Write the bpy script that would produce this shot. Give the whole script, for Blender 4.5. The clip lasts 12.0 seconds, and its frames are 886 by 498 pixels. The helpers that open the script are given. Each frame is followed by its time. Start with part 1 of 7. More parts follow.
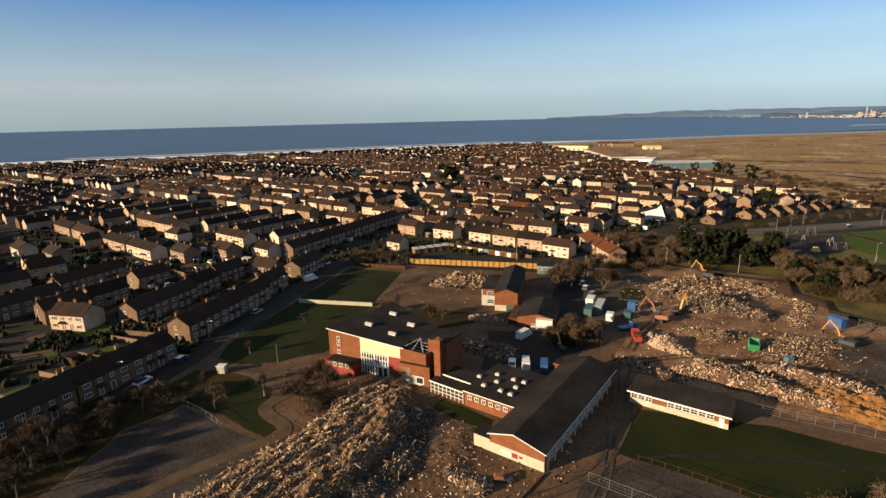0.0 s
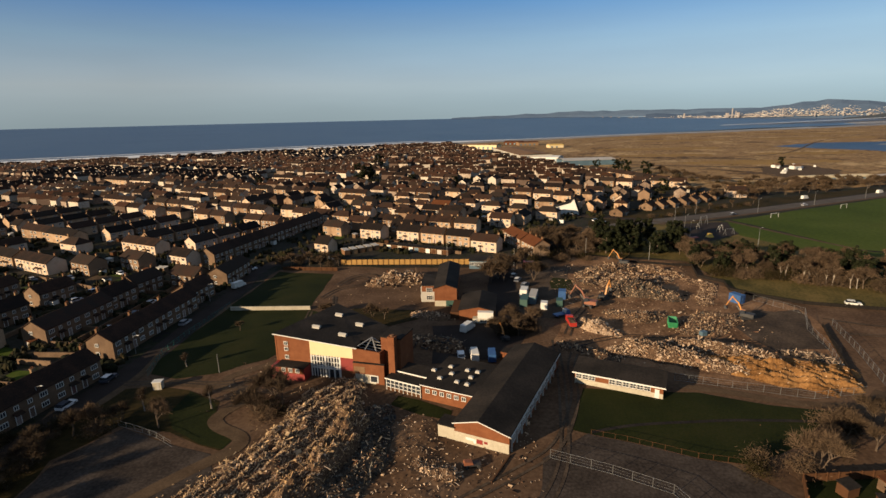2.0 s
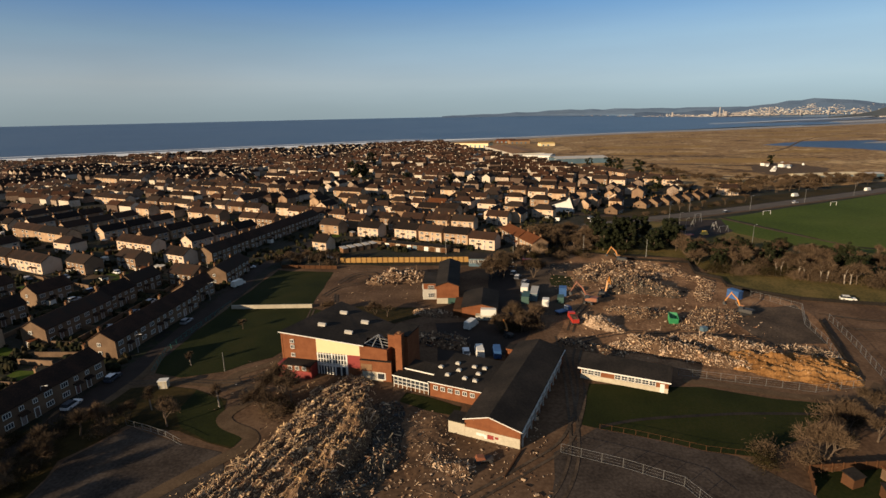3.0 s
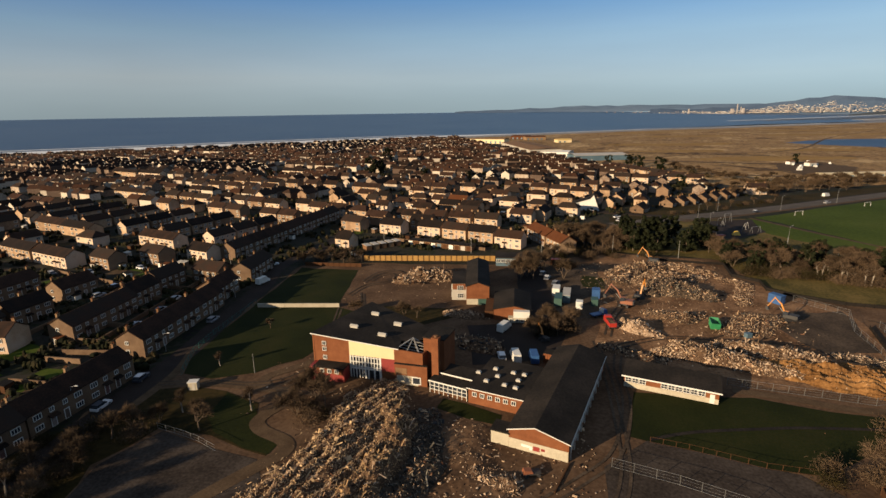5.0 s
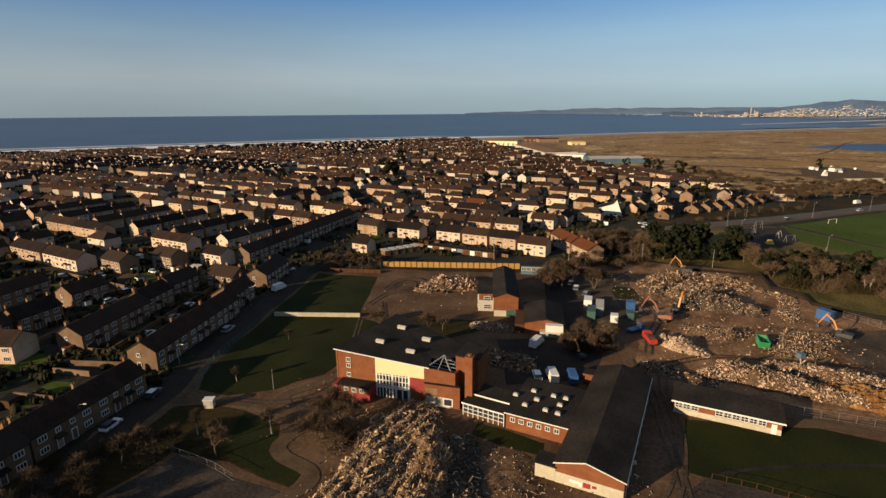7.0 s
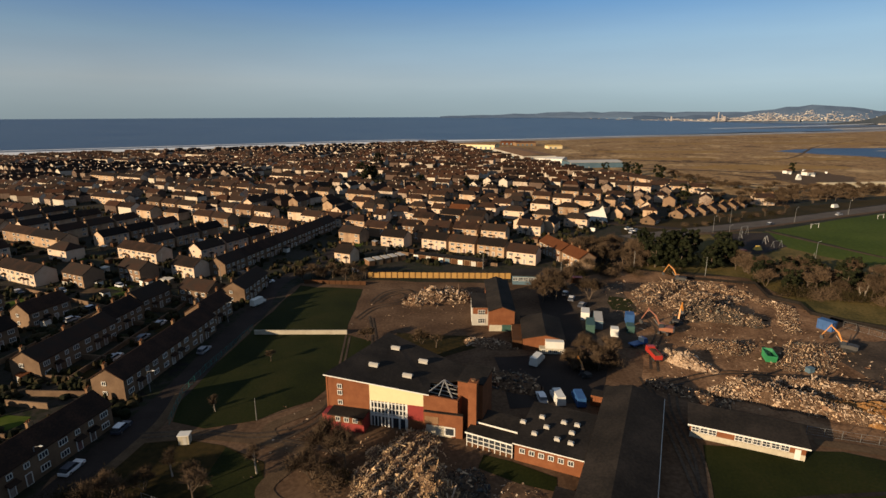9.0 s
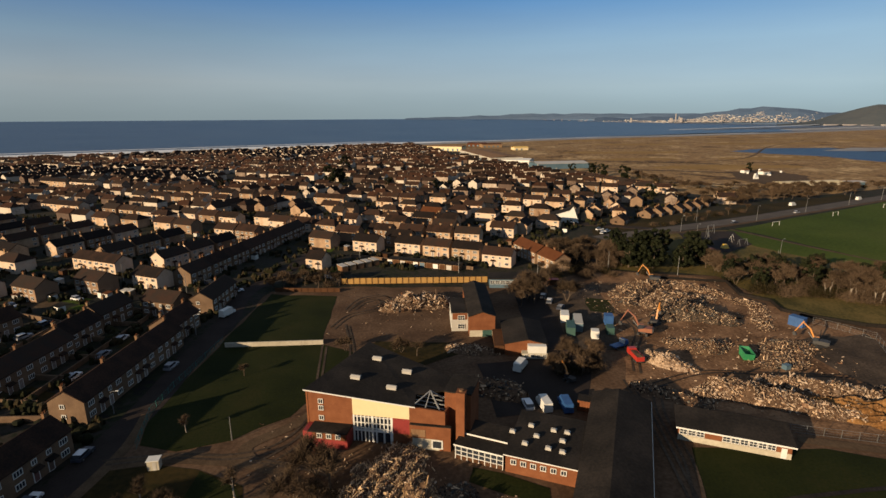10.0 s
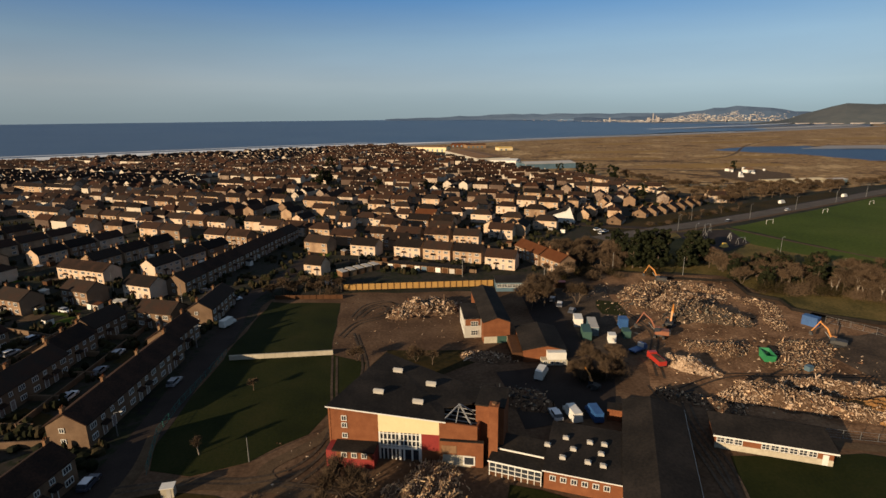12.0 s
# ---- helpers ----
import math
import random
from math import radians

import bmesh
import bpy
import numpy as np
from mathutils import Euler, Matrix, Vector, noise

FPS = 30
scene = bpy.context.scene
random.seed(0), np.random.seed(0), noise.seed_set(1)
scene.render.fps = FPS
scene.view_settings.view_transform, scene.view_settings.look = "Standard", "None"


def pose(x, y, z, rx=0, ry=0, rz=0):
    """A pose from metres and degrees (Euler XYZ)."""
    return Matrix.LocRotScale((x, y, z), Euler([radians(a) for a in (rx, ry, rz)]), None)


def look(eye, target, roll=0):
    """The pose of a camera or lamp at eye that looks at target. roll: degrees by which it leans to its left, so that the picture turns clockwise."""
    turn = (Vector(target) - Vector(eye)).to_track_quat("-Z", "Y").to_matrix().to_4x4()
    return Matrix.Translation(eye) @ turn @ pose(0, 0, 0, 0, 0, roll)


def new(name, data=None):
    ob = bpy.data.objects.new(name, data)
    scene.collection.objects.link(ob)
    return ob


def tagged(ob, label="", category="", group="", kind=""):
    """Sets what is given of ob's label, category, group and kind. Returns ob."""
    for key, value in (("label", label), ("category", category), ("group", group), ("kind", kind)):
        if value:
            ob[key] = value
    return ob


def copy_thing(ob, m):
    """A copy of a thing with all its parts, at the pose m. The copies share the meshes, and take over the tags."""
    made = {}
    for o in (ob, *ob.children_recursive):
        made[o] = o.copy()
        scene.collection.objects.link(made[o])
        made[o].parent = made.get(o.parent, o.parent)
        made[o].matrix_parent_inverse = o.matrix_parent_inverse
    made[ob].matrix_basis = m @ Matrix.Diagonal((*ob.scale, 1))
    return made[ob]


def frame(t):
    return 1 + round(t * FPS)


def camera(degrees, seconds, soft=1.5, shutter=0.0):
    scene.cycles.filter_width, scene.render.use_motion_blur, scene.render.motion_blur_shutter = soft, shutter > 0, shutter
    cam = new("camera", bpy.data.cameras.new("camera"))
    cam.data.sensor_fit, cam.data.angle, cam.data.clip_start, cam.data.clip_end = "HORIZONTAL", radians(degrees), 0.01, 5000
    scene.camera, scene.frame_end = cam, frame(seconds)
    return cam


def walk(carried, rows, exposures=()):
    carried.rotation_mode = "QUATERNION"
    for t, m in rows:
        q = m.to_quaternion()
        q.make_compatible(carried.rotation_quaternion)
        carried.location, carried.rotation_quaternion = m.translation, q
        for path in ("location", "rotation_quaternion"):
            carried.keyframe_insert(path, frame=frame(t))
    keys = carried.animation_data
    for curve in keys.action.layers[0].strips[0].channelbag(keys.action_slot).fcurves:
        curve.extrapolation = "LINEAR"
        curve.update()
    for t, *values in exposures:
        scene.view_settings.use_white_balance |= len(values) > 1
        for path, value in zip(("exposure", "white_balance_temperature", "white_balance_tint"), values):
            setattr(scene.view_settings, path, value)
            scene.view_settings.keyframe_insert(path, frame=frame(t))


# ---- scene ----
cam = camera(80.8, 12.0)
PATH = [
    (0, (7.644, 5.846, 59.277), (7.174, 7.729, 58.793), -1.4),
    (0.5, (5.603, 4.722, 59.273), (5.254, 6.631, 58.788), -1.4),
    (1, (3.534, 3.856, 59.409), (3.282, 5.779, 58.92), -1.4),
    (1.5, (1.438, 3.12, 59.358), (1.259, 5.051, 58.867), -1.4),
    (2, (-0.522, 2.351, 59.38), (-0.656, 4.284, 58.888), -1.3),
    (2.5, (-2.35, 1.785, 59.228), (-2.459, 3.72, 58.735), -1.3),
    (3, (-4.281, 1.567, 59.363), (-4.377, 3.501, 58.864), -1.2),
    (5, (-10.651, 5.785, 59.439), (-10.789, 7.713, 58.925), -0.9),
    (5.5, (-12.36, 7.679, 59.434), (-12.518, 9.605, 58.92), -0.8),
    (6, (-13.944, 9.827, 59.483), (-14.117, 11.752, 58.97), -0.6),
    (6.5, (-15.384, 11.906, 59.329), (-15.561, 13.832, 58.818), -0.5),
    (8.5, (-21.183, 20.417, 59.673), (-21.285, 22.35, 59.169), -0.2),
    (9, (-22.283, 22.383, 59.725), (-22.357, 24.318, 59.226), -0.2),
    (9.5, (-23.703, 24.155, 59.788), (-23.697, 26.093, 59.292), -0.3),
    (10, (-25.51, 25.685, 59.762), (-25.457, 27.623, 59.269), -0.3),
    (10.5, (-27.136, 27.073, 59.876), (-27.067, 29.01, 59.383), -0.4),
    (11, (-29.328, 28.286, 59.69), (-29.246, 30.224, 59.2), -0.4),
    (11.5, (-31.567, 29.485, 59.64), (-31.48, 31.422, 59.15), -0.5),
    (12, (-33.736, 30.809, 59.687), (-33.611, 32.744, 59.196), -0.6),
]
walk(cam, [(t, look(eye, aim, lean)) for t, eye, aim, lean in PATH],
     exposures=[(0.0, 1.58), (0.6, 1.43), (1.2, 1.24), (2.5, 1.2), (8.5, 1.17), (10.5, 1.03), (12.0, 1.03)])

# ---- light: low winter sun from the left and behind, clear sky ----
SUN_AZ, SUN_EL = radians(231), radians(13.5)
world = bpy.data.worlds.new("sky")
scene.world = world
world.use_nodes = True
nt = world.node_tree
sky = nt.nodes.new("ShaderNodeTexSky")
sky.sky_type = "NISHITA"
sky.sun_disc = False
sky.sun_elevation, sky.sun_rotation = SUN_EL, SUN_AZ
sky.altitude, sky.air_density, sky.dust_density, sky.ozone_density = 60, 0.75, 0.1, 5.0
aim = nt.nodes.new("ShaderNodeTexCoord")
split = nt.nodes.new("ShaderNodeSeparateXYZ")
nt.links.new(aim.outputs["Generated"], split.inputs[0])
def haze_ramp(stops):
    """Colour of the haze by height above the horizon, from level to thirty degrees."""
    up = nt.nodes.new("ShaderNodeMapRange")
    up.inputs[2].default_value = 0.5
    nt.links.new(split.outputs[2], up.inputs[0])
    r = nt.nodes.new("ShaderNodeValToRGB")
    e = r.color_ramp.elements
    while len(e) < len(stops):
        e.new(0.5)
    for k, (at, c) in enumerate(stops):
        e[k].position, e[k].color = at, (*c, 1)
    nt.links.new(up.outputs[0], r.inputs[0])
    return r
east = haze_ramp([(0.0, (0.66, 0.88, 0.98)), (0.10, (0.94, 1.20, 1.30)), (0.24, (0.80, 1.20, 1.50)), (0.42, (0.25, 0.72, 1.42)), (0.60, (0.38, 0.60, 0.95)), (1.0, (0.58, 0.72, 0.95))])
west = haze_ramp([(0.0, (0.54, 0.67, 0.73)), (0.12, (0.78, 0.87, 0.88)), (0.26, (0.50, 0.73, 0.92)), (0.42, (0.13, 0.40, 0.92)), (0.60, (0.36, 0.57, 0.92)), (1.0, (0.58, 0.72, 0.95))])
turn_mix = nt.nodes.new("ShaderNodeMapRange")
for k, v in ((1, 0.62), (2, -0.55)):
    turn_mix.inputs[k].default_value = v
nt.links.new(split.outputs[0], turn_mix.inputs[0])
haze = nt.nodes.new("ShaderNodeMix")
haze.data_type = "RGBA"
nt.links.new(turn_mix.outputs[0], haze.inputs[0])
nt.links.new(east.outputs[0], haze.inputs[6]), nt.links.new(west.outputs[0], haze.inputs[7])
stretch = nt.nodes.new("ShaderNodeMapping")
stretch.inputs["Scale"].default_value = (1.0, 1.0, 7.0)
nt.links.new(aim.outputs["Generated"], stretch.inputs[0])
veil = nt.nodes.new("ShaderNodeTexNoise")
veil.inputs["Scale"].default_value, veil.inputs["Detail"].default_value, veil.inputs["Roughness"].default_value = 2.0, 5.0, 0.5
nt.links.new(stretch.outputs[0], veil.inputs["Vector"])
thin = nt.nodes.new("ShaderNodeMapRange")
for k, v in ((1, 0.3), (2, 0.7), (3, 4.0), (4, 4.45)):
    thin.inputs[k].default_value = v
nt.links.new(veil.outputs[0], thin.inputs[0])
bright = nt.nodes.new("ShaderNodeVectorMath")
bright.operation = "SCALE"
nt.links.new(haze.outputs[2], bright.inputs[0]), nt.links.new(thin.outputs[0], bright.inputs["Scale"])
clear_sky = nt.nodes.new("ShaderNodeMix")
clear_sky.data_type = "RGBA"
clear_sky.inputs[0].default_value = 0.88
nt.links.new(sky.outputs[0], clear_sky.inputs[6]), nt.links.new(bright.outputs[0], clear_sky.inputs[7])
nt.links.new(clear_sky.outputs[2], nt.nodes["Background"].inputs[0])
nt.nodes["Background"].inputs[1].default_value = 0.05
lamp = bpy.data.lights.new("sun", "SUN")
lamp.energy, lamp.angle, lamp.color = 5.0, radians(0.53), (1.0, 0.76, 0.50)
to_sun = Vector((math.sin(SUN_AZ) * math.cos(SUN_EL), math.cos(SUN_AZ) * math.cos(SUN_EL), math.sin(SUN_EL)))
new("sun", lamp).matrix_world = look(to_sun * 500, (0, 0, 0))

# ---- materials ----
def surface(name, stops, scale=1.0, rough=0.85, bump=0.3, fine=12.0, metal=0.0, vary=0.0, stain=0.25, island=False, spread=(0.3, 0.7)):
    """Procedural surface: two scales of noise through a colour ramp, stains, relief, and a tint that varies from thing to thing."""
    m = bpy.data.materials.new(name)
    m.use_nodes = True
    n, l = m.node_tree.nodes, m.node_tree.links
    bsdf = n["Principled BSDF"]
    bsdf.inputs["Roughness"].default_value, bsdf.inputs["Metallic"].default_value = rough, metal
    if rough >= 0.8:
        bsdf.inputs["Specular IOR Level"].default_value = 0.08
    co = n.new("ShaderNodeTexCoord")
    def noise_at(s, d=4.0):
        t = n.new("ShaderNodeTexNoise")
        t.inputs["Scale"].default_value, t.inputs["Detail"].default_value = s, d
        l.new(co.outputs["Object"], t.inputs["Vector"])
        return t
    big, small = noise_at(scale), noise_at(scale * fine, 6)
    mix = n.new("ShaderNodeMix")
    mix.data_type = "FLOAT"
    mix.inputs[0].default_value = 0.45
    l.new(big.outputs[0], mix.inputs[2]), l.new(small.outputs[0], mix.inputs[3])
    src = mix.outputs[0]
    if vary:
        info = n.new("ShaderNodeNewGeometry" if island else "ShaderNodeObjectInfo")
        add = n.new("ShaderNodeMath")
        add.operation = "MULTIPLY_ADD"
        add.inputs[1].default_value = vary
        sub = n.new("ShaderNodeMath")
        sub.operation = "SUBTRACT"
        sub.inputs[1].default_value = vary / 2
        l.new(info.outputs["Random Per Island" if island else "Random"], add.inputs[0]), l.new(src, add.inputs[2])
        l.new(add.outputs[0], sub.inputs[0])
        src = sub.outputs[0]
    ramp = n.new("ShaderNodeValToRGB")
    lo, hi = spread
    e = ramp.color_ramp.elements
    while len(e) < len(stops):
        e.new(0.5)
    for k, c in enumerate(stops):
        e[k].position = lo + (hi - lo) * k / (len(stops) - 1)
        e[k].color = (*c, 1)
    l.new(src, ramp.inputs[0])
    if stain:
        mul = n.new("ShaderNodeMix")
        mul.data_type, mul.blend_type = "RGBA", "MULTIPLY"
        mul.inputs[0].default_value = stain
        dirt = noise_at(scale * 3.1, 8)
        l.new(ramp.outputs[0], mul.inputs[6]), l.new(dirt.outputs[0], mul.inputs[7])
        l.new(mul.outputs[2], bsdf.inputs["Base Color"])
    else:
        l.new(ramp.outputs[0], bsdf.inputs["Base Color"])
    if bump:
        b = n.new("ShaderNodeBump")
        b.inputs["Strength"].default_value, b.inputs["Distance"].default_value = bump, 0.05
        l.new(small.outputs[0], b.inputs["Height"]), l.new(b.outputs[0], bsdf.inputs["Normal"])
    return m

def sea_surface(name, deep, shallow, waves, gloss):
    """Rippled water, its tone drifting in long streaks."""
    m = bpy.data.materials.new(name)
    m.use_nodes = True
    n, l = m.node_tree.nodes, m.node_tree.links
    b = n["Principled BSDF"]
    b.inputs["Roughness"].default_value = 0.35
    b.inputs["Specular IOR Level"].default_value = gloss
    co, w, drift, tone = n.new("ShaderNodeTexCoord"), n.new("ShaderNodeTexNoise"), n.new("ShaderNodeTexNoise"), n.new("ShaderNodeValToRGB")
    drift.inputs["Scale"].default_value, drift.inputs["Detail"].default_value = 0.0035, 6
    tone.color_ramp.elements[0].position, tone.color_ramp.elements[0].color = 0.35, (*deep, 1)
    tone.color_ramp.elements[1].position, tone.color_ramp.elements[1].color = 0.68, (*shallow, 1)
    w.inputs["Scale"].default_value, w.inputs["Detail"].default_value = 0.12, 8
    bp = n.new("ShaderNodeBump")
    bp.inputs["Strength"].default_value, bp.inputs["Distance"].default_value = 1.0, waves
    for t in (w, drift):
        l.new(co.outputs["Object"], t.inputs["Vector"])
    l.new(drift.outputs[0], tone.inputs[0]), l.new(tone.outputs[0], b.inputs["Base Color"])
    l.new(w.outputs[0], bp.inputs["Height"]), l.new(bp.outputs[0], b.inputs["Normal"])
    return m

M = {}
# Near-black stops put the deep shade between the houses into the ground.
M["town"] = surface("town_ground_shaded", [(0.0105, 0.0097, 0.0093), (0.0142, 0.017, 0.0076), (0.0272, 0.0223, 0.0185), (0.0089, 0.0122, 0.0056)], 0.06, 0.95, 0.2, 9, spread=(0.38, 0.62))
M["earth"] = surface("bare_earth", [(0.0495, 0.0284, 0.016), (0.0784, 0.046, 0.0258), (0.1103, 0.0677, 0.0398)], 0.09, 0.95, 0.5, 14, spread=(0.38, 0.62))
M["rubbly"] = surface("demolition_ground", [(0.0707, 0.0381, 0.0187), (0.1418, 0.0778, 0.0403), (0.2228, 0.131, 0.0703)], 0.12, 0.95, 0.6, 12, spread=(0.38, 0.62))
M["asphalt"] = surface("worn_asphalt", [(0.0152, 0.0117, 0.0098), (0.024, 0.018, 0.015), (0.0333, 0.025, 0.0203)], 0.15, 0.9, 0.2, 20)
M["path"] = surface("path_gravel", [(0.0516, 0.0327, 0.0184), (0.0878, 0.0578, 0.0331)], 0.3, 0.95, 0.3, 10, spread=(0.38, 0.62))
# Grass darkened so that long shadows on the lawns are in its colour.
M["grass"] = surface("mown_grass_shaded", [(0.0069, 0.0098, 0.0012), (0.0112, 0.0146, 0.002), (0.0174, 0.0179, 0.0037)], 0.08, 0.95, 0.5, 25, spread=(0.38, 0.62))
M["scrub"] = surface("rough_grass", [(0.0098, 0.0093, 0.0017), (0.0229, 0.016, 0.0038), (0.0326, 0.0215, 0.0056)], 0.06, 0.95, 0.5, 14, spread=(0.38, 0.62))
M["marsh"] = surface("marsh_grass", [(0.0805, 0.046, 0.0196), (0.2645, 0.1644, 0.0725), (0.138, 0.0851, 0.0368), (0.3795, 0.2587, 0.1265)], 0.016, 0.95, 0.5, 7, stain=0.35, spread=(0.41, 0.59))
M["sand"] = surface("wet_sand", [(0.1280, 0.1088, 0.0832), (0.2048, 0.1792, 0.1408)], 0.01, 0.6, 0.1, 12)
M["surf"] = surface("surf_foam", [(0.4400, 0.4480, 0.4400), (0.6000, 0.6080, 0.6000)], 0.02, 0.7, 0.1, 8)
M["sea"] = sea_surface("sea_water", (0.008, 0.018, 0.036), (0.024, 0.036, 0.052), 1.2, 0.22)
M["brick"] = surface("red_brown_brick", [(0.1024, 0.0369, 0.0163), (0.1408, 0.0524, 0.0229), (0.1792, 0.0714, 0.0315)], 0.5, 0.9, 0.4, 16)
M["cream"] = surface("cream_cladding", [(0.4435, 0.3538, 0.1926), (0.4973, 0.4035, 0.2281)], 0.3, 0.7, 0.1, 10, stain=0.1)
M["white"] = surface("white_paint", [(0.4224, 0.4096, 0.3686), (0.5120, 0.5056, 0.4608)], 0.6, 0.6, 0.1, 10, stain=0.15)
M["redboard"] = surface("red_painted_boarding", [(0.1344, 0.0078, 0.0056), (0.1904, 0.0134, 0.0084)], 0.6, 0.6, 0.1, 10)
M["felt"] = surface("dark_roof_felt", [(0.01, 0.0086, 0.0073), (0.0171, 0.0144, 0.0117), (0.0271, 0.0218, 0.0175)], 0.16, 0.9, 0.3, 14, spread=(0.38, 0.62))
M["housewall"] = surface("house_render", [(0.1593, 0.1026, 0.0645), (0.2654, 0.1767, 0.1076), (0.345, 0.2395, 0.1507), (0.438, 0.3306, 0.2421)], 0.25, 0.9, 0.3, 20, vary=0.55, stain=0.2)
M["houseroof"] = surface("concrete_roof_tiles", [(0.0097, 0.0072, 0.0061), (0.0184, 0.0109, 0.0076), (0.0329, 0.0169, 0.011), (0.022, 0.0158, 0.0121)], 0.3, 0.9, 0.5, 9, vary=0.5)
# Dark stops stand in for unlit walls, mixed at random among the houses.
M["farwall"] = surface("far_house_render", [(0.0704, 0.0484, 0.037), (0.1408, 0.1012, 0.0748), (0.2552, 0.198, 0.1496), (0.4048, 0.352, 0.2816)], 0.05, 0.9, 0.0, 20, vary=0.6, stain=0.2, island=True)
M["farroof"] = surface("far_roof_tiles", [(0.0104, 0.0066, 0.0048), (0.0208, 0.0103, 0.0062), (0.0393, 0.0166, 0.0087), (0.0263, 0.0158, 0.0105)], 0.05, 0.9, 0.0, 9, vary=0.6, island=True)
M["estatebrick"] = surface("brown_estate_brick", [(0.077, 0.0484, 0.0303), (0.119, 0.077, 0.0474), (0.1609, 0.107, 0.0664)], 0.4, 0.9, 0.3, 18, vary=0.25)
M["debris"] = surface("heap_debris", [(0.026, 0.016, 0.011), (0.115, 0.054, 0.029), (0.22, 0.128, 0.072), (0.43, 0.30, 0.185)], 0.3, 0.95, 0.3, 8, vary=0.9, island=True)
M["slab"] = surface("heap_concrete", [(0.085, 0.056, 0.037), (0.20, 0.136, 0.088), (0.40, 0.30, 0.21)], 0.3, 0.95, 0.4, 8, vary=0.7, island=True)
M["scrap"] = surface("heap_scrap", [(0.0146, 0.0129, 0.0104), (0.0437, 0.0372, 0.0283), (0.1456, 0.1287, 0.0983), (0.0364, 0.0372, 0.0382)], 0.3, 0.8, 0.3, 8, vary=0.9, island=True)
M["bush"] = surface("garden_bush", [(0.0059, 0.0071, 0.0029), (0.0146, 0.0155, 0.0057), (0.0277, 0.0206, 0.0097)], 0.1, 0.95, 0.2, 8, vary=0.6, island=True)
# Brighter copy of the grass, with sunlight put into the green.
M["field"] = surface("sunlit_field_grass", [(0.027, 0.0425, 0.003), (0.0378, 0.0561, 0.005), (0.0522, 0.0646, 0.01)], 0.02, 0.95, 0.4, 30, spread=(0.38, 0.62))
M["fartown"] = surface("far_town_walls", [(0.208, 0.184, 0.176), (0.32, 0.296, 0.28)], 0.01, 0.9, 0.0, 6)
M["mud"] = surface("wet_tidal_mud", [(0.12, 0.125, 0.14), (0.17, 0.172, 0.185), (0.22, 0.215, 0.22)], 0.006, 0.55, 0.1, 9)
M["tanbank"] = surface("tan_winter_grass", [(0.0374, 0.033, 0.0096), (0.0782, 0.0594, 0.0176), (0.119, 0.0825, 0.0272)], 0.09, 0.95, 0.5, 14, spread=(0.38, 0.62))
M["wetground"] = surface("dark_crushed_ground", [(0.026, 0.0195, 0.0143), (0.0468, 0.0338, 0.0234), (0.078, 0.0559, 0.0377)], 0.14, 0.95, 0.5, 12, spread=(0.38, 0.62))
M["roadgrey"] = surface("grey_road_asphalt", [(0.050, 0.043, 0.037), (0.070, 0.060, 0.051), (0.092, 0.079, 0.067)], 0.15, 0.9, 0.2, 20)
M["rust"] = surface("rust_red_machine_paint", [(0.13, 0.040, 0.016), (0.20, 0.068, 0.026)], 0.8, 0.6, 0.1, 6)
M["hoarding"] = surface("black_hoarding", [(0.008, 0.007, 0.006), (0.016, 0.013, 0.011)], 0.6, 0.9, 0.1, 6)
M["lagoon"] = sea_surface("lagoon_water", (0.012, 0.026, 0.062), (0.024, 0.042, 0.080), 0.5, 0.02)
M["yardtar"] = surface("brown_weathered_tarmac", [(0.0197, 0.0148, 0.0116), (0.0361, 0.0277, 0.0218), (0.0558, 0.0438, 0.035)], 0.12, 0.95, 0.4, 16, spread=(0.38, 0.62))
M["reed"] = surface("dead_reeds", [(0.147, 0.0878, 0.0288), (0.252, 0.1521, 0.0504)], 0.02, 0.95, 0.3, 10)
M["orangeroof"] = surface("orange_clay_tiles", [(0.0632, 0.0209, 0.0075), (0.0837, 0.0313, 0.0118)], 0.4, 0.85, 0.4, 9)
M["chimney"] = surface("chimney_brick", [(0.1232, 0.0625, 0.0315), (0.2016, 0.1302, 0.0714)], 0.7, 0.9, 0.3, 10, vary=0.4)
M["pane"] = surface("dark_window_glass", [(0.0144, 0.0168, 0.0204), (0.0264, 0.03, 0.036)], 0.5, 0.12, 0.0, 4, stain=0)
M["door"] = surface("painted_door", [(0.0800, 0.0480, 0.0320), (0.2400, 0.2080, 0.1760), (0.0960, 0.0400, 0.0320)], 0.3, 0.6, 0.05, 4, vary=0.6)
M["concrete"] = surface("broken_concrete", [(0.1920, 0.1600, 0.1280), (0.2880, 0.2480, 0.2000), (0.3840, 0.3440, 0.2880)], 0.4, 0.95, 0.5, 10, vary=0.4)
M["timber"] = surface("splintered_timber", [(0.184, 0.1092, 0.054), (0.3128, 0.2016, 0.1008), (0.4232, 0.294, 0.1656)], 0.5, 0.9, 0.3, 8, vary=0.5)
M["rubble"] = surface("mixed_rubble", [(0.030, 0.019, 0.012), (0.080, 0.048, 0.028), (0.15, 0.095, 0.057)], 0.5, 0.95, 0.8, 6)
M["clay"] = surface("ochre_spoil", [(0.0905, 0.0424, 0.0138), (0.1583, 0.078, 0.0266), (0.2262, 0.1187, 0.0437)], 0.2, 0.95, 0.7, 10, spread=(0.38, 0.62))
M["fencewood"] = surface("golden_fence_boards", [(0.2400, 0.1339, 0.0405), (0.3300, 0.1953, 0.0630)], 0.4, 0.8, 0.2, 8)
M["steel"] = surface("galvanised_steel", [(0.1680, 0.1680, 0.1624), (0.2352, 0.2352, 0.2240)], 1.0, 0.5, 0.1, 8, metal=0.6)
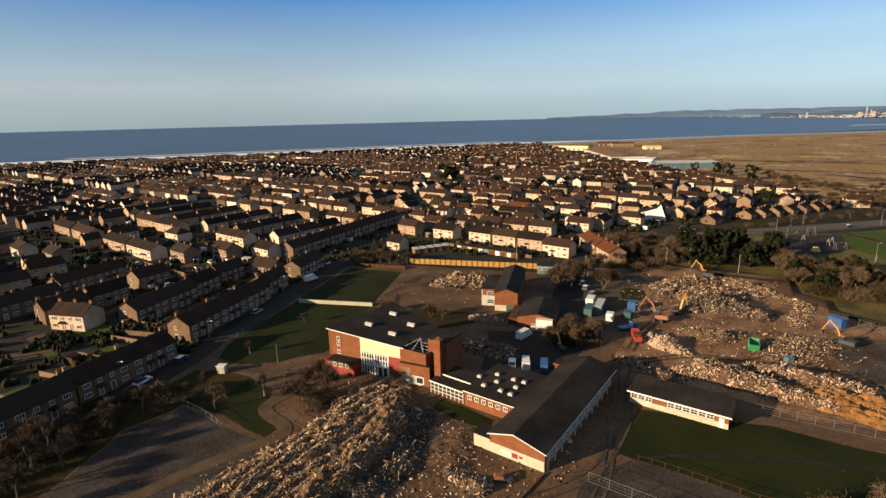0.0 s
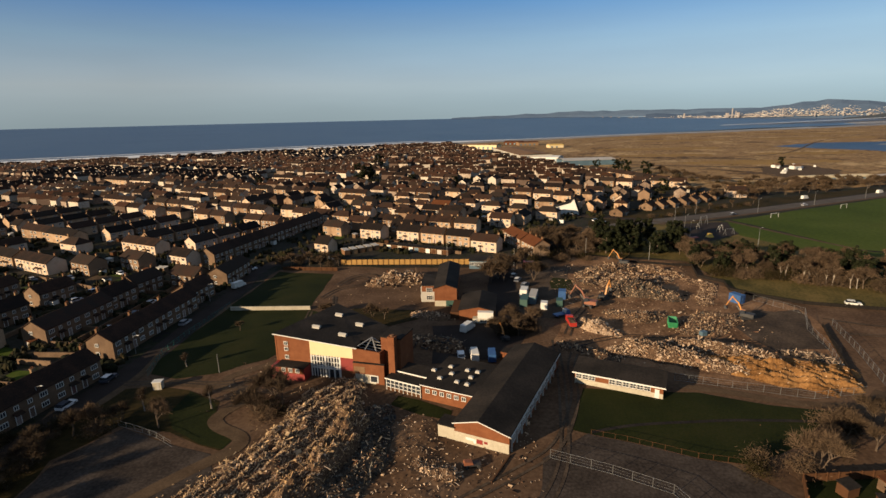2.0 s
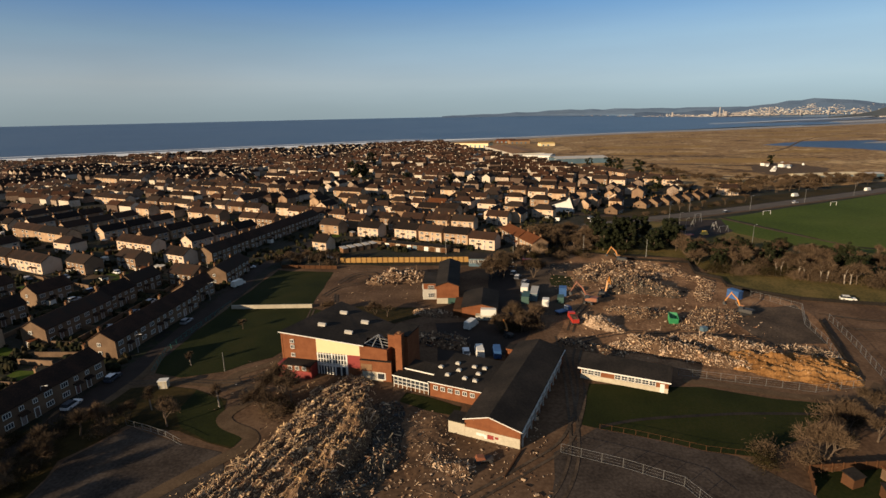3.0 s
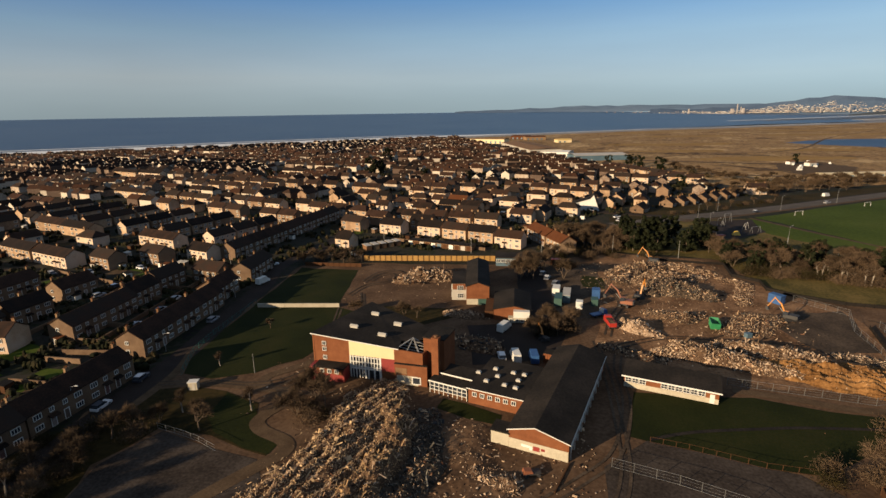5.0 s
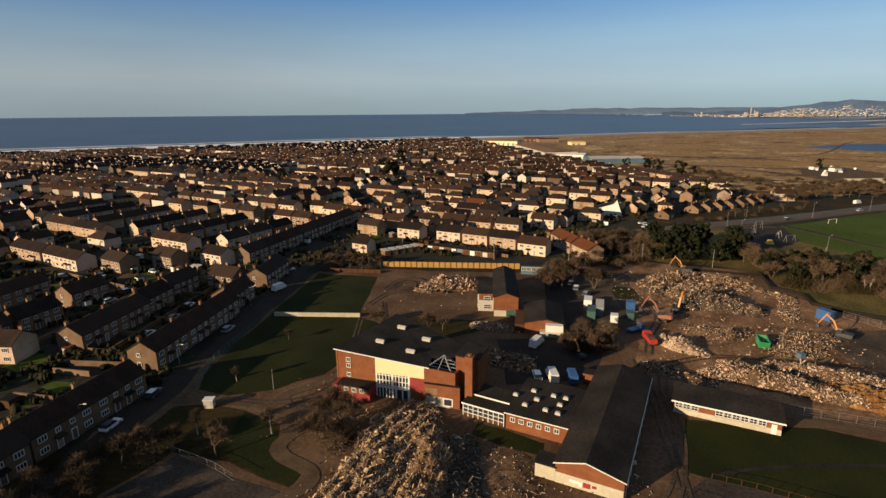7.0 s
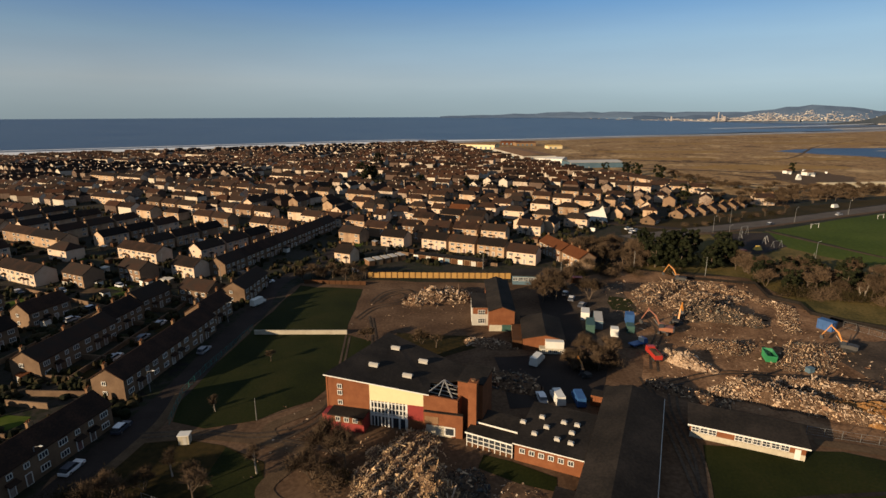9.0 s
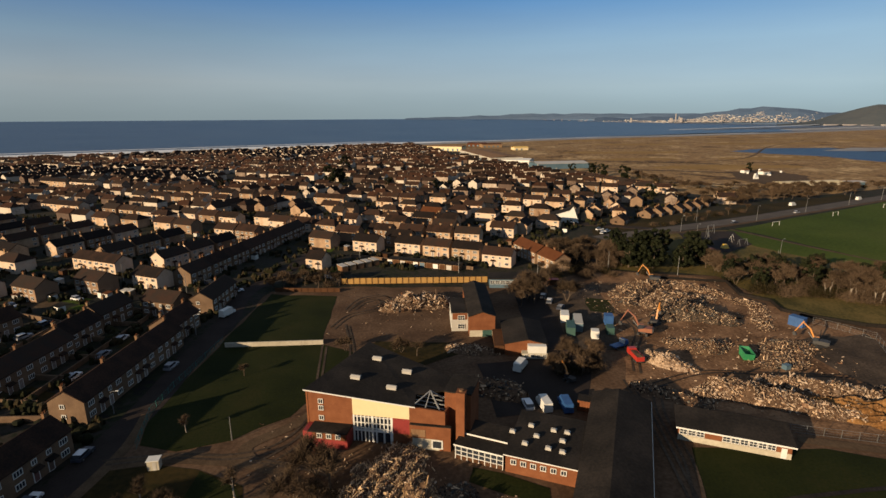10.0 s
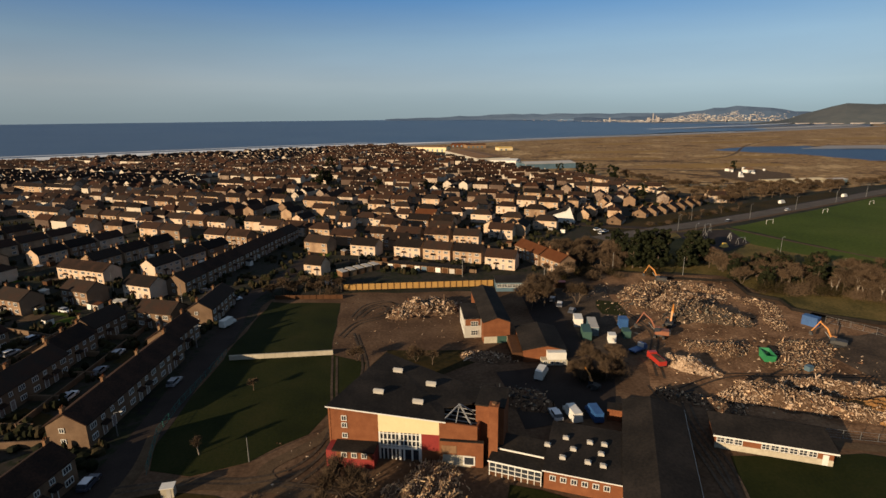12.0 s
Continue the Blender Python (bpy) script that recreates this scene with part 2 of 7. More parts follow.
M["orange"] = surface("orange_machine_paint", [(0.3300, 0.1200, 0.0120), (0.4080, 0.1680, 0.0240)], 0.8, 0.45, 0.05, 6)
M["yellow"] = surface("yellow_machine_paint", [(0.4800, 0.2880, 0.0160), (0.5600, 0.3520, 0.0400)], 0.8, 0.45, 0.05, 6)
M["black"] = surface("black_rubber_steel", [(0.0096, 0.0096, 0.0096), (0.0240, 0.0224, 0.0208)], 1.0, 0.7, 0.1, 6)
M["red"] = surface("red_lorry_paint", [(0.2520, 0.0168, 0.0112), (0.3080, 0.0280, 0.0168)], 0.8, 0.4, 0.05, 6)
M["blue"] = surface("blue_container_paint", [(0.0112, 0.0448, 0.1344), (0.0224, 0.0784, 0.2016)], 0.6, 0.5, 0.1, 6)
M["green"] = surface("green_skip_paint", [(0.0160, 0.1280, 0.0480), (0.0240, 0.1920, 0.0720)], 0.6, 0.5, 0.1, 6)
M["darkgreen"] = surface("dark_green_cabin", [(0.0144, 0.0432, 0.0336), (0.0240, 0.0672, 0.0528)], 0.6, 0.6, 0.1, 6)
M["carpaint"] = surface("car_paint", [(0.0240, 0.0280, 0.0400), (0.2800, 0.2800, 0.2880), (0.0960, 0.1040, 0.1200), (0.4800, 0.4800, 0.4800)], 0.05, 0.3, 0.0, 2, vary=0.9, stain=0)
M["bark"] = surface("bark", [(0.0560, 0.0400, 0.0280), (0.1120, 0.0840, 0.0600)], 1.2, 0.95, 0.5, 6)
M["birch"] = surface("pale_bark", [(0.1920, 0.1600, 0.1280), (0.3040, 0.2640, 0.2160)], 1.2, 0.9, 0.4, 6)
M["twig"] = surface("bare_twigs", [(0.0434, 0.0297, 0.0176), (0.0889, 0.0594, 0.0362)], 0.5, 0.95, 0.2, 6, vary=0.4)
M["leaf"] = surface("evergreen_leaf", [(0.0064, 0.0085, 0.0032), (0.0151, 0.0173, 0.0065)], 0.6, 0.8, 0.2, 6, vary=0.3)
M["hedge"] = surface("hedge_leaf", [(0.0094, 0.0097, 0.0027), (0.0234, 0.0179, 0.0062), (0.0338, 0.0203, 0.0086)], 0.05, 0.9, 0.3, 8)
# Hill tone shifted to blue-grey, so the haze sits in the colour.
M["hill"] = surface("far_hill_haze", [(0.047, 0.06, 0.0682), (0.0627, 0.0725, 0.077), (0.0783, 0.0828, 0.0825)], 0.004, 1.0, 0.0, 9)
# Distance haze is put into this blue base colour; no air is modelled.
M["farland"] = surface("far_land_haze", [(0.055, 0.088, 0.14), (0.075, 0.108, 0.16)], 0.004, 1.0, 0.0, 9)
M["shedwall"] = surface("pale_metal_cladding", [(0.2700, 0.2528, 0.2166), (0.3600, 0.3351, 0.2850)], 0.1, 0.6, 0.1, 8)
M["bluewall"] = surface("blue_grey_cladding", [(0.0384, 0.0720, 0.0960), (0.0672, 0.1152, 0.1440)], 0.1, 0.6, 0.1, 8)
M["stonewall"] = surface("whitewashed_wall", [(0.2688, 0.2359, 0.1728), (0.3840, 0.3477, 0.2650)], 0.5, 0.9, 0.3, 8)
M["mesh"] = surface("fence_mesh", [(0.1600, 0.1600, 0.1520), (0.2240, 0.2240, 0.2160)], 1.0, 0.6, 0.0, 4)
M["teal"] = surface("green_fence_net", [(0.0160, 0.0800, 0.0720), (0.0320, 0.1280, 0.1120)], 0.4, 0.8, 0.1, 6)
M["brown"] = surface("dark_brown_boards", [(0.0480, 0.0223, 0.0108), (0.0768, 0.0357, 0.0162)], 0.5, 0.9, 0.2, 8)

# ---- building tools ----
class Shape:
    """Collects boxes, bars and faces of one mesh; every face carries a material slot."""
    def __init__(self):
        self.v, self.f, self.s = [], [], []
    def face(self, pts, slot=0):
        k = len(self.v)
        self.v += [tuple(p) for p in pts]
        self.f.append(tuple(range(k, k + len(pts))))
        self.s.append(slot)
    def solid(self, bottom, top, slot=0, top_slot=None):
        """A prism between two rings of points of equal number, bottom seen counter-clockwise from above."""
        k, n = len(self.v), len(bottom)
        self.v += [tuple(p) for p in bottom] + [tuple(p) for p in top]
        self.f.append(tuple(range(k + n - 1, k - 1, -1)))
        self.f.append(tuple(range(k + n, k + 2 * n)))
        self.s += [slot, slot if top_slot is None else top_slot]
        for i in range(n):
            j = (i + 1) % n
            self.f.append((k + i, k + j, k + n + j, k + n + i))
            self.s.append(slot)
    def box(self, x, y, z, sx, sy, sz, m=None, slot=0):
        """A box on its base centre (x, y, z), turned by m if given."""
        a, b = sx / 2, sy / 2
        ring = ((-a, -b), (a, -b), (a, b), (-a, b))
        lo = [Vector((p, q, 0)) for p, q in ring]
        hi = [Vector((p, q, sz)) for p, q in ring]
        if m is not None:
            lo, hi = [m @ p for p in lo], [m @ p for p in hi]
        o = Vector((x, y, z))
        self.solid([p + o for p in lo], [p + o for p in hi], slot)
    def bar(self, a, b, w, h=None, slot=0, w2=None, sides=4):
        """A bar from a to b, w wide, tapering to w2."""
        a, b = Vector(a), Vector(b)
        d = (b - a)
        if d.length < 1e-6:
            return
        q = d.to_track_quat("Z", "Y")
        h = h or w
        r = w2 / w if w2 else 1.0
        ring = []
        for i in range(sides):
            t = 2 * math.pi * (i + 0.5) / sides
            ring.append(Vector((math.cos(t) * w * 0.7071, math.sin(t) * h * 0.7071, 0)))
        self.solid([a + q @ p for p in ring], [b + q @ (p * r) for p in ring], slot)
    def data(self, name, mats, weld=False):
        if weld:
            seen, back = {}, []
            for p in self.v:
                back.append(seen.setdefault(tuple(round(c, 4) for c in p), len(seen)))
            self.v, self.f = list(seen), [tuple(back[i] for i in f) for f in self.f]
        me = bpy.data.meshes.new(name)
        me.from_pydata(self.v, [], self.f)
        for m in mats:
            me.materials.append(m)
        me.polygons.foreach_set("material_index", self.s)
        me.update()
        return me

def mats_of(material):
    return [M[k] for k in material.split()]

def part(name, shape, material, parent, label="", at=None):
    """Links a shape (or ready mesh) as one mesh object under a thing or part."""
    me = shape if isinstance(shape, bpy.types.Mesh) else shape.data(name, mats_of(material))
    ob = new(name, me)
    ob.parent = parent
    if at is not None:
        ob.matrix_basis = at
    return tagged(ob, label) if label else ob

def thing(name, label, category, m, group="", kind=""):
    ob = new(name)
    ob.empty_display_size = 0.5
    ob.matrix_basis = m
    return tagged(ob, label, category, group, kind)

def single(name, shape, material, label, category, m=None, group="", kind=""):
    ob = new(name, shape.data(name, mats_of(material)))
    if m is not None:
        ob.matrix_basis = m
    return tagged(ob, label, category, group, kind)

def spot(x, y, turn=0.0, z=0.0):
    return pose(x, y, z, 0, 0, turn)

def structure(name, shape, material, label, category):
    return single(name, shape, material, label, category, kind="structure")

def patch(name, ring, z, material, label, category, wobble=0.0):
    """A flat ground patch with a slightly uneven edge."""
    pts, rnd = [], random.Random(len(ring) * 7 + int(abs(ring[0][0])))
    n = len(ring)
    for i in range(n):
        a, b = Vector(ring[i]), Vector(ring[(i + 1) % n])
        k = max(1, min(14, int((b - a).length / 6))) if wobble else 1
        for j in range(k):
            p = a.lerp(b, j / k)
            if wobble:
                p += Vector((rnd.uniform(-1, 1), rnd.uniform(-1, 1))) * wobble
            pts.append((p.x, p.y, z))
    bm = bmesh.new()
    face = bm.faces.new([bm.verts.new(p) for p in pts])
    if face.calc_area() and face.normal.z < 0:
        face.normal_flip()
    bmesh.ops.triangulate(bm, faces=[face])
    bmesh.ops.recalc_face_normals(bm, faces=bm.faces)
    if sum(f.normal.z for f in bm.faces) < 0:
        bmesh.ops.reverse_faces(bm, faces=bm.faces)
    me = bpy.data.meshes.new(name)
    bm.to_mesh(me)
    bm.free()
    me.materials.append(M[material])
    return tagged(new(name, me), label, category, "", "structure")

def ribbon(name, line, width, z, material, label, category):
    s = Shape()
    raw = [Vector(p) for p in line]
    pts = []
    for i in range(len(raw) - 1):
        a, b, c, d = raw[max(i - 1, 0)], raw[i], raw[i + 1], raw[min(i + 2, len(raw) - 1)]
        n = 6 if len(raw) > 2 else 1
        for k in range(n):
            t = k / n
            pts.append(0.5 * (2 * b + (c - a) * t + (2 * a - 5 * b + 4 * c - d) * t * t + (3 * b - a - 3 * c + d) * t ** 3))
    pts.append(raw[-1])
    side = []
    for i, p in enumerate(pts):
        d = (pts[min(i + 1, len(pts) - 1)] - pts[max(i - 1, 0)]).normalized()
        o = Vector((-d.y, d.x)) * width / 2
        side.append((p - o, p + o))
    for (a, b), (c, d) in zip(side, side[1:]):
        s.face([(a.x, a.y, z), (c.x, c.y, z), (d.x, d.y, z), (b.x, b.y, z)])
    return structure(name, s, material, label, category)
# ---- ground, sea and distance ----
def coast_y(x):
    return 1317 + 0.626 * x

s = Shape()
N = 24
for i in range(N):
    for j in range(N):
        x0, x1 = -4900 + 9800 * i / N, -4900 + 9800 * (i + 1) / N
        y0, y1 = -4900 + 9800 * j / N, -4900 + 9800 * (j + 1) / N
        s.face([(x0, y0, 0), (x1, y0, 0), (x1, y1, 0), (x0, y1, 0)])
structure("ground", s, "town", "mixed ground of gardens, verges and streets, shade painted in dark", "ground")

SHORE = [(-4900, -1750), (-963, 714), (-575, 957), (-285, 1138), (460, 1551), (637, 1610), (854, 1720), (1042, 1804), (1446, 2019), (2136, 2405)]
patch("marsh", [(129, 519), (100, 640), (60, 860), (-60, 1210), (460, 1520), (637, 1580), (854, 1690), (1042, 1770), (1446, 1985), (2136, 2385), (3250, 3600), (4300, 2200), (4800, 900), (2500, 300), (420, 470), (230, 400), (167, 436)], 0.03, "marsh", "flat brown winter marsh grassland", "marsh", 3)

def sea_sheet():
    s = Shape()
    far = []
    for x, y in SHORE:
        d = Vector((x, y))
        far.append(d)
    rings = []
    for k in range(7):
        row = []
        for i, p in enumerate(far):
            t = i / (len(far) - 1)
            ang = radians(152 - 104 * t)
            q = Vector((math.cos(ang), math.sin(ang))) * 4880
            r = p.lerp(q, k / 6)
            d = r.length
            rise = 40 * max(0.0, (d - 1500) / 3380) ** 1.15 if d > 1500 else 0
            rise *= min(1.0, max(0.0, (0.88 - t) / 0.22))
            row.append((r.x, r.y, 0.06 + rise))
        rings.append(row)
    for a, b in zip(rings, rings[1:]):
        for i in range(len(a) - 1):
            s.face([a[i], a[i + 1], b[i + 1], b[i]][::-1])
    return structure("water", s, "sea", "calm dark blue grey sea", "sea")
sea_sheet()
ribbon("beach", [(x, y - 40) for x, y in SHORE], 90, 0.09, "sand", "narrow wet sandy beach", "beach")
ribbon("surf", [(-2000, 100), (-963, 738), (-575, 978), (-285, 1158), (100, 1380), (460, 1574), (637, 1640), (854, 1745), (1100, 1850)], 84, 0.5, "surf", "white line of breaking surf", "surf")
ribbon("surf", [(-963, 840), (-575, 1080), (-285, 1262), (300, 1600)], 20, 0.7, "surf", "white line of breaking surf", "surf")

def ridge(name, line, heights, depth, material, label):
    """A long far hill: crest line, sloping to its foot on both sides."""
    s = Shape()
    rnd = random.Random(5)
    cols = []
    for (x, y, z), h in zip(line, heights):
        d = Vector((x, y)).normalized() * depth
        prof = []
        for k, u in enumerate((-1, -0.66, -0.33, 0, 0.5)):
            e = h * (1 - abs(u)) ** 0.8 * rnd.uniform(0.94, 1.06)
            prof.append((x + d.x * u, y + d.y * u, z + e))
        cols.append(prof)
    for a, b in zip(cols, cols[1:]):
        for k in range(4):
            s.face([a[k], b[k], b[k + 1], a[k + 1]])
    return structure(name, s, material, label, "hill")

def arc(a0, a1, n, r, z):
    return [(r * math.sin(radians(a0 + (a1 - a0) * i / (n - 1))), r * math.cos(radians(a0 + (a1 - a0) * i / (n - 1))), z) for i in range(n)]
rnd = random.Random(3)
# Headland and town hill wear the blue that carries the haze.
ridge("backdrop_headland", arc(-2.7, 34, 34, 4650, 30), [18 + 30 * min(1, i / 12, (33 - i) / 8) + rnd.uniform(-4, 4) for i in range(34)], 90, "farland", "low headland across the bay, haze painted into its blue")
ridge("backdrop_town_hill", arc(17, 42, 28, 4350, 0), [44 + 66 * math.exp(-((i - 16.5) / 6.0) ** 2) + rnd.uniform(-5, 5) for i in range(28)], 260, "farland", "low town hill across the bay, haze painted into its blue")
ridge("backdrop_hill", arc(33, 66, 34, 4050, 0), [(22 + 96 * math.exp(-((i - 8) / (4.0 if i < 8 else 9.0)) ** 2) + rnd.uniform(-3, 3)) * min(1, i / 4) for i in range(34)], 420, "hill", "bare hill beyond the marsh, blue-grey with painted haze")

def far_town():
    s = Shape()
    rnd = random.Random(11)
    for _ in range(1500):
        i = min(max(rnd.gauss(28, 5.5), 12), 38)
        a = radians(i)
        u = rnd.random() ** 1.7
        r = 4100 + 230 * u
        k = (i - 17) / 25 * 27
        h = 82 * math.exp(-((k - 16.5) / 6.0) ** 2) + 20
        z = 8 + (h * 0.85 + 8) * max(0, 1 - abs((r - 4350) / 260)) ** 0.8
        s.box(r * math.sin(a), r * math.cos(a), z, rnd.uniform(4, 13), 6, rnd.uniform(1.5, 4), slot=rnd.choice((0, 1, 1, 1, 1)))
    for i, w, h in ((24.6, 5, 44), (24.9, 4, 26), (24.2, 16, 14), (25.1, 12, 16), (28.6, 5, 30), (33.0, 4, 30), (20.5, 8, 16), (31, 6, 18)):
        a = radians(i)
        s.box(4080 * math.sin(a), 4080 * math.cos(a), 12, w, w, h + 16, slot=1)
    for i in range(16):
        a = radians(37 + i * 1.3)
        s.box(3640 * math.sin(a), 3640 * math.cos(a), 2, 70, 20, rnd.uniform(4, 8), slot=1)
    single("far_town", s, "white fartown", "pale buildings of a far town", "town", kind="stuff")
far_town()

patch("pond", [(487, 910), (520, 840), (560, 790), (560, 672), (900, 520), (1200, 700), (1000, 860), (704, 880), (719, 986), (600, 985)], 0.07, "lagoon", "still blue lagoon in the marsh", "lagoon", 4)
patch("sandbank", [(640, 905), (760, 985), (1100, 960), (1250, 880), (900, 860)], 0.1, "sand", "pale sand bank beside the lagoon", "sand", 4)

# ---- site ground ----
patch("site_ground", [(-82, 203), (-84, 125), (-92, 96), (-84, 60), (-60, 20), (30, 30), (70, 60), (80, 82), (130, 150), (128, 170), (86, 190), (84, 212), (45, 224), (20, 212), (-5, 205), (-58, 206)], 0.04, "earth", "bare brown demolition ground", "ground", 1)
patch("demolition_floor", [(18, 132), (30, 170), (40, 224), (79, 212), (76, 186), (84, 181), (98, 157), (96, 144), (82, 112), (60, 110), (34, 121)], 0.07, "rubbly", "crushed rubble floor of the cleared site", "ground", 1.5)
# The terraces' shadows on this field come from its dark grass colour.
patch("school_field", [(-81, 199), (-82.5, 150), (-84.5, 126), (-80, 113), (-73, 110.5), (-64, 114), (-55, 122), (-47, 138), (-46, 152), (-55, 157), (-57, 196)], 0.08, "grass", "mown school field with shadow painted into its green", "grass", 0.6)
patch("corner_lawn", [(-84, 106), (-74, 107.5), (-66.5, 106), (-57, 101), (-55, 95), (-53.6, 92), (-48, 88), (-48.5, 84.5), (-54, 85.5), (-62, 90), (-73, 91.5), (-78.8, 80), (-77.8, 75), (-76.3, 63), (-79, 48), (-96, 48), (-97, 66), (-95, 84), (-88, 98)], 0.085, "scrub", "rough grass with scrub beside the estate road", "grass", 0.5)
patch("lawn", [(-66, 105), (-58, 100.5), (-55, 95), (-53.8, 92), (-48, 88), (-48.5, 84.8), (-54, 86), (-62, 91), (-66, 96)], 0.1, "grass", "small lawn inside a curved path", "grass", 0.4)
patch("car_park", [(-77, 75), (-78, 80), (-72, 90.5), (-58, 85), (-50, 83.4), (-47, 78), (-50, 68), (-64, 46), (-78, 50), (-75.5, 63)], 0.09, "yardtar", "worn brown asphalt car park", "car park", 0.4)
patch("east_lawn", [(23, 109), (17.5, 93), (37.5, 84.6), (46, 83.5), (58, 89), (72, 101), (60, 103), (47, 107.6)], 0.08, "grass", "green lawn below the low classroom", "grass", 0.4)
patch("yard", [(20, 92), (43, 83), (50, 74), (40, 58), (8, 70), (11, 84)], 0.085, "yardtar", "cracked brown asphalt yard", "yard", 0.4)
patch("grass_behind_hall", [(-44, 150), (-30, 142), (-18, 150), (-20, 157), (-40, 158)], 0.085, "scrub", "patch of rough grass behind the hall", "grass", 0.6)
patch("staff_car_park", [(-12, 120), (8, 124), (14, 140), (6, 147), (-14, 144)], 0.09, "asphalt", "dark asphalt staff car park", "car park", 0.4)
patch("lane", [(2, 150), (12, 150), (14, 205), (4, 206)], 0.09, "asphalt", "dark lane between the school and the compound", "lane", 0.4)
patch("belt_ground", [(84, 214), (86, 190), (128, 172), (190, 190), (165, 228), (136, 294), (98, 290), (60, 245), (46, 226)], 0.06, "tanbank", "tan winter grass under the tree belt", "grass", 1.5)
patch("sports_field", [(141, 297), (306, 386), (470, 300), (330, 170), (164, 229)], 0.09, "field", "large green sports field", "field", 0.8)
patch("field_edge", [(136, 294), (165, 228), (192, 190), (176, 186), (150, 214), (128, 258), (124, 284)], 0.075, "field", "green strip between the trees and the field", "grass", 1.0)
patch("tan_bank", [(85, 192), (88, 173), (101, 164.5), (118, 160.5), (142, 155), (205, 146), (190, 190), (128, 180), (100, 194)], 0.072, "tanbank", "tan winter grass bank below the trees", "grass", 1.2)
# Dark patch paints the shaded zone round the compound.
patch("compound_ground", [(12, 152), (26, 150), (30, 176), (35, 205), (13, 206)], 0.075, "wetground", "ground of the site compound, shaded zone painted dark", "ground", 1.0)
patch("compound_grass", [(25, 178), (32, 176), (34, 188), (27, 192)], 0.085, "grass", "scrap of grass beside the compound", "grass", 0.8)
patch("play_area", [(98, 250), (108, 247), (128, 262), (136, 292), (104, 288)], 0.1, "asphalt", "dark playground surface", "playground", 0.6)
patch("field_bank", [(130, 170), (240, 120), (330, 168), (164, 227)], 0.07, "field", "rough green bank beside the sports field", "grass", 1.5)
patch("arena", [(98, 158), (130, 150), (160, 120), (110, 80), (84, 108), (96, 142)], 0.06, "earth", "reddish bare earth beyond the site fence", "ground", 1)
patch("wet_ground", [(70, 152), (81, 157.5), (97, 157), (91, 143), (89, 130), (75, 129), (72, 141)], 0.09, "wetground", "dark wet crushed ground inside the fence", "ground", 1.2)
ribbon("main_road", [(60, 278), (98, 295), (166, 325), (301, 394), (520, 505)], 11, 0.11, "roadgrey", "wide grey main road", "road")
ribbon("main_road_verge", [(98, 287), (136, 303), (300, 385), (460, 466)], 3, 0.12, "path", "gravel path along the sports field", "path")
ribbon("field_path", [(137, 296), (150, 260), (164, 228)], 2.2, 0.12, "path", "gravel path along the sports field", "path")
ribbon("estate_road", [(-89, 40), (-88, 92), (-86, 124), (-87, 150), (-87, 174), (-90, 202), (-82, 230), (-78, 264), (-72, 300)], 6.5, 0.1, "asphalt", "dark estate road", "road")
ribbon("pavement", [(-84, 96), (-82.6, 112), (-84.6, 124)], 2.2, 0.12, "path", "pale concrete pavement", "pavement")
ribbon("path", [(-82, 107.5), (-74, 109), (-66, 108.5), (-57, 107), (-50, 104)], 3.2, 0.115, "path", "worn earth track to the hall", "path")
ribbon("path", [(-57, 107), (-60, 112), (-52, 120), (-46, 132)], 2.6, 0.12, "path", "worn earth track to the hall", "path")
ribbon("path", [(-50, 104), (-54.5, 96), (-53, 92), (-47, 88.5), (-46, 85), (-50, 80), (-56, 72), (-62, 62)], 3.0, 0.12, "path", "curved tarmac path with a worn edge", "path")
ribbon("path", [(44, 110.5), (55, 107.3), (63.5, 104), (72, 103), (79, 103.6), (86, 109)], 2.4, 0.12, "path", "curved gravel path beside the lawn", "path")
ribbon("trodden_line", [(21, 92), (27, 94), (33, 95.2), (42, 96.2), (51, 97), (66, 97)], 0.9, 0.12, "felt", "dark trodden line across the lawn", "path")
ribbon("marsh_track", [(243, 577), (268, 525), (281, 482), (330, 440)], 5, 0.12, "path", "pale track on the marsh", "path")
for k, line in enumerate(([(-84, 108.2), (-72, 109.6), (-62, 109), (-54, 112), (-50, 122), (-52, 140), (-54, 156)], [(-56, 106.6), (-51, 113), (-48, 124), (-46, 140), (-46, 152), (-50, 170)], [(-58, 108), (-48, 105.5), (-44, 104), (-41, 107)],
                          [(-52, 182), (-49, 192), (-42, 196), (-38, 191), (-42, 183), (-50, 178), (-54, 168)], [(-50, 183), (-47, 190), (-43, 192), (-41, 188), (-44, 184)], [(-16, 62), (-4, 72), (6, 80), (14, 88), (20, 104), (22, 120), (26, 132)], [(-2, 60), (8, 70), (14, 82), (17, 100), (19, 118), (20, 134)],
                          [(26, 132), (40, 137.5), (56, 136), (74, 134)], [(24, 138), (28, 150), (34, 164), (32, 184)], [(100, 150), (112, 145), (126, 146)], [(98, 140), (112, 138), (130, 141)])):
    for side in (-0.9, 0.9):
        ribbon("tyre_rut", [(x + side * 0.7, y - side * 0.7) for x, y in line], 0.55, 0.13 + 0.003 * k, "wetground", "dark tyre rut in the bare earth", "rut")
patch("weeds", [(-18, 104.5), (-13, 102.5), (-6, 99), (-7, 95), (-13, 97), (-19, 101)], 0.1, "grass", "green weeds before the flat block", "grass", 0.5)
patch("mudflat", [(700, 1670), (1100, 1860), (1500, 2070), (2136, 2420), (2300, 2750), (1500, 2350), (1000, 1960)], 0.9, "sand", "grey mud flats bared by the tide", "mud", 6)
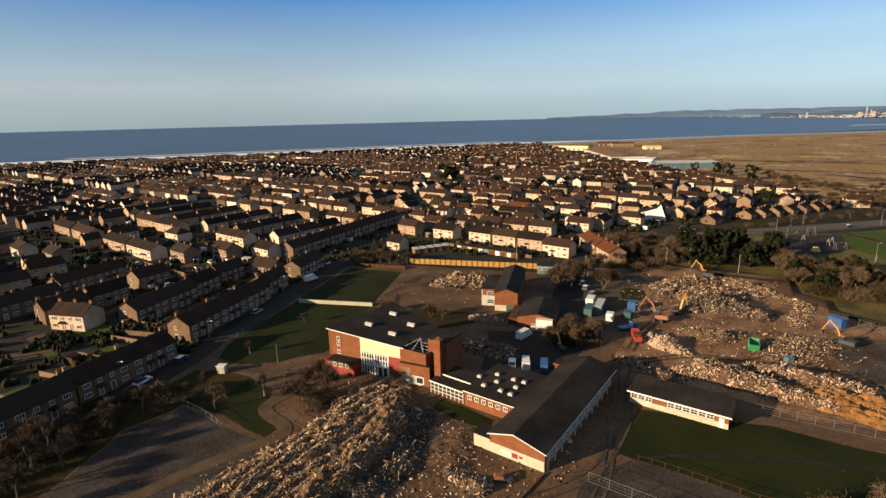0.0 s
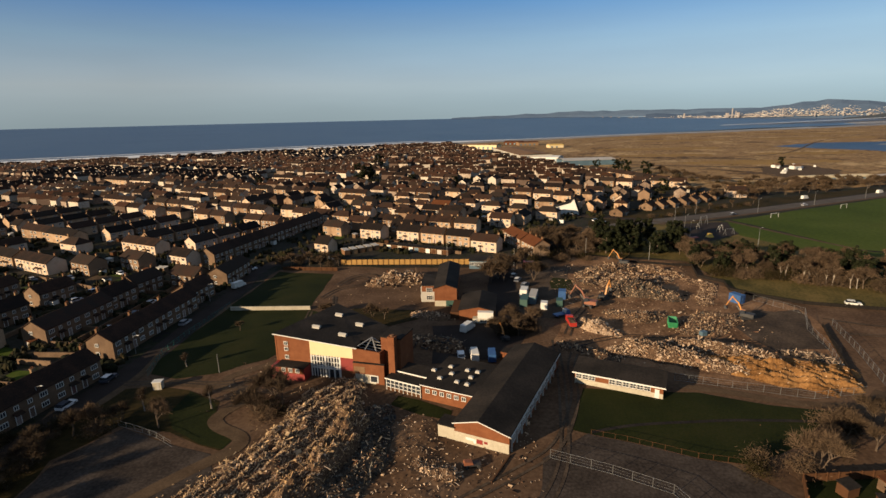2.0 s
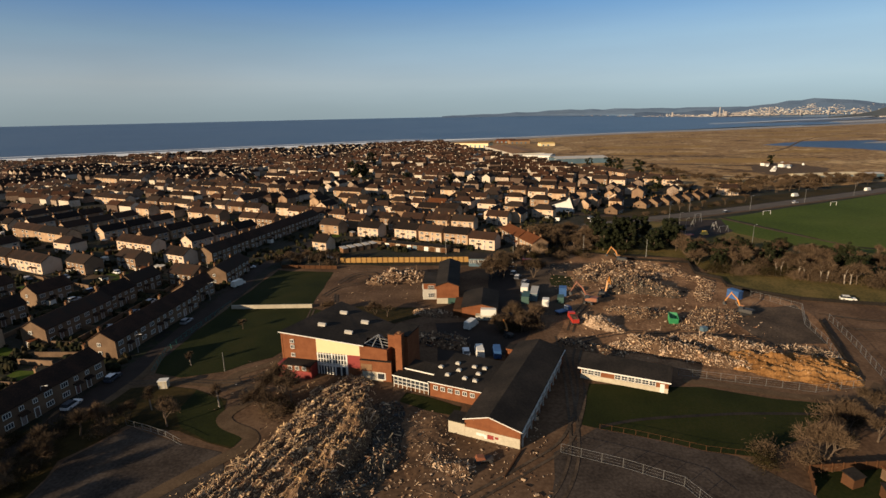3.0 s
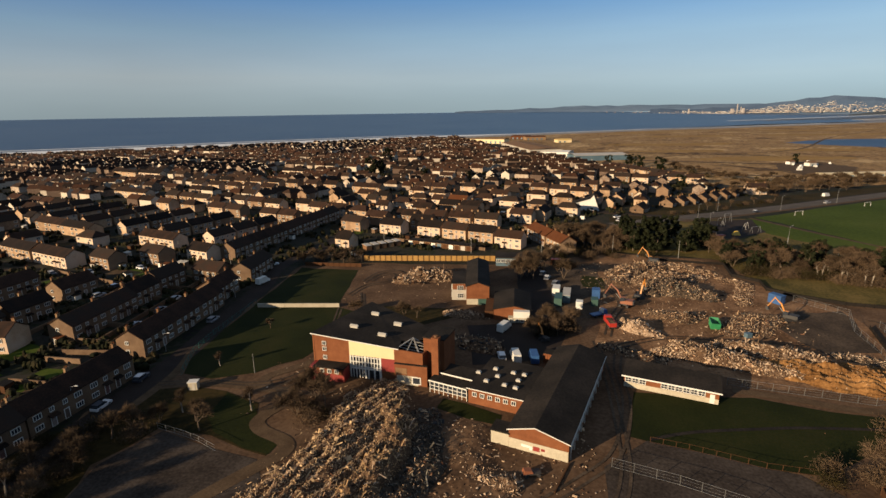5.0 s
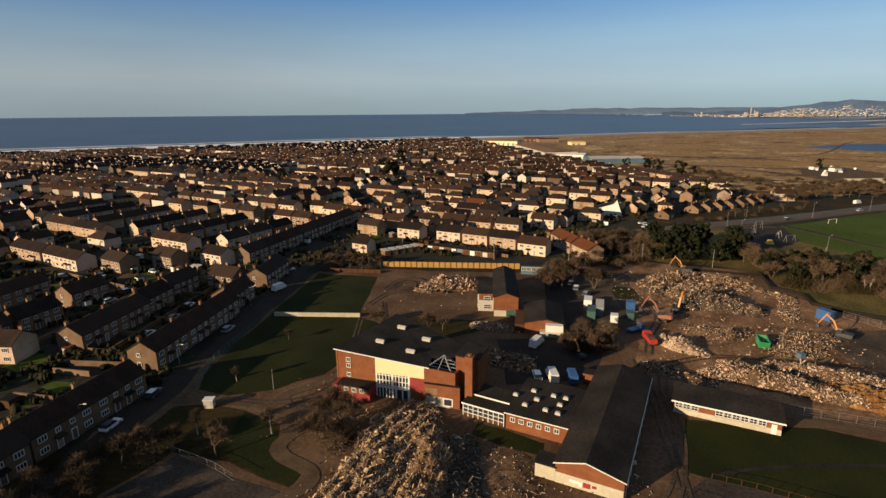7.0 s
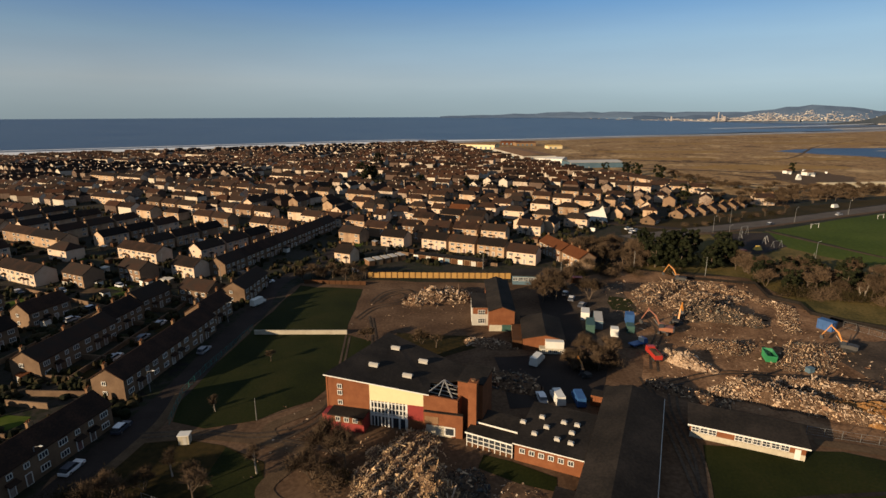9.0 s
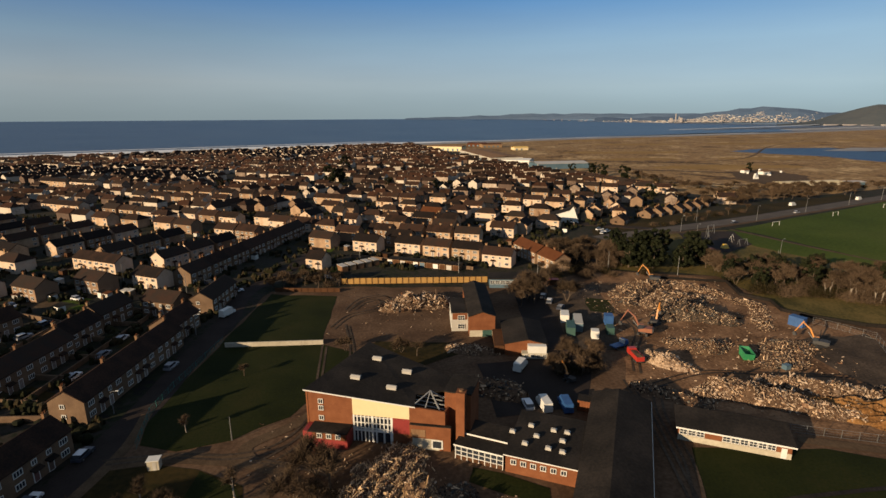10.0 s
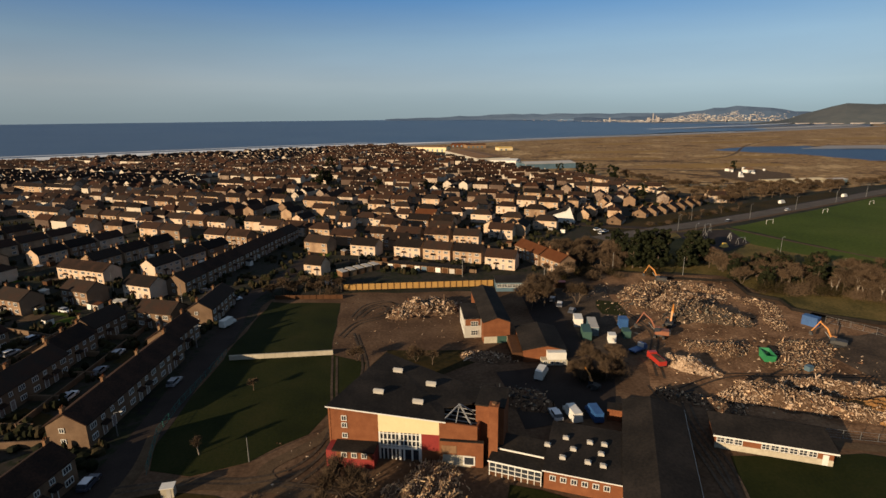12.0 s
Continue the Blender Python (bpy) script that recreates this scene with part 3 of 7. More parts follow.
for k in range(5):
    v, c, si = 215 + 16 * (6.1 + 7 * k), math.cos(radians(-24)), math.sin(radians(-24))
    ribbon("street", [(u * c - v * si, u * si + v * c) for u in (-420 - 60 * k, -250, -110, -20 + (k > 1) * 60)], 6, 0.1, "asphalt", "narrow estate street", "road")
    ribbon("street_pavement", [((u * c - (v - 4) * si), u * si + (v - 4) * c) for u in (-420 - 60 * k, -250, -110, -20 + (k > 1) * 60)], 1.6, 0.14, "path", "pale pavement of an estate street", "pavement")
patch("roadside_verge", [(58, 262), (70, 284), (98, 303), (166, 333), (300, 402), (292, 414), (160, 352), (90, 322), (62, 300)], 0.08, "scrub", "rough verge between the road and the houses", "grass", 1.2)
for k, (x, y, w) in enumerate(((330, 640, 60), (260, 760, 45), (460, 760, 50), (300, 900, 70), (700, 1150, 90), (420, 1150, 70), (820, 1350, 100), (380, 1330, 60), (1100, 1250, 120))):
    ring = [(x + w * math.cos(a) * (1.5 + 0.5 * noise.noise((a, k, 0))), y + w * 0.45 * math.sin(a) * (1 + 0.5 * noise.noise((a, k, 5)))) for a in [i * 0.52 for i in range(12)]]
    patch("marsh_reeds", ring, 0.05, "reed", "darker reeds and bare patches on the marsh", "marsh", 5)
patch("marsh_yard", [(275, 527), (300, 580), (350, 606), (356, 536), (330, 500), (272, 466)], 0.1, "path", "gravel yard on the marsh", "yard", 3)
ribbon("marsh_track", [(231, 569), (275, 527), (277, 472), (262, 440)], 4, 0.12, "path", "pale track on the marsh", "path")
ribbon("marsh_track", [(150, 640), (260, 700), (420, 760), (640, 1040), (900, 1300)], 4, 0.13, "path", "pale track on the marsh", "path")
for k in range(4):
    d = 130 + 95 * k
    ribbon("mudflat", [(560 + 60 * k, 1600 + d), (760 + 70 * k, 1690 + d), (1100 + 60 * k, 1850 + d * 1.1), (1600 + 40 * k, 2080 + d * 1.3), (2300, 2450 + d * 1.5)], 22 + 5 * k, 1.2 + 1.6 * k, ("surf", "mud", "sand")[k % 3], "grey mud flats bared by the tide", "mud")
patch("cottage_garden", [(50, 73), (52.4, 79), (58, 80), (68, 80.5), (72, 72), (58, 66)], 0.09, "grass", "small fenced back garden", "garden", 0.3)
# ---- houses ----
def window_mesh(w, h, bars=1, cross=False):
    """A window in one piece: white frame with mullions, panes set back in it, and a sill."""
    s = Shape()
    f, d, b = 0.1, 0.13, 0.07
    def cuts(a, c, inner):
        out, x = [], a + f
        step = (c - a - 2 * f - b * (inner - 1)) / inner
        for k in range(inner):
            out += [x, x + step]
            x += step + b
        return [a] + out + [c]
    xs, zs = cuts(-w / 2, w / 2, bars + 1), cuts(0, h, 2 if cross else 1)
    for i in range(len(xs) - 1):
        for j in range(len(zs) - 1):
            a, c, e, g = xs[i], xs[i + 1], zs[j], zs[j + 1]
            if i % 2 and j % 2:
                y = -d + 0.08
                s.face([(a, y, e), (c, y, e), (c, y, g), (a, y, g)], 1)
                for p, q in (((a, e), (c, e)), ((c, e), (c, g)), ((c, g), (a, g)), ((a, g), (a, e))):
                    s.face([(p[0], -d, p[1]), (q[0], -d, q[1]), (q[0], y, q[1]), (p[0], y, p[1])])
            else:
                s.face([(a, -d, e), (c, -d, e), (c, -d, g), (a, -d, g)])
    for i in range(len(xs) - 1):
        a, c = xs[i], xs[i + 1]
        s.face([(a, -d, h), (c, -d, h), (c, 0, h), (a, 0, h)])
        s.face([(a, 0, 0), (c, 0, 0), (c, -d, 0), (a, -d, 0)])
    for j in range(len(zs) - 1):
        e, g = zs[j], zs[j + 1]
        s.face([(w / 2, -d, e), (w / 2, 0, e), (w / 2, 0, g), (w / 2, -d, g)])
        s.face([(-w / 2, 0, e), (-w / 2, -d, e), (-w / 2, -d, g), (-w / 2, 0, g)])
    return s.data("window", mats_of("white pane"), True)

def door_mesh():
    s = Shape()
    s.solid([(-0.6, -0.1, 0), (0.6, -0.1, 0), (0.6, 0, 0), (-0.6, 0, 0)], [(-0.6, -0.1, 2.2), (0.6, -0.1, 2.2), (0.6, 0, 2.2), (-0.6, 0, 2.2)], 1)
    s.f.pop(2), s.s.pop(2)
    o, n = [(-0.6, 0), (0.6, 0), (0.6, 2.2), (-0.6, 2.2)], [(-0.47, 0.04), (0.47, 0.04), (0.47, 2.07), (-0.47, 2.07)]
    for i in range(4):
        j = (i + 1) % 4
        s.face([(o[i][0], -0.1, o[i][1]), (o[j][0], -0.1, o[j][1]), (n[j][0], -0.1, n[j][1]), (n[i][0], -0.1, n[i][1])], 1)
        s.face([(n[i][0], -0.1, n[i][1]), (n[j][0], -0.1, n[j][1]), (n[j][0], -0.05, n[j][1]), (n[i][0], -0.05, n[i][1])], 1)
    s.face([(x, -0.05, z) for x, z in n], 0)
    return s.data("door", mats_of("door white"), True)

WIN_A, WIN_B, DOOR = window_mesh(1.7, 1.15, 2), window_mesh(1.0, 1.0, 1), door_mesh()

def house_parts(root, length, depth, eave, top, units, detail, roof="houseroof", wall="housewall", hip=0.0):
    """A block of houses along x, its front towards -y: walls with gables, two roof slopes with eaves, chimneys, windows and doors."""
    a, b = length / 2, depth / 2
    s = Shape()
    prof = [(-b, 0), (b, 0), (b, eave), (0, top), (-b, eave)]
    if hip:
        s.box(0, 0, 0, length, depth, eave)
    else:
        k = len(s.v)
        s.v += [(-a, y, z) for y, z in prof] + [(a, y, z) for y, z in prof]
        s.f += [(k, k + 4, k + 3, k + 2, k + 1), (k + 5, k + 6, k + 7, k + 8, k + 9)]
        for i in range(5):
            j = (i + 1) % 5
            s.f.append((k + i, k + j, k + 5 + j, k + 5 + i))
        s.s += [0] * 7
    part("wall", s, wall, root)
    r = Shape()
    over, t = 0.35, 0.17
    slope = (top - eave) / b
    z0, e0 = eave - slope * over + 0.03, a + 0.25
    if hip:
        e1 = max(e0 - hip, 0.2)
        r.v += [(-e0, -b - over, z0), (e0, -b - over, z0), (e0, b + over, z0), (-e0, b + over, z0), (-e0, -b - over, z0 + t), (e0, -b - over, z0 + t), (e0, b + over, z0 + t), (-e0, b + over, z0 + t), (-e1, 0, top + t), (e1, 0, top + t)]
        r.f += [(3, 2, 1, 0), (0, 1, 5, 4), (1, 2, 6, 5), (2, 3, 7, 6), (3, 0, 4, 7), (4, 5, 9, 8), (6, 7, 8, 9), (5, 6, 9), (7, 4, 8)]
        r.s += [0] * 9
    else:
        edge = [(-b - over, z0), (0, top + 0.03), (b + over, z0), (b + over, z0 + t), (0.14, top + 0.03 + t), (0.1, top + 0.12 + t), (-0.1, top + 0.12 + t), (-0.14, top + 0.03 + t), (-b - over, z0 + t)]
        r.solid([(-e0, y, z) for y, z in edge], [(e0, y, z) for y, z in edge])
    part("roof", r, roof, root)
    u = length / units
    for i in range(0, units + 1, 2 if units > 2 else 1):
        if detail == 0 and i not in (0, units):
            continue
        x = min(max(-a + u * i, -a + 0.5), a - 0.5)
        c = Shape()
        c.box(x, 0.35, top - 0.5, 0.9, 0.55, 1.5)
        c.box(x, 0.35, top + 1.0, 1.05, 0.7, 0.12)
        stack = part("chimney", c, "chimney", root)
        if detail >= 2:
            for q in (-0.22, 0.22):
                pot = Shape()
                pot.bar((x + q, 0.35, top + 1.12), (x + q, 0.35, top + 1.5), 0.2, sides=6)
                part("chimney_pot", pot, "orangeroof", stack, "clay chimney pot")
        if detail < 2 and i == 0:
            break
    if detail >= 1:
        for i in range(units):
            x = -a + u * (i + 0.5)
            m = 1 if i % 2 else -1
            part("window", WIN_A, "", root, at=pose(x + m * u * 0.2, -b - 0.01, eave - 1.75))
            part("window", WIN_A, "", root, at=pose(x + m * u * 0.2, -b - 0.01, 0.85))
            if detail >= 2:
                part("window", WIN_B, "", root, at=pose(x - m * u * 0.27, -b - 0.01, eave - 1.65))
                if i % 3 != 1:
                    pc = Shape()
                    px = x - m * u * 0.27
                    pc.solid([(px - 0.95, -b - 1.1, 2.35), (px + 0.95, -b - 1.1, 2.35), (px + 0.95, -b, 2.55), (px - 0.95, -b, 2.55)], [(px - 0.95, -b - 1.1, 2.47), (px + 0.95, -b - 1.1, 2.47), (px + 0.95, -b, 2.85), (px - 0.95, -b, 2.85)])
                    part("porch_canopy", pc, roof, root)
                part("door", DOOR, "", root, at=pose(x - m * u * 0.27, -b - 0.01, 0.05))
                part("window", WIN_A, "", root, at=pose(x + m * u * 0.2, b + 0.01, eave - 1.75, 0, 0, 180))
                part("window", WIN_A, "", root, at=pose(x + m * u * 0.1, b + 0.01, 0.85, 0, 0, 180))
    if detail >= 2:
        part("window", WIN_B, "", root, at=pose(-a - 0.01, 0.8, eave - 1.6, 0, 0, -90))
        part("window", WIN_B, "", root, at=pose(-a - 0.01, 0.8, 1.0, 0, 0, -90))

PROTO, PLACED = {}, []
KINDS = {  # length, depth, eave, top, units, hip
    "semi": (12.4, 7.6, 4.9, 7.3, 2, 0.0), "hipped": (12.6, 7.8, 4.9, 7.3, 2, 3.2), "terrace": (25.0, 7.6, 4.9, 7.2, 4, 0.0),
    "long_terrace": (37.5, 7.6, 4.9, 7.2, 6, 0.0), "triple": (18.6, 7.6, 4.9, 7.2, 3, 0.0), "single": (7.8, 6.6, 4.3, 6.9, 1, 0.0),
    "bungalow": (11.0, 8.0, 2.6, 5.0, 2, 0.0)}
LABELS = {"semi": "pair of semi-detached houses, pale render, brown tiled roof", "hipped": "pair of semi-detached houses with a hipped tiled roof",
          "terrace": "terrace of rendered houses with a tiled roof", "long_terrace": "long terrace of rendered houses along a street",
          "triple": "short terrace of three rendered houses", "single": "detached rendered house with a steep tiled gable", "bungalow": "low bungalow with a broad tiled roof"}

def house(kind, x, y, turn, detail, roof="houseroof", wall="housewall", label=""):
    key = (kind, detail, roof, wall)
    PLACED.append((x, y, KINDS[kind][0] / 2))
    m = spot(x, y, turn)
    if key in PROTO:
        ob = copy_thing(PROTO[key], m)
    else:
        ob = thing("house", LABELS[kind], "house", m, "houses of the estate")
        house_parts(ob, *KINDS[kind][:5], detail, roof, wall, KINDS[kind][5])
        PROTO[key] = ob
    if label:
        tagged(ob, label)
    return ob

def front(kind, x0, y0, x1, y1, n, detail, turn=-24, **kw):
    """n blocks whose front walls stand on the line from (x0, y0) to (x1, y1)."""
    for i in range(n):
        t = (i + 0.5) / n
        q = radians(turn)
        d = KINDS[kind][1] / 2
        house(kind, x0 + (x1 - x0) * t - math.sin(q) * d, y0 + (y1 - y0) * t + math.cos(q) * d, turn, detail, **kw)

def crest(kind, x0, y0, x1, y1, n, detail, **kw):
    """n blocks whose ridge runs from (x0, y0) to (x1, y1)."""
    turn = math.degrees(math.atan2(y1 - y0, x1 - x0))
    for i in range(n):
        t = (i + 0.5) / n
        house(kind, x0 + (x1 - x0) * t, y0 + (y1 - y0) * t, turn, detail, **kw)

# terraces along the estate road
crest("terrace", -104, 63, -99, 86, 1, 2, wall="estatebrick")
crest("terrace", -99.2, 87.7, -95, 111.6, 1, 2, wall="estatebrick")
crest("long_terrace", -98.6, 121, -96.2, 158.5, 1, 2, wall="estatebrick")
crest("semi", -98.4, 160, -97.4, 172.2, 1, 2, wall="estatebrick")
crest("triple", -97, 181, -96.2, 199.5, 1, 2, wall="estatebrick")
crest("terrace", -123.4, 128.8, -121.5, 153.5, 1, 2, wall="estatebrick")
crest("semi", -123.4, 154.8, -122.4, 167, 1, 2, wall="estatebrick")
crest("semi", -124, 169.5, -121.5, 182, 1, 2, wall="estatebrick")
crest("semi", -149.5, 138.4, -146.5, 150.5, 1, 2, wall="estatebrick")
crest("semi", -152.7, 124.3, -148.5, 136.5, 1, 2, wall="estatebrick")
crest("semi", -150.3, 158.5, -146.8, 171, 1, 2, wall="estatebrick")
crest("terrace", -172, 118, -166, 142, 1, 2, wall="estatebrick")
crest("terrace", -174, 148, -170, 172, 1, 2, wall="estatebrick")
front("semi", -146.5, 121, -130.5, 121.6, 1, 2, turn=1)
front("semi", -116, 182, -103.5, 177.5, 1, 2, turn=-18, wall="estatebrick")
# streets south-west of the school
front("semi", -169, 198, -156, 194.5, 1, 2)
front("semi", -152.5, 206, -140, 200.8, 1, 2)
front("semi", -134.5, 210, -121.5, 204.6, 1, 2, label="pair of rendered houses, one half re-roofed in orange tiles")
front("terrace", -171.5, 233.5, -148, 226, 1, 2)
front("semi", -256, 194, -241, 187, 1, 1)
front("semi", -229, 188, -215, 182, 1, 2)
front("terrace", -224, 216, -175, 195, 2, 2)
front("terrace", -290, 245, -238, 222, 2, 1)
front("terrace", -252, 268, -205, 246, 2, 1)
# stepped terraces seen from their gables
for k in range(6):
    gx, gy = -136 - 29 * k, 232 + 11.4 * k
    crest("semi", gx, gy, gx + 5.3, gy + 12, 1, 2 if k < 3 else 1)
    crest("semi", gx + 5.0, gy + 13.5, gx + 10.3, gy + 25.5, 1, 2 if k < 3 else 1)
    crest("semi", gx + 10.6, gy + 26.5, gx + 16, gy + 38.5, 1, 1)
# Darker brick on this row's grey walls also stands in for fronts in shadow.
crest("semi", -116.2, 210, -94.7, 298, 7, 2, wall="estatebrick")
house("single", -71, 233, -24, 2)
# cream fronts
front("semi", -177.5, 310.5, -150, 298, 2, 1)
front("semi", -176.5, 338.5, -133.3, 317.5, 3, 1)
front("semi", -136, 290, -112, 281, 2, 2)
front("semi", -115, 310, -88, 300, 2, 1)
front("semi", -221.5, 327.5, -207, 321, 1, 1)
front("semi", -234.5, 359.5, -191.5, 339, 3, 1)
front("long_terrace", -288, 380, -250, 365, 1, 1)
front("semi", -41.6, 255, -3.8, 238.6, 3, 2, roof="houseroof")
front("semi", -4.2, 232.8, 8, 227.6, 1, 2)
front("semi", -42, 282, -0.3, 269.4, 3, 2, turn=-20)
front("semi", 5, 286, 18, 281.6, 1, 2)
front("semi", -57, 285.5, -44.5, 279, 1, 2)
front("semi", -61, 260, -49, 254.5, 1, 2)
front("hipped", -100, 305.5, -73.8, 292.5, 2, 2, turn=-26)
front("hipped", -65, 328.5, -42, 312, 2, 1)
front("terrace", -112.5, 398, -79.5, 384, 1, 1)
front("hipped", -63, 377.5, 47, 297.5, 7, 1)
front("hipped", -42, 409, 50, 333, 6, 1)
front("semi", 26, 391, 64, 360, 3, 1)
front("semi", 37, 426, 91, 383, 4, 1)
front("semi", 100, 448, 125, 432, 2, 1)
front("semi", 128, 448, 166, 428, 3, 1)
crest("triple", 16, 252, 22, 235, 1, 2, roof="orangeroof", label="row of rendered houses with a red tiled roof")
crest("semi", 22.5, 233.5, 27, 221.5, 1, 2, roof="orangeroof", label="pair of houses with a red tiled roof")
# gable-fronted houses by the main road
for gx, gy in ((80, 311), (103, 330), (112, 335.5), (121, 341), (130, 346.5), (139, 352.5), (148, 359), (157, 366)):
    house("bungalow", gx + 4, gy + 5, 55, 2, wall="estatebrick")
house("single", 95, 365, 58, 2)
front("semi", 112, 548, 153, 442, 8, 1, turn=-68.6)
front("semi", 173, 378, 189, 376, 1, 2, turn=-4)
front("semi", -205, 430, -119, 403, 5, 1)
front("semi", -270, 456, -205, 430, 4, 1)
front("semi", -248, 416, -165, 391, 5, 1)
front("long_terrace", -212, 514, -163, 491, 1, 1)
front("long_terrace", -383, 514, -319, 491, 2, 1)

def clear(x, y, gap):
    return all((x - p) ** 2 + (y - q) ** 2 > (gap + r * 0.75) ** 2 for p, q, r in PLACED)

def edge_x(y):
    """Eastern edge of the estate at a distance y."""
    pts = [(250, 20), (300, 60), (380, 185), (436, 165), (519, 126), (640, 92), (860, 20), (1300, -90)]
    for (ya, xa), (yb, xb) in zip(pts, pts[1:]):
        if ya <= y <= yb:
            return xa + (xb - xa) * (y - ya) / (yb - ya)
    return -90

FAR_WALL, FAR_ROOF = Shape(), Shape()

def far_house(kind, x, y, turn):
    """A house too far off to be told apart: walls, roof and chimney joined into the far estate."""
    length, depth, eave, top, units, hip = KINDS[kind]
    m = spot(x, y, turn)
    a, b = length / 2, depth / 2
    PLACED.append((x, y, a))
    s, k = FAR_WALL, len(FAR_WALL.v)
    prof = [(-b, 0), (b, 0), (b, eave), (0, top if not hip else eave + 0.1), (-b, eave)]
    s.v += [tuple(m @ Vector((e, yy, z))) for e in (-a, a) for yy, z in prof]
    s.f += [(k, k + 4, k + 3, k + 2, k + 1), (k + 5, k + 6, k + 7, k + 8, k + 9)]
    s.f += [(k + i, k + (i + 1) % 5, k + 5 + (i + 1) % 5, k + 5 + i) for i in range(5)]
    s.s += [0] * 7
    q = lambda *p: tuple(m @ Vector(p))
    e0, e1, z0, t = a + 0.25, a + 0.25 - hip, eave - 0.2, top + 0.15
    r, k = FAR_ROOF, len(FAR_ROOF.v)
    r.v += [q(-e0, -b - 0.3, z0), q(e0, -b - 0.3, z0), q(e0, b + 0.3, z0), q(-e0, b + 0.3, z0), q(-e1, 0, t), q(e1, 0, t)]
    r.f += [(k, k + 1, k + 5, k + 4), (k + 2, k + 3, k + 4, k + 5)]
    r.s += [0, 0]
    if hip:
        r.f += [(k + 1, k + 2, k + 5), (k + 3, k, k + 4)]
        r.s += [0, 0]
    c = Shape()
    c.box(a * 0.05, 0.3, top - 0.4, 0.9, 0.6, 1.5)
    n = len(s.v)
    s.v += [tuple(m @ Vector(p)) for p in c.v]
    s.f += [tuple(i + n for i in f) for f in c.f]
    s.s += c.s

def rest_of_estate():
    rnd = random.Random(21)
    q = radians(-24)
    c, si = math.cos(q), math.sin(q)
    count = 0
    for row in range(-20, 70):
        v = 215 + row * 16
        lane = row % 7
        if lane == 6:
            continue
        off = rnd.uniform(0, 14)
        for col in range(-95, 60):
            u = col * 14.2 + off
            x, y = u * c - v * si, u * si + v * c
            d = math.hypot(x, y)
            if (v < 215 or y < 180) and (x > -188 or y < 45):
                continue
            if x < -1.75 * y - 40 or y > coast_y(x) - 105 or x > edge_x(y) - 8 or d > 1250:
                continue
            if x > -70 and y < 262:
                continue
            if (col + (row // 7) * 3) % 9 == 0 or rnd.random() < 0.16:
                continue
            gap = 11.5
            if not clear(x, y, gap - 3):
                continue
            district = noise.noise((x / 170, y / 170, 3))
            turn = -24 + (90 if district > 0.1 else 0) + rnd.choice((0, 0, 0, 2, -2)) + (30 if district < -0.3 else 0)
            kind = rnd.choice(("semi", "semi", "hipped", "semi", "single"))
            if kind == "semi" and rnd.random() < 0.05:
                kind = "bungalow"
            if d < 395:
                house(kind, x, y, turn, 1, roof="orangeroof" if rnd.random() < 0.03 else "houseroof")
            else:
                far_house(kind, x, y, turn)
            count += 1
    return count
rest_of_estate()
estate = thing("far_estate", "hundreds of small pale houses with brown tiled roofs near the shore", "houses", spot(0, 0), kind="stuff")
tagged(part("house_walls", FAR_WALL, "farwall", estate), kind="stuff")
tagged(part("house_roofs", FAR_ROOF, "farroof", estate), kind="stuff")
# ---- the school hall: fan-shaped brick auditorium ----
def wall_run(s, a, b, z0a, z1a, z1b, t, slot=0):
    """An upright wall of thickness t from a to b (inside on the left), top sloping from z1a to z1b."""
    a, b = Vector(a), Vector(b)
    n = Vector((-(b - a).y, (b - a).x)).normalized() * t
    s.solid([(a.x, a.y, z0a), (b.x, b.y, z0a), (b.x + n.x, b.y + n.y, z0a), (a.x + n.x, a.y + n.y, z0a)],
            [(a.x, a.y, z1a), (b.x, b.y, z1b), (b.x + n.x, b.y + n.y, z1b), (a.x + n.x, a.y + n.y, z1a)], slot)

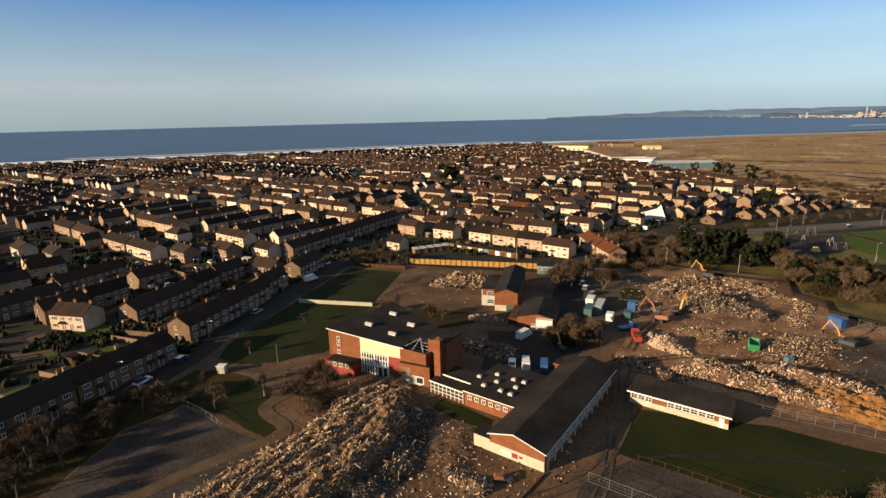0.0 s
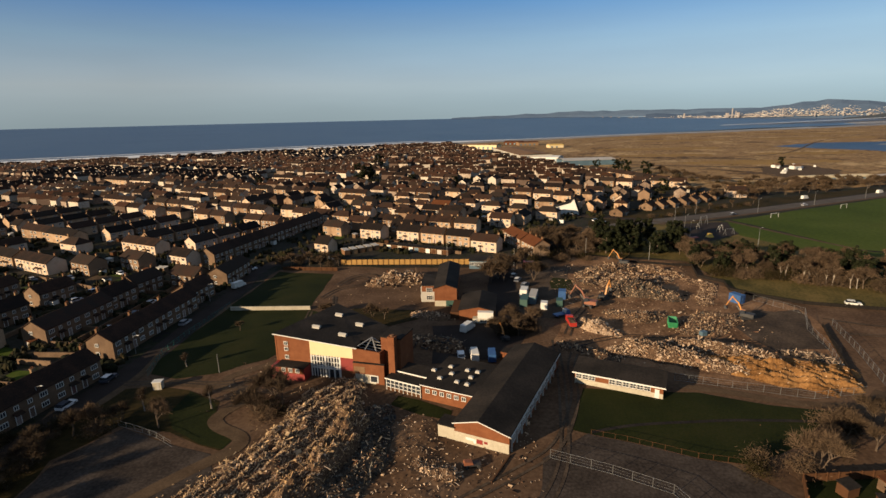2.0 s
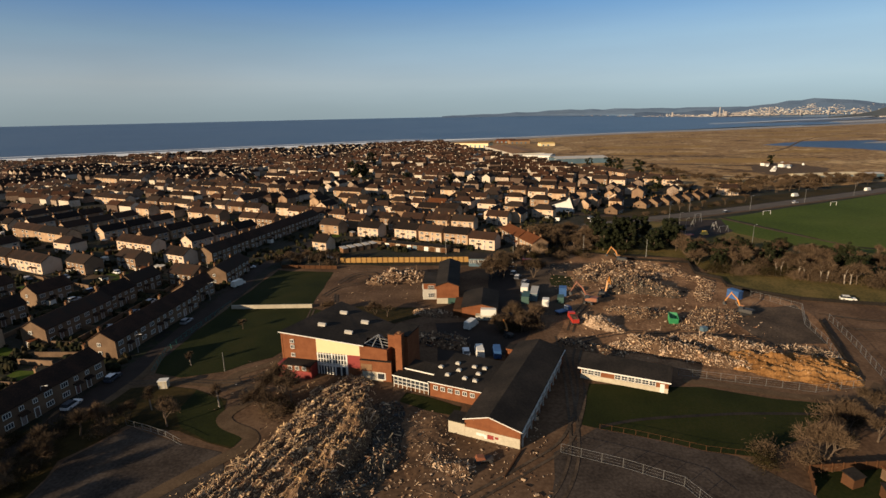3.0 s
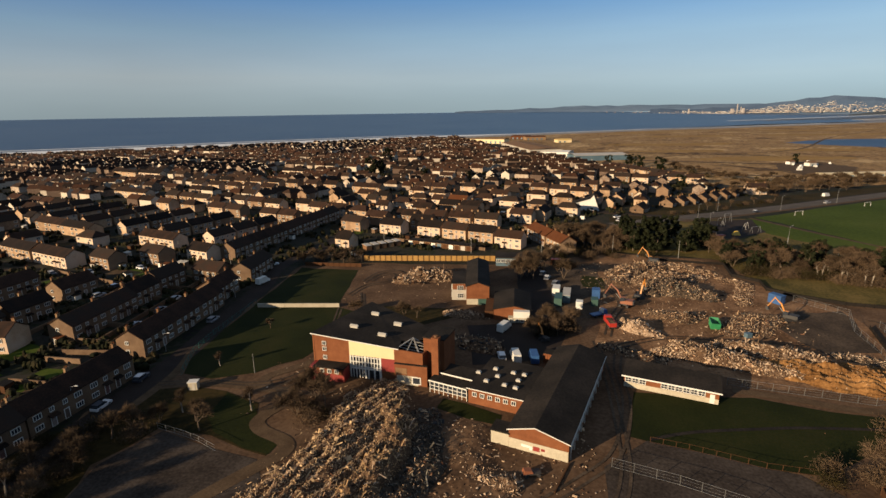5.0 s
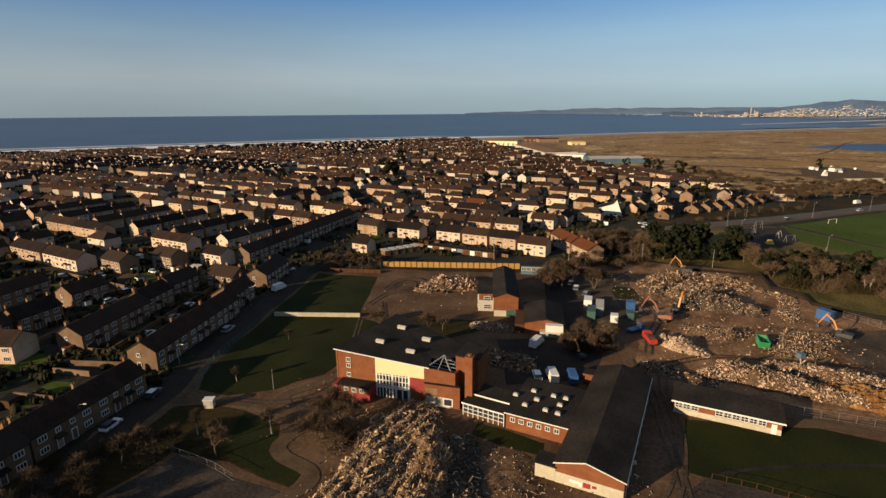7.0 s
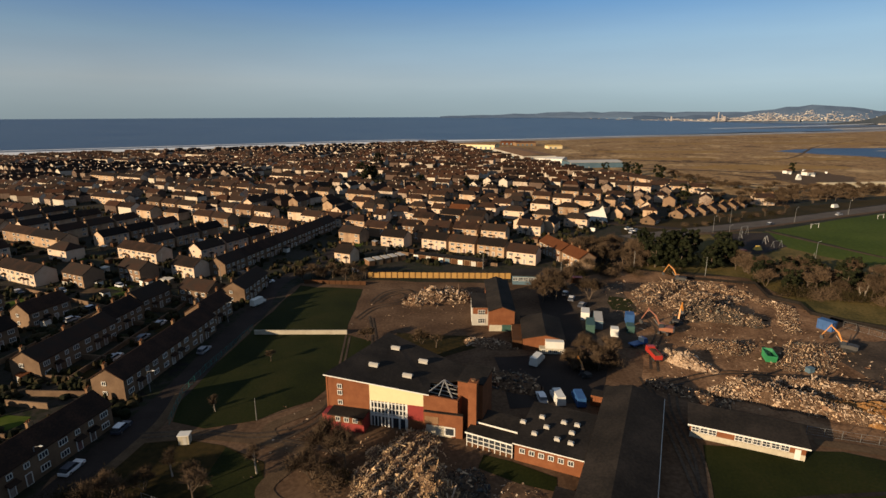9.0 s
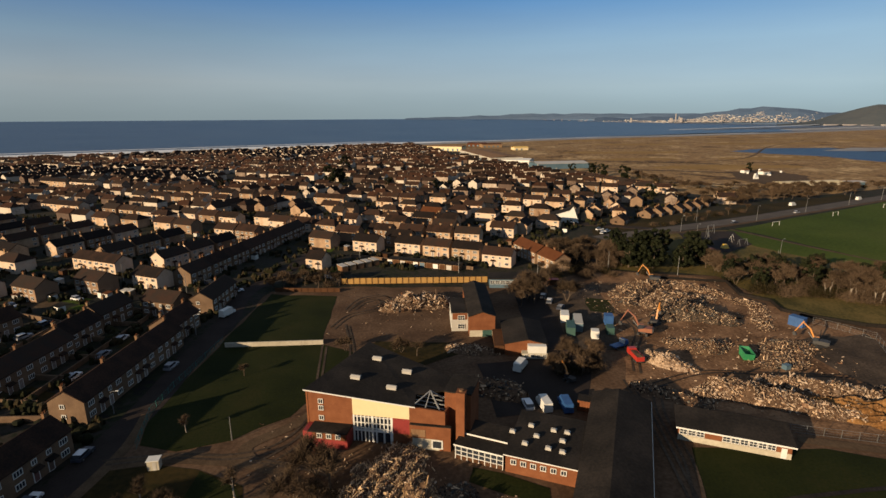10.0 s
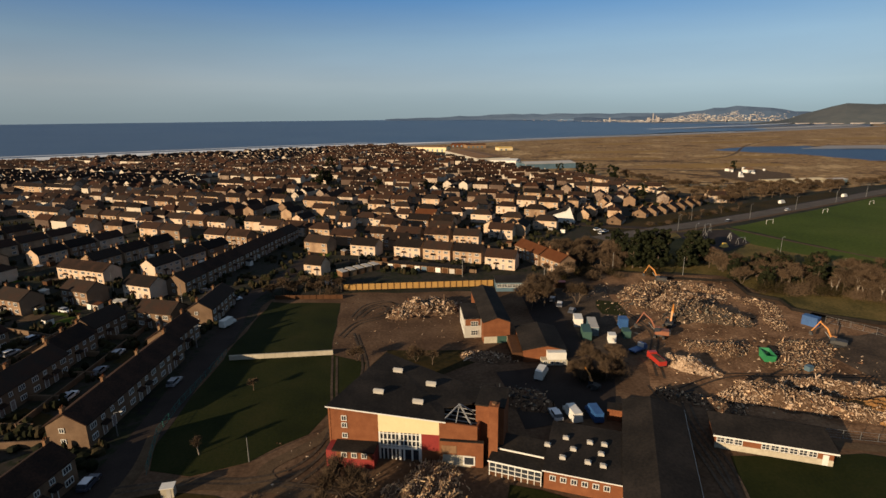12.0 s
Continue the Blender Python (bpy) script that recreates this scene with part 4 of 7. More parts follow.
def hall():
    root = thing("school_hall", "fan-shaped red brick school hall with dark felt roof, part demolished", "school hall", spot(-49.2, 115, -10.9))
    inv = spot(-49.2, 115, -10.9).inverted()
    loc = lambda x, y, z=0: inv @ Vector((x, y, z))
    FL, FR, BR, BL = loc(-49.2, 115), loc(-23.0, 109.95), loc(-18.7, 120.2), loc(-39.5, 136.3)
    W = FR.x
    x1, x2 = 9.1, 20.0
    top = lambda x: 9.9 - 2.2 * x / W
    s = Shape()
    wall_run(s, (0, 0), (x1, 0), 0, top(0), top(x1), 0.35)
    part("brick_wall", s, "brick", root)
    s = Shape()
    wall_run(s, (x1, 0), (x2, 0), 5.6, top(x1), top(x2), 0.35)
    part("cream_panel", s, "cream", root, "cream clad upper front")
    s = Shape()
    wall_run(s, (x2, 0), (W, 0), 0, top(x2), top(W), 0.35)
    part("brick_wall", s, "brick", root)
    for a, b, za, zb, in ((FR, BR, 7.7, 7.4), (BR, BL, 7.4, 9.3), (BL, FL, 9.3, 9.9)):
        s = Shape()
        wall_run(s, (a.x, a.y), (b.x, b.y), 0, za, zb, 0.35)
        part("brick_wall", s, "brick", root)
    # roof with a torn corner by the stage tower
    r = Shape()
    ring = [(-0.3, -0.3, 9.95), (21.2, -0.3, 8.2), (20.4, 4.2, 8.15), (W + 0.6, 8.0, 7.75), (BR.x + 0.2, BR.y + 0.3, 7.5), (BL.x - 0.1, BL.y + 0.4, 9.45)]
    r.solid(ring, [(x, y, z + 0.3) for x, y, z in ring])
    part("roof", r, "felt", root, "dark stained felt roof")
    e = Shape()
    e.bar((-0.35, -0.35, 10.12), (21.2, -0.35, 8.37), 0.12, 0.2)
    part("fascia", e, "white", root, "thin pale roof edge")
    beams = [((20.6, 0.4 + k * 1.4, 7.9), (W + 0.2, 0.6 + k * 1.4, 7.0), 0.14) for k in range(5)]
    beams += [((20.5, 0.2, 8.2), (23.2, 4.4, 9.3), 0.22), ((23.2, 4.4, 9.3), (25.6, 0.8, 7.4), 0.22), ((20.5, 0.2, 8.1), (25.6, 0.8, 7.3), 0.22), ((22.9, 0.5, 7.8), (23.2, 4.4, 9.3), 0.16), ((23.2, 4.4, 9.3), (25.7, 4.6, 7.8), 0.2)]
    for a, b, w in beams:
        t = Shape()
        t.bar(a, b, w)
        part("roof_beam", t, "mesh", root, "exposed grey roof beam")
    d = Shape()
    d.face([(20.4, 0.3, 6.4), (W, 0.3, 6.4), (W + 1.5, 7.6, 6.4), (20.4, 7.6, 6.4)])
    part("inner_floor", d, "felt", root)
    for sx, sy in ((-40.4, 119.8), (-36.9, 128.2), (-33.1, 116.6), (-30.4, 123.2)):
        p = loc(sx, sy)
        z = 9.95 - 2.2 * p.x / W + 0.2
        k = Shape()
        k.box(0, 0, 0, 1.9, 0.95, 0.55)
        k.solid([(-1.05, -0.55, 0.55), (1.05, -0.55, 0.55), (1.05, 0.55, 0.55), (-1.05, 0.55, 0.55)], [(-0.95, -0.12, 0.85), (0.95, -0.12, 0.85), (0.95, 0.12, 0.85), (-0.95, 0.12, 0.85)])
        part("roof_light", k, "shedwall", root, "pale box roof light", at=pose(p.x, p.y, z, 0, 4, 0))
    # glazed entrance with white bars
    g = Shape()
    g.face([(x1 + 0.1, 0.22, 0.2), (x2 - 3.4, 0.22, 0.2), (x2 - 3.4, 0.22, 5.6), (x1 + 0.1, 0.22, 5.6)])
    part("glazing", g, "pane", root)
    xs = [x1 + 0.1 + (x2 - 3.5 - x1) * k / 10 for k in range(11)]
    for k, x in enumerate(xs):
        b = Shape()
        low = 2.3 if 5 < k < 10 else 0.1
        b.box(x, 0.08, low, 0.42 if k in (0, 5, 10) else 0.2, 0.16, 5.6 - low)
        part("glazing_bar", b, "white", root)
    for z in (2.25, 2.85, 3.95, 5.2):
        b = Shape()
        b.box((xs[0] + xs[-1]) / 2, 0.1, z, xs[-1] - xs[0], 0.12, 0.42 if z == 2.25 else 0.16)
        part("glazing_bar", b, "white", root)
    for k in (6, 8, 9.8):
        b = Shape()
        b.box(xs[0] + (xs[1] - xs[0]) * k, 0.08, 0, 0.3, 0.2, 2.3)
        part("door_post", b, "white", root)
    p = Shape()
    wall_run(p, (x2 - 3.4, 0.02), (x2, 0.02), 2.4, 5.7, 5.7, 0.25)
    part("red_panel", p, "redboard", root, "red painted panel")
    p = Shape()
    wall_run(p, (x2 - 3.4, 0.05), (x2, 0.05), 0, 2.4, 2.4, 0.25)
    part("brick_wall", p, "brick", root)
    # small windows on the west front
    for z in (3.9, 6.0, 7.4):
        part("window", WIN_B, "", root, at=pose(2.9, -0.01, z))
    # flat lean-to painted red below
    l = Shape()
    l.box(4.6, -1.5, 0, 8.6, 3.0, 3.3)
    part("lean_to", l, "redboard", root, "red painted lean-to")
    l = Shape()
    l.box(5.2, -1.6, 3.3, 7.6, 3.4, 0.25)
    part("lean_to_roof", l, "felt", root)
    l = Shape()
    l.box(5.4, -3.03, 1.9, 6.4, 0.1, 1.4)
    part("lean_to_band", l, "brick", root)
    for x in (3.6, 5.4, 7.2):
        part("window", WIN_B, "", root, at=pose(x, -3.1, 2.15))
    # low stained projection
    q = Shape()
    q.box(24.0, -0.3, 0, 7.6, 0.6, 4.9)
    part("stained_wall", q, "brick", root, "soot-stained low front wall")
    q = Shape()
    q.box(24.0, -0.3, 4.9, 7.7, 0.7, 0.14)
    part("projection_roof", q, "felt", root)
    q = Shape()
    q.box(21.8, -0.62, 2.6, 2.6, 0.1, 1.5)
    part("soot_patch", q, "chimney", root, "soot-stained plaster patch")
    q = Shape()
    q.box(23.2, -0.61, 0, 5.0, 0.06, 2.3)
    part("plaster_patch", q, "stonewall", root, "pale torn plaster")
    q = Shape()
    q.box(25.3, -0.66, 0.6, 1.6, 0.12, 1.4, slot=1), q.box(25.3, -0.63, 0.4, 2.1, 0.12, 1.8, slot=0)
    part("window_opening", q, "white pane", root)
    return root
hall()

def tower():
    root = thing("stage_tower", "tall red brick stage tower with a chimney stack", "tower", spot(-19.6, 114.6, -18))
    s = Shape()
    s.box(0, 0, 0, 5.0, 6.6, 10.6)
    part("tower_wall", s, "brick", root)
    s = Shape()
    s.box(0, 0, 10.6, 5.3, 6.9, 0.25)
    part("tower_roof", s, "felt", root)
    s = Shape()
    s.box(0.9, -4.1, 0, 1.6, 1.6, 11.5)
    s.box(0.9, -4.1, 11.5, 1.75, 1.75, 0.15)
    part("chimney", s, "brick", root)
    s = Shape()
    s.bar((0.9, -4.1, 11.65), (0.9, -4.1, 12.0), 0.6, sides=8)
    part("flue", s, "chimney", root)
tower()

def pitched(name, label, corner, turn, width, depth, eave, rise, peak, walls, roof, over=0.3):
    """A building with corner (front left), front width along x and depth along y, gable to the front, ridge at peak of the width."""
    root = thing(name, label, "school building", spot(*corner, turn))
    p = width * peak
    s = Shape()
    k = len(s.v)
    prof = [(0, 0), (width, 0), (width, eave), (p, eave + rise), (0, eave)]
    s.v += [(x, 0, z) for x, z in prof] + [(x, depth, z) for x, z in prof]
    s.f += [(k, k + 1, k + 2, k + 3, k + 4), (k + 9, k + 8, k + 7, k + 6, k + 5)]
    s.f += [(k + j, k + i, k + 5 + i, k + 5 + j) for i, j in ((0, 1), (1, 2), (2, 3), (3, 4), (4, 0))]
    s.s += [0] * 7
    part("wall", s, walls, root)
    for a, b in (((-over, eave - rise / p * over * 0.5), (p, eave + rise)), ((p, eave + rise), (width + over, eave - rise / max(width - p, 0.1) * over))):
        r = Shape()
        lo = [(a[0], -over, a[1] + 0.04), (b[0], -over, b[1] + 0.04), (b[0], depth + over, b[1] + 0.04), (a[0], depth + over, a[1] + 0.04)]
        r.solid(lo, [(x, y, z + 0.18) for x, y, z in lo])
        part("roof_slope", r, roof, root)
    return root

def long_block():
    W, D, E, R, P = 10.9, 36.6, 3.7, 1.5, 0.45
    root = pitched("long_school_block", "long single-storey brick school block with dark shallow pitched roof", (-5.2, 88.9), -22, W, D, E, R, P, "brick", "felt")
    s = Shape()
    s.box(W / 2, -0.03, 0.05, W - 0.1, 0.08, 2.0)
    part("painted_band", s, "stonewall", root, "cream painted lower wall with faded paint")
    for dx, w, h, z, m in ((3.2, 1.6, 0.5, 0.9, "white"), (5.2, 1.2, 0.9, 0.6, "redboard"), (6.4, 0.7, 0.5, 0.9, "redboard"), (4.2, 0.5, 0.8, 0.5, "white")):
        b = Shape()
        b.box(dx, -0.085, z, w, 0.03, h)
        part("spray_paint_bar", b, m, root)
    f = Shape()
    f.bar((-0.3, -0.34, E + 0.02), (W * P, -0.34, E + R + 0.08), 0.08, 0.16), f.bar((W * P, -0.34, E + R + 0.08), (W + 0.3, -0.34, E - 0.02), 0.08, 0.16)
    part("bargeboard", f, "white", root)
    n = 11
    for k in range(n):
        y = 1.6 + k * (D - 3) / n
        part("window", WIN_A, "", root, at=pose(W + 0.01, y + 1.0, 1.3, 0, 0, 90))
        b = Shape()
        b.box(W + 0.12, y - 0.6, 0, 0.24, 0.4, E - 0.1)
        part("pier", b, "shedwall", root)
    for k in range(6):
        part("window", WIN_A, "", root, at=pose(-0.01, 3 + k * 2.5, 1.3, 0, 0, -90))
    g = Shape()
    g.bar((W + 0.35, -0.2, E - 0.15), (W + 0.35, D + 0.2, E - 0.15), 0.14)
    part("gutter", g, "white", root)
    a = Shape()
    a.box(-1.7, 1.6, 0, 3.4, 3.2, 2.6)
    part("annex_wall", a, "stonewall", root, "pale rendered annex")
    a = Shape()
    a.box(-1.7, 1.6, 2.6, 3.8, 3.6, 0.22)
    part("annex_roof", a, "felt", root)
long_block()

def low_block():
    W, D = 18.6, 6.4
    root = thing("low_classroom", "low detached classroom, white windows, flat dark roof", "school building", spot(21.3, 111.6, -22))
    s = Shape()
    s.box(W / 2, D / 2, 0, W, D, 2.75)
    part("wall", s, "brick", root)
    s = Shape()
    s.solid([(-0.5, -0.7, 2.75), (W + 0.5, -0.7, 2.75), (W + 0.5, D + 0.4, 3.3), (-0.5, D + 0.4, 3.3)], [(-0.5, -0.7, 2.98), (W + 0.5, -0.7, 2.98), (W + 0.5, D + 0.4, 3.55), (-0.5, D + 0.4, 3.55)])
    part("roof", s, "felt", root)
    s = Shape()
    s.box(W / 2, -0.73, 2.72, W + 1.0, 0.06, 0.3)
    part("fascia", s, "white", root)
    s = Shape()
    s.box(W / 2, -0.04, 0.05, W, 0.1, 1.15)
    part("painted_band", s, "stonewall", root, "flaking cream painted lower wall")
    w = window_mesh(1.35, 1.2, 1, True)
    for k in range(12):
        if k not in (3, 4, 11):
            part("window", w, "", root, at=pose(0.9 + k * 1.45, -0.02, 1.3))
    d = Shape()
    d.box(W - 1.2, -0.06, 0, 0.9, 0.08, 2.1)
    part("door", d, "white", root)
low_block()

def flat_block():
    root = thing("flat_school_block", "flat-roofed brick school block with square roof lights", "school building", spot(-12.8, 103.4, -22))
    W, D, Hh = 13.8, 14.5, 3.4
    s = Shape()
    s.box(W / 2, D / 2, 0, W, D, Hh)
    part("wall", s, "brick", root)
    s = Shape()
    s.box(W / 2, D / 2, Hh, W + 0.6, D + 0.6, 0.22)
    part("roof", s, "felt", root)
    s = Shape()
    s.box(W / 2, -0.33, Hh + 0.02, W + 0.7, 0.06, 0.18)
    part("fascia", s, "white", root)
    for k in range(6):
        part("window", WIN_B, "", root, at=pose(1.4 + k * 1.7, -0.02, 1.8))
    inv = spot(-12.8, 103.4, -22).inverted()
    for sx, sy in ((-10.6, 109.6), (-6.8, 111.3), (-6.5, 108.0), (-9.0, 105.9), (-3.0, 109.6), (-0.7, 108.8), (-2.2, 106.3), (-5.2, 104.3), (-3.0, 103.2)):
        p = inv @ Vector((sx, sy, 0))
        k = Shape()
        k.box(0, 0, 0, 1.0, 0.85, 0.3)
        k.solid([(-0.55, -0.47, 0.3), (0.55, -0.47, 0.3), (0.55, 0.47, 0.3), (-0.55, 0.47, 0.3)], [(-0.3, -0.25, 0.52), (0.3, -0.25, 0.52), (0.3, 0.25, 0.52), (-0.3, 0.25, 0.52)])
        part("roof_light", k, "shedwall", root, at=pose(p.x, p.y, Hh + 0.22))
flat_block()

def link():
    root = thing("glazed_link", "glazed covered walkway with white posts and a flat felt roof", "walkway", spot(-21.3, 107.4, -24))
    s = Shape()
    s.box(4.4, 1.6, 2.75, 9.2, 3.6, 0.22)
    part("roof", s, "felt", root)
    s = Shape()
    s.box(4.4, -0.24, 2.72, 9.2, 0.06, 0.28)
    part("fascia", s, "white", root)
    s = Shape()
    s.box(4.4, 5.6, 0, 9.2, 4.6, 3.2)
    part("wall", s, "brick", root)
    s = Shape()
    s.box(4.4, 5.6, 3.2, 9.4, 4.8, 0.2)
    part("upper_roof", s, "felt", root)
    s = Shape()
    s.box(4.6, 3.17, 3.1, 8.4, 0.06, 0.3)
    part("upper_fascia", s, "white", root)
    s = Shape()
    s.face([(0, 0.1, 0.9), (9, 0.1, 0.9), (9, 0.1, 2.7), (0, 0.1, 2.7)])
    part("glazing", s, "pane", root)
    for k in range(9):
        s = Shape()
        s.box(0.1 + k * 1.1, 0, 0, 0.12, 0.14, 2.75)
        part("post", s, "white", root)
    for z in (0.85, 1.7):
        s = Shape()
        s.box(4.5, 0, z, 9, 0.1, 0.1)
        part("rail", s, "white", root)
    # Panel added in dark brown to imitate the shaded recess behind the rails.
    s = Shape()
    s.box(4.5, 0.05, 0, 9, 0.1, 0.85)
    part("panel", s, "brown", root)
link()

def two_storey():
    root = pitched("two_storey_block", "two-storey brick school block with pitched dark roof", (-14.6, 160.6), 0, 7.2, 28, 6.0, 1.3, 0.5, "brick", "felt")
    s = Shape()
    s.box(3.6, -0.04, 0, 7.0, 0.1, 1.9)
    part("painted_band", s, "stonewall", root)
    s = Shape()
    s.box(5.0, -0.1, 0, 2.6, 0.08, 2.0)
    part("shutter", s, "darkgreen", root)
    a = Shape()
    a.box(-2.4, 10, 0, 4.7, 12, 5.6)
    part("annex_wall", a, "shedwall", root)
    a = Shape()
    a.box(-2.4, 10, 5.6, 5.0, 12.4, 0.22)
    part("annex_roof", a, "felt", root)
    a = Shape()
    a.box(-2.4, 3.97, 3.6, 4.2, 0.06, 1.9)
    part("brick_panel", a, "brick", root)
    w = window_mesh(2.0, 1.5, 2, True)
    for z in (0.8, 3.4):
        part("window", w, "", root, at=pose(-2.0, 3.92, z))
    for k in range(4):
        for z in (0.8, 3.4):
            part("window", w, "", root, at=pose(-4.76, 5.6 + k * 2.8, z, 0, 0, -90))
two_storey()

def side_hall():
    root = pitched("side_hall", "single-storey brick hall with dark roof and white porch", (-6.3, 148.6), -4, 10.6, 15, 3.2, 1.2, 0.55, "brick", "felt")
    s = Shape()
    s.box(8.0, -0.9, 1.5, 4.6, 1.8, 1.9)
    part("white_box", s, "white", root, "white painted upper panel")
    s = Shape()
    s.box(7.4, -1.0, 0, 6.4, 2.0, 1.5)
    part("porch", s, "stonewall", root)
    for k in range(4):
        part("window", WIN_B, "", root, at=pose(5.2 + k * 1.5, -2.02, 0.35))
    s = Shape()
    s.box(-1.4, 6, 0, 2.6, 11, 2.4)
    part("side_store", s, "brown", root)
side_hall()

def blue_hut():
    root = thing("blue_hut", "flat-roofed pale blue prefabricated hut with long windows", "hut", spot(-4.0, 203.0, -4))
    s = Shape()
    s.box(5.6, 4, 0, 11.2, 8, 3.3)
    part("wall", s, "bluewall", root)
    s = Shape()
    s.box(5.6, 4, 3.3, 11.8, 8.6, 0.3)
    part("roof", s, "felt", root)
    w = window_mesh(1.7, 1.3, 1, True)
    for k in range(6):
        part("window", w, "", root, at=pose(1.0 + k * 1.85, -0.02, 1.5))
blue_hut()

def garages():
    for k in range(11):
        t = k / 10
        x, y = -42 + 27 * t, 236 - 11 * t
        root = thing("garage", "small concrete lock-up garage with a metal door", "garage", spot(x, y, -23), "row of lock-up garages")
        s = Shape()
        s.box(0, 2.4, 0, 2.6, 4.8, 2.2)
        part("wall", s, "chimney", root)
        s = Shape()
        s.box(0, 2.4, 2.2, 2.75, 5.0, 0.14)
        part("roof", s, "felt", root)
        s = Shape()
        s.box(0, -0.03, 0.05, 2.1, 0.07, 1.9)
        part("door", s, ("white", "brown", "shedwall", "brown", "white", "bluewall", "brown")[k % 7], root)
    for k in range(5):
        root = thing("garage", "small concrete lock-up garage with a metal door", "garage", spot(-59 + 2.9 * k, 225.5 + 2.2 * k, 35), "row of lock-up garages")
        s = Shape()
        s.box(0, 2.4, 0, 2.6, 4.8, 2.2)
        part("wall", s, "chimney", root)
        s = Shape()
        s.box(0, 2.4, 2.2, 2.75, 5.0, 0.14)
        part("roof", s, "shedwall", root)
garages()

def white_wall():
    root = thing("boundary_wall", "low whitewashed boundary wall across the field", "wall", spot(-80.6, 156.2, 2), kind="structure")
    for k in range(9):
        s = Shape()
        s.box(1.45 + k * 2.9, 0, 0, 2.86, 0.3, 1.25)
        s.box(1.45 + k * 2.9, 0, 1.25, 2.88, 0.4, 0.08)
        part("wall_panel", s, "stonewall", root)
white_wall()

def board_fence(x0, y0, x1, y1, n, h, material, label):
    """A fence of wide boards between posts."""
    L = math.hypot(x1 - x0, y1 - y0)
    root = thing("fence", label, "fence", spot(x0, y0, math.degrees(math.atan2(y1 - y0, x1 - x0))), kind="structure")
    for k in range(n):
        w = L / n
        s = Shape()
        s.box((k + 0.5) * w, 0, 0.1, w - 0.24, 0.08, h - 0.1)
        part("fence_panel", s, material, root)
        s = Shape()
        s.box(k * w, -0.06, 0, 0.2, 0.22, h + 0.12)
        part("post", s, "brown" if material == "fencewood" else material, root)
board_fence(-58, 209.5, -4, 209.5, 24, 2.3, "fencewood", "golden timber board fence behind the school")
board_fence(-80, 202, -57, 200.5, 10, 1.5, "brown", "dark brown board fence by the field")

board_fence(95.6, 144.6, 82.6, 111.6, 12, 1.1, "hoarding", "low dark retaining boards beside the site")
board_fence(50, 74, 52.4, 79.2, 3, 1.6, "brown", "brown board fence of a back garden")
board_fence(52.4, 79.2, 68, 80.8, 8, 1.6, "brown", "brown board fence of a back garden")

def mesh_fence(line, h, label, step=3.2, material="steel", wires=4):
    root = thing("wire_fence", label, "fence", spot(0, 0), kind="structure")
    for (xa, ya), (xb, yb) in zip(line, line[1:]):
        L = math.hypot(xb - xa, yb - ya)
        n = max(1, round(L / step))
        for k in range(n):
            p = (xa + (xb - xa) * k / n, ya + (yb - ya) * k / n)
            q = (xa + (xb - xa) * (k + 1) / n, ya + (yb - ya) * (k + 1) / n)
            s = Shape()
            s.bar((*p, 0), (*p, h), 0.07)
            part("post", s, material, root)
            s = Shape()
            for i in range(wires):
                z = h * (0.08 + 0.9 * i / (wires - 1))
                s.bar((*p, z), (*q, z), 0.04 if i in (0, wires - 1) else 0.018)
            part("rail", s, material, root)
mesh_fence([(12.1, 84), (22, 80), (30.5, 75.5), (33, 70)], 1.9, "temporary galvanised mesh fence panels in the yard")
mesh_fence([(20.8, 91.3), (27, 89.4), (33, 86.9), (38, 84.8), (45, 83.4)], 1.2, "row of short posts along the lawn", 2.2, "brown", 2)
mesh_fence([(87.5, 166.2), (96.4, 154.2), (90.5, 143), (87.8, 129.5), (83.2, 117)], 2.0, "galvanised site fence round the rubble")
mesh_fence([(44, 113), (58, 109), (70, 105.5), (82, 108)], 1.8, "galvanised site fence round the rubble")
mesh_fence([(99, 146), (94, 128), (88, 110)], 2.0, "galvanised site fence round the rubble")
mesh_fence([(-73.5, 91.5), (-66.9, 89.2), (-63, 87.6), (-58.5, 85)], 1.3, "low broken rail fence by the car park", 2.6, "steel", 3)
mesh_fence([(-82.5, 160), (-84.2, 135), (-84, 124), (-80.5, 112)], 1.5, "green netting fence along the field", 2.6, "teal", 5)
HOARDING = [(58.6, 212.2), (76.8, 206.5), (83.5, 205.6), (80, 190.8), (86.5, 184.5), (84.5, 176), (90, 170), (101, 162.8), (117, 158.4), (140, 153)]
for (xa, ya), (xb, yb) in zip(HOARDING, HOARDING[1:]):
    board_fence(xa, ya, xb, yb, max(2, round(math.hypot(xb - xa, yb - ya) / 2.4)), 1.1, "hoarding", "low black hoarding round the cleared site")

def kiosk():
    root = thing("substation_kiosk", "small pale box kiosk with a flat roof on the lawn", "kiosk", spot(-74.2, 106.4, 8))
    s = Shape()
    s.box(0, 0, 0, 2.4, 1.8, 2.0)
    part("body", s, "stonewall", root)
    s = Shape()
    s.box(0, 0, 2.0, 2.7, 2.1, 0.15)
    part("roof", s, "white", root)
    s = Shape()
    s.box(0.3, -0.92, 0.1, 0.8, 0.06, 1.7)
    part("door", s, "shedwall", root)
    root.scale = (0.8, 0.8, 0.95)
kiosk()
# ---- rubble ----
def fbm(x, y, s):
    return noise.fractal((x * s, y * s, 1.7), 0.9, 2.1, 4)

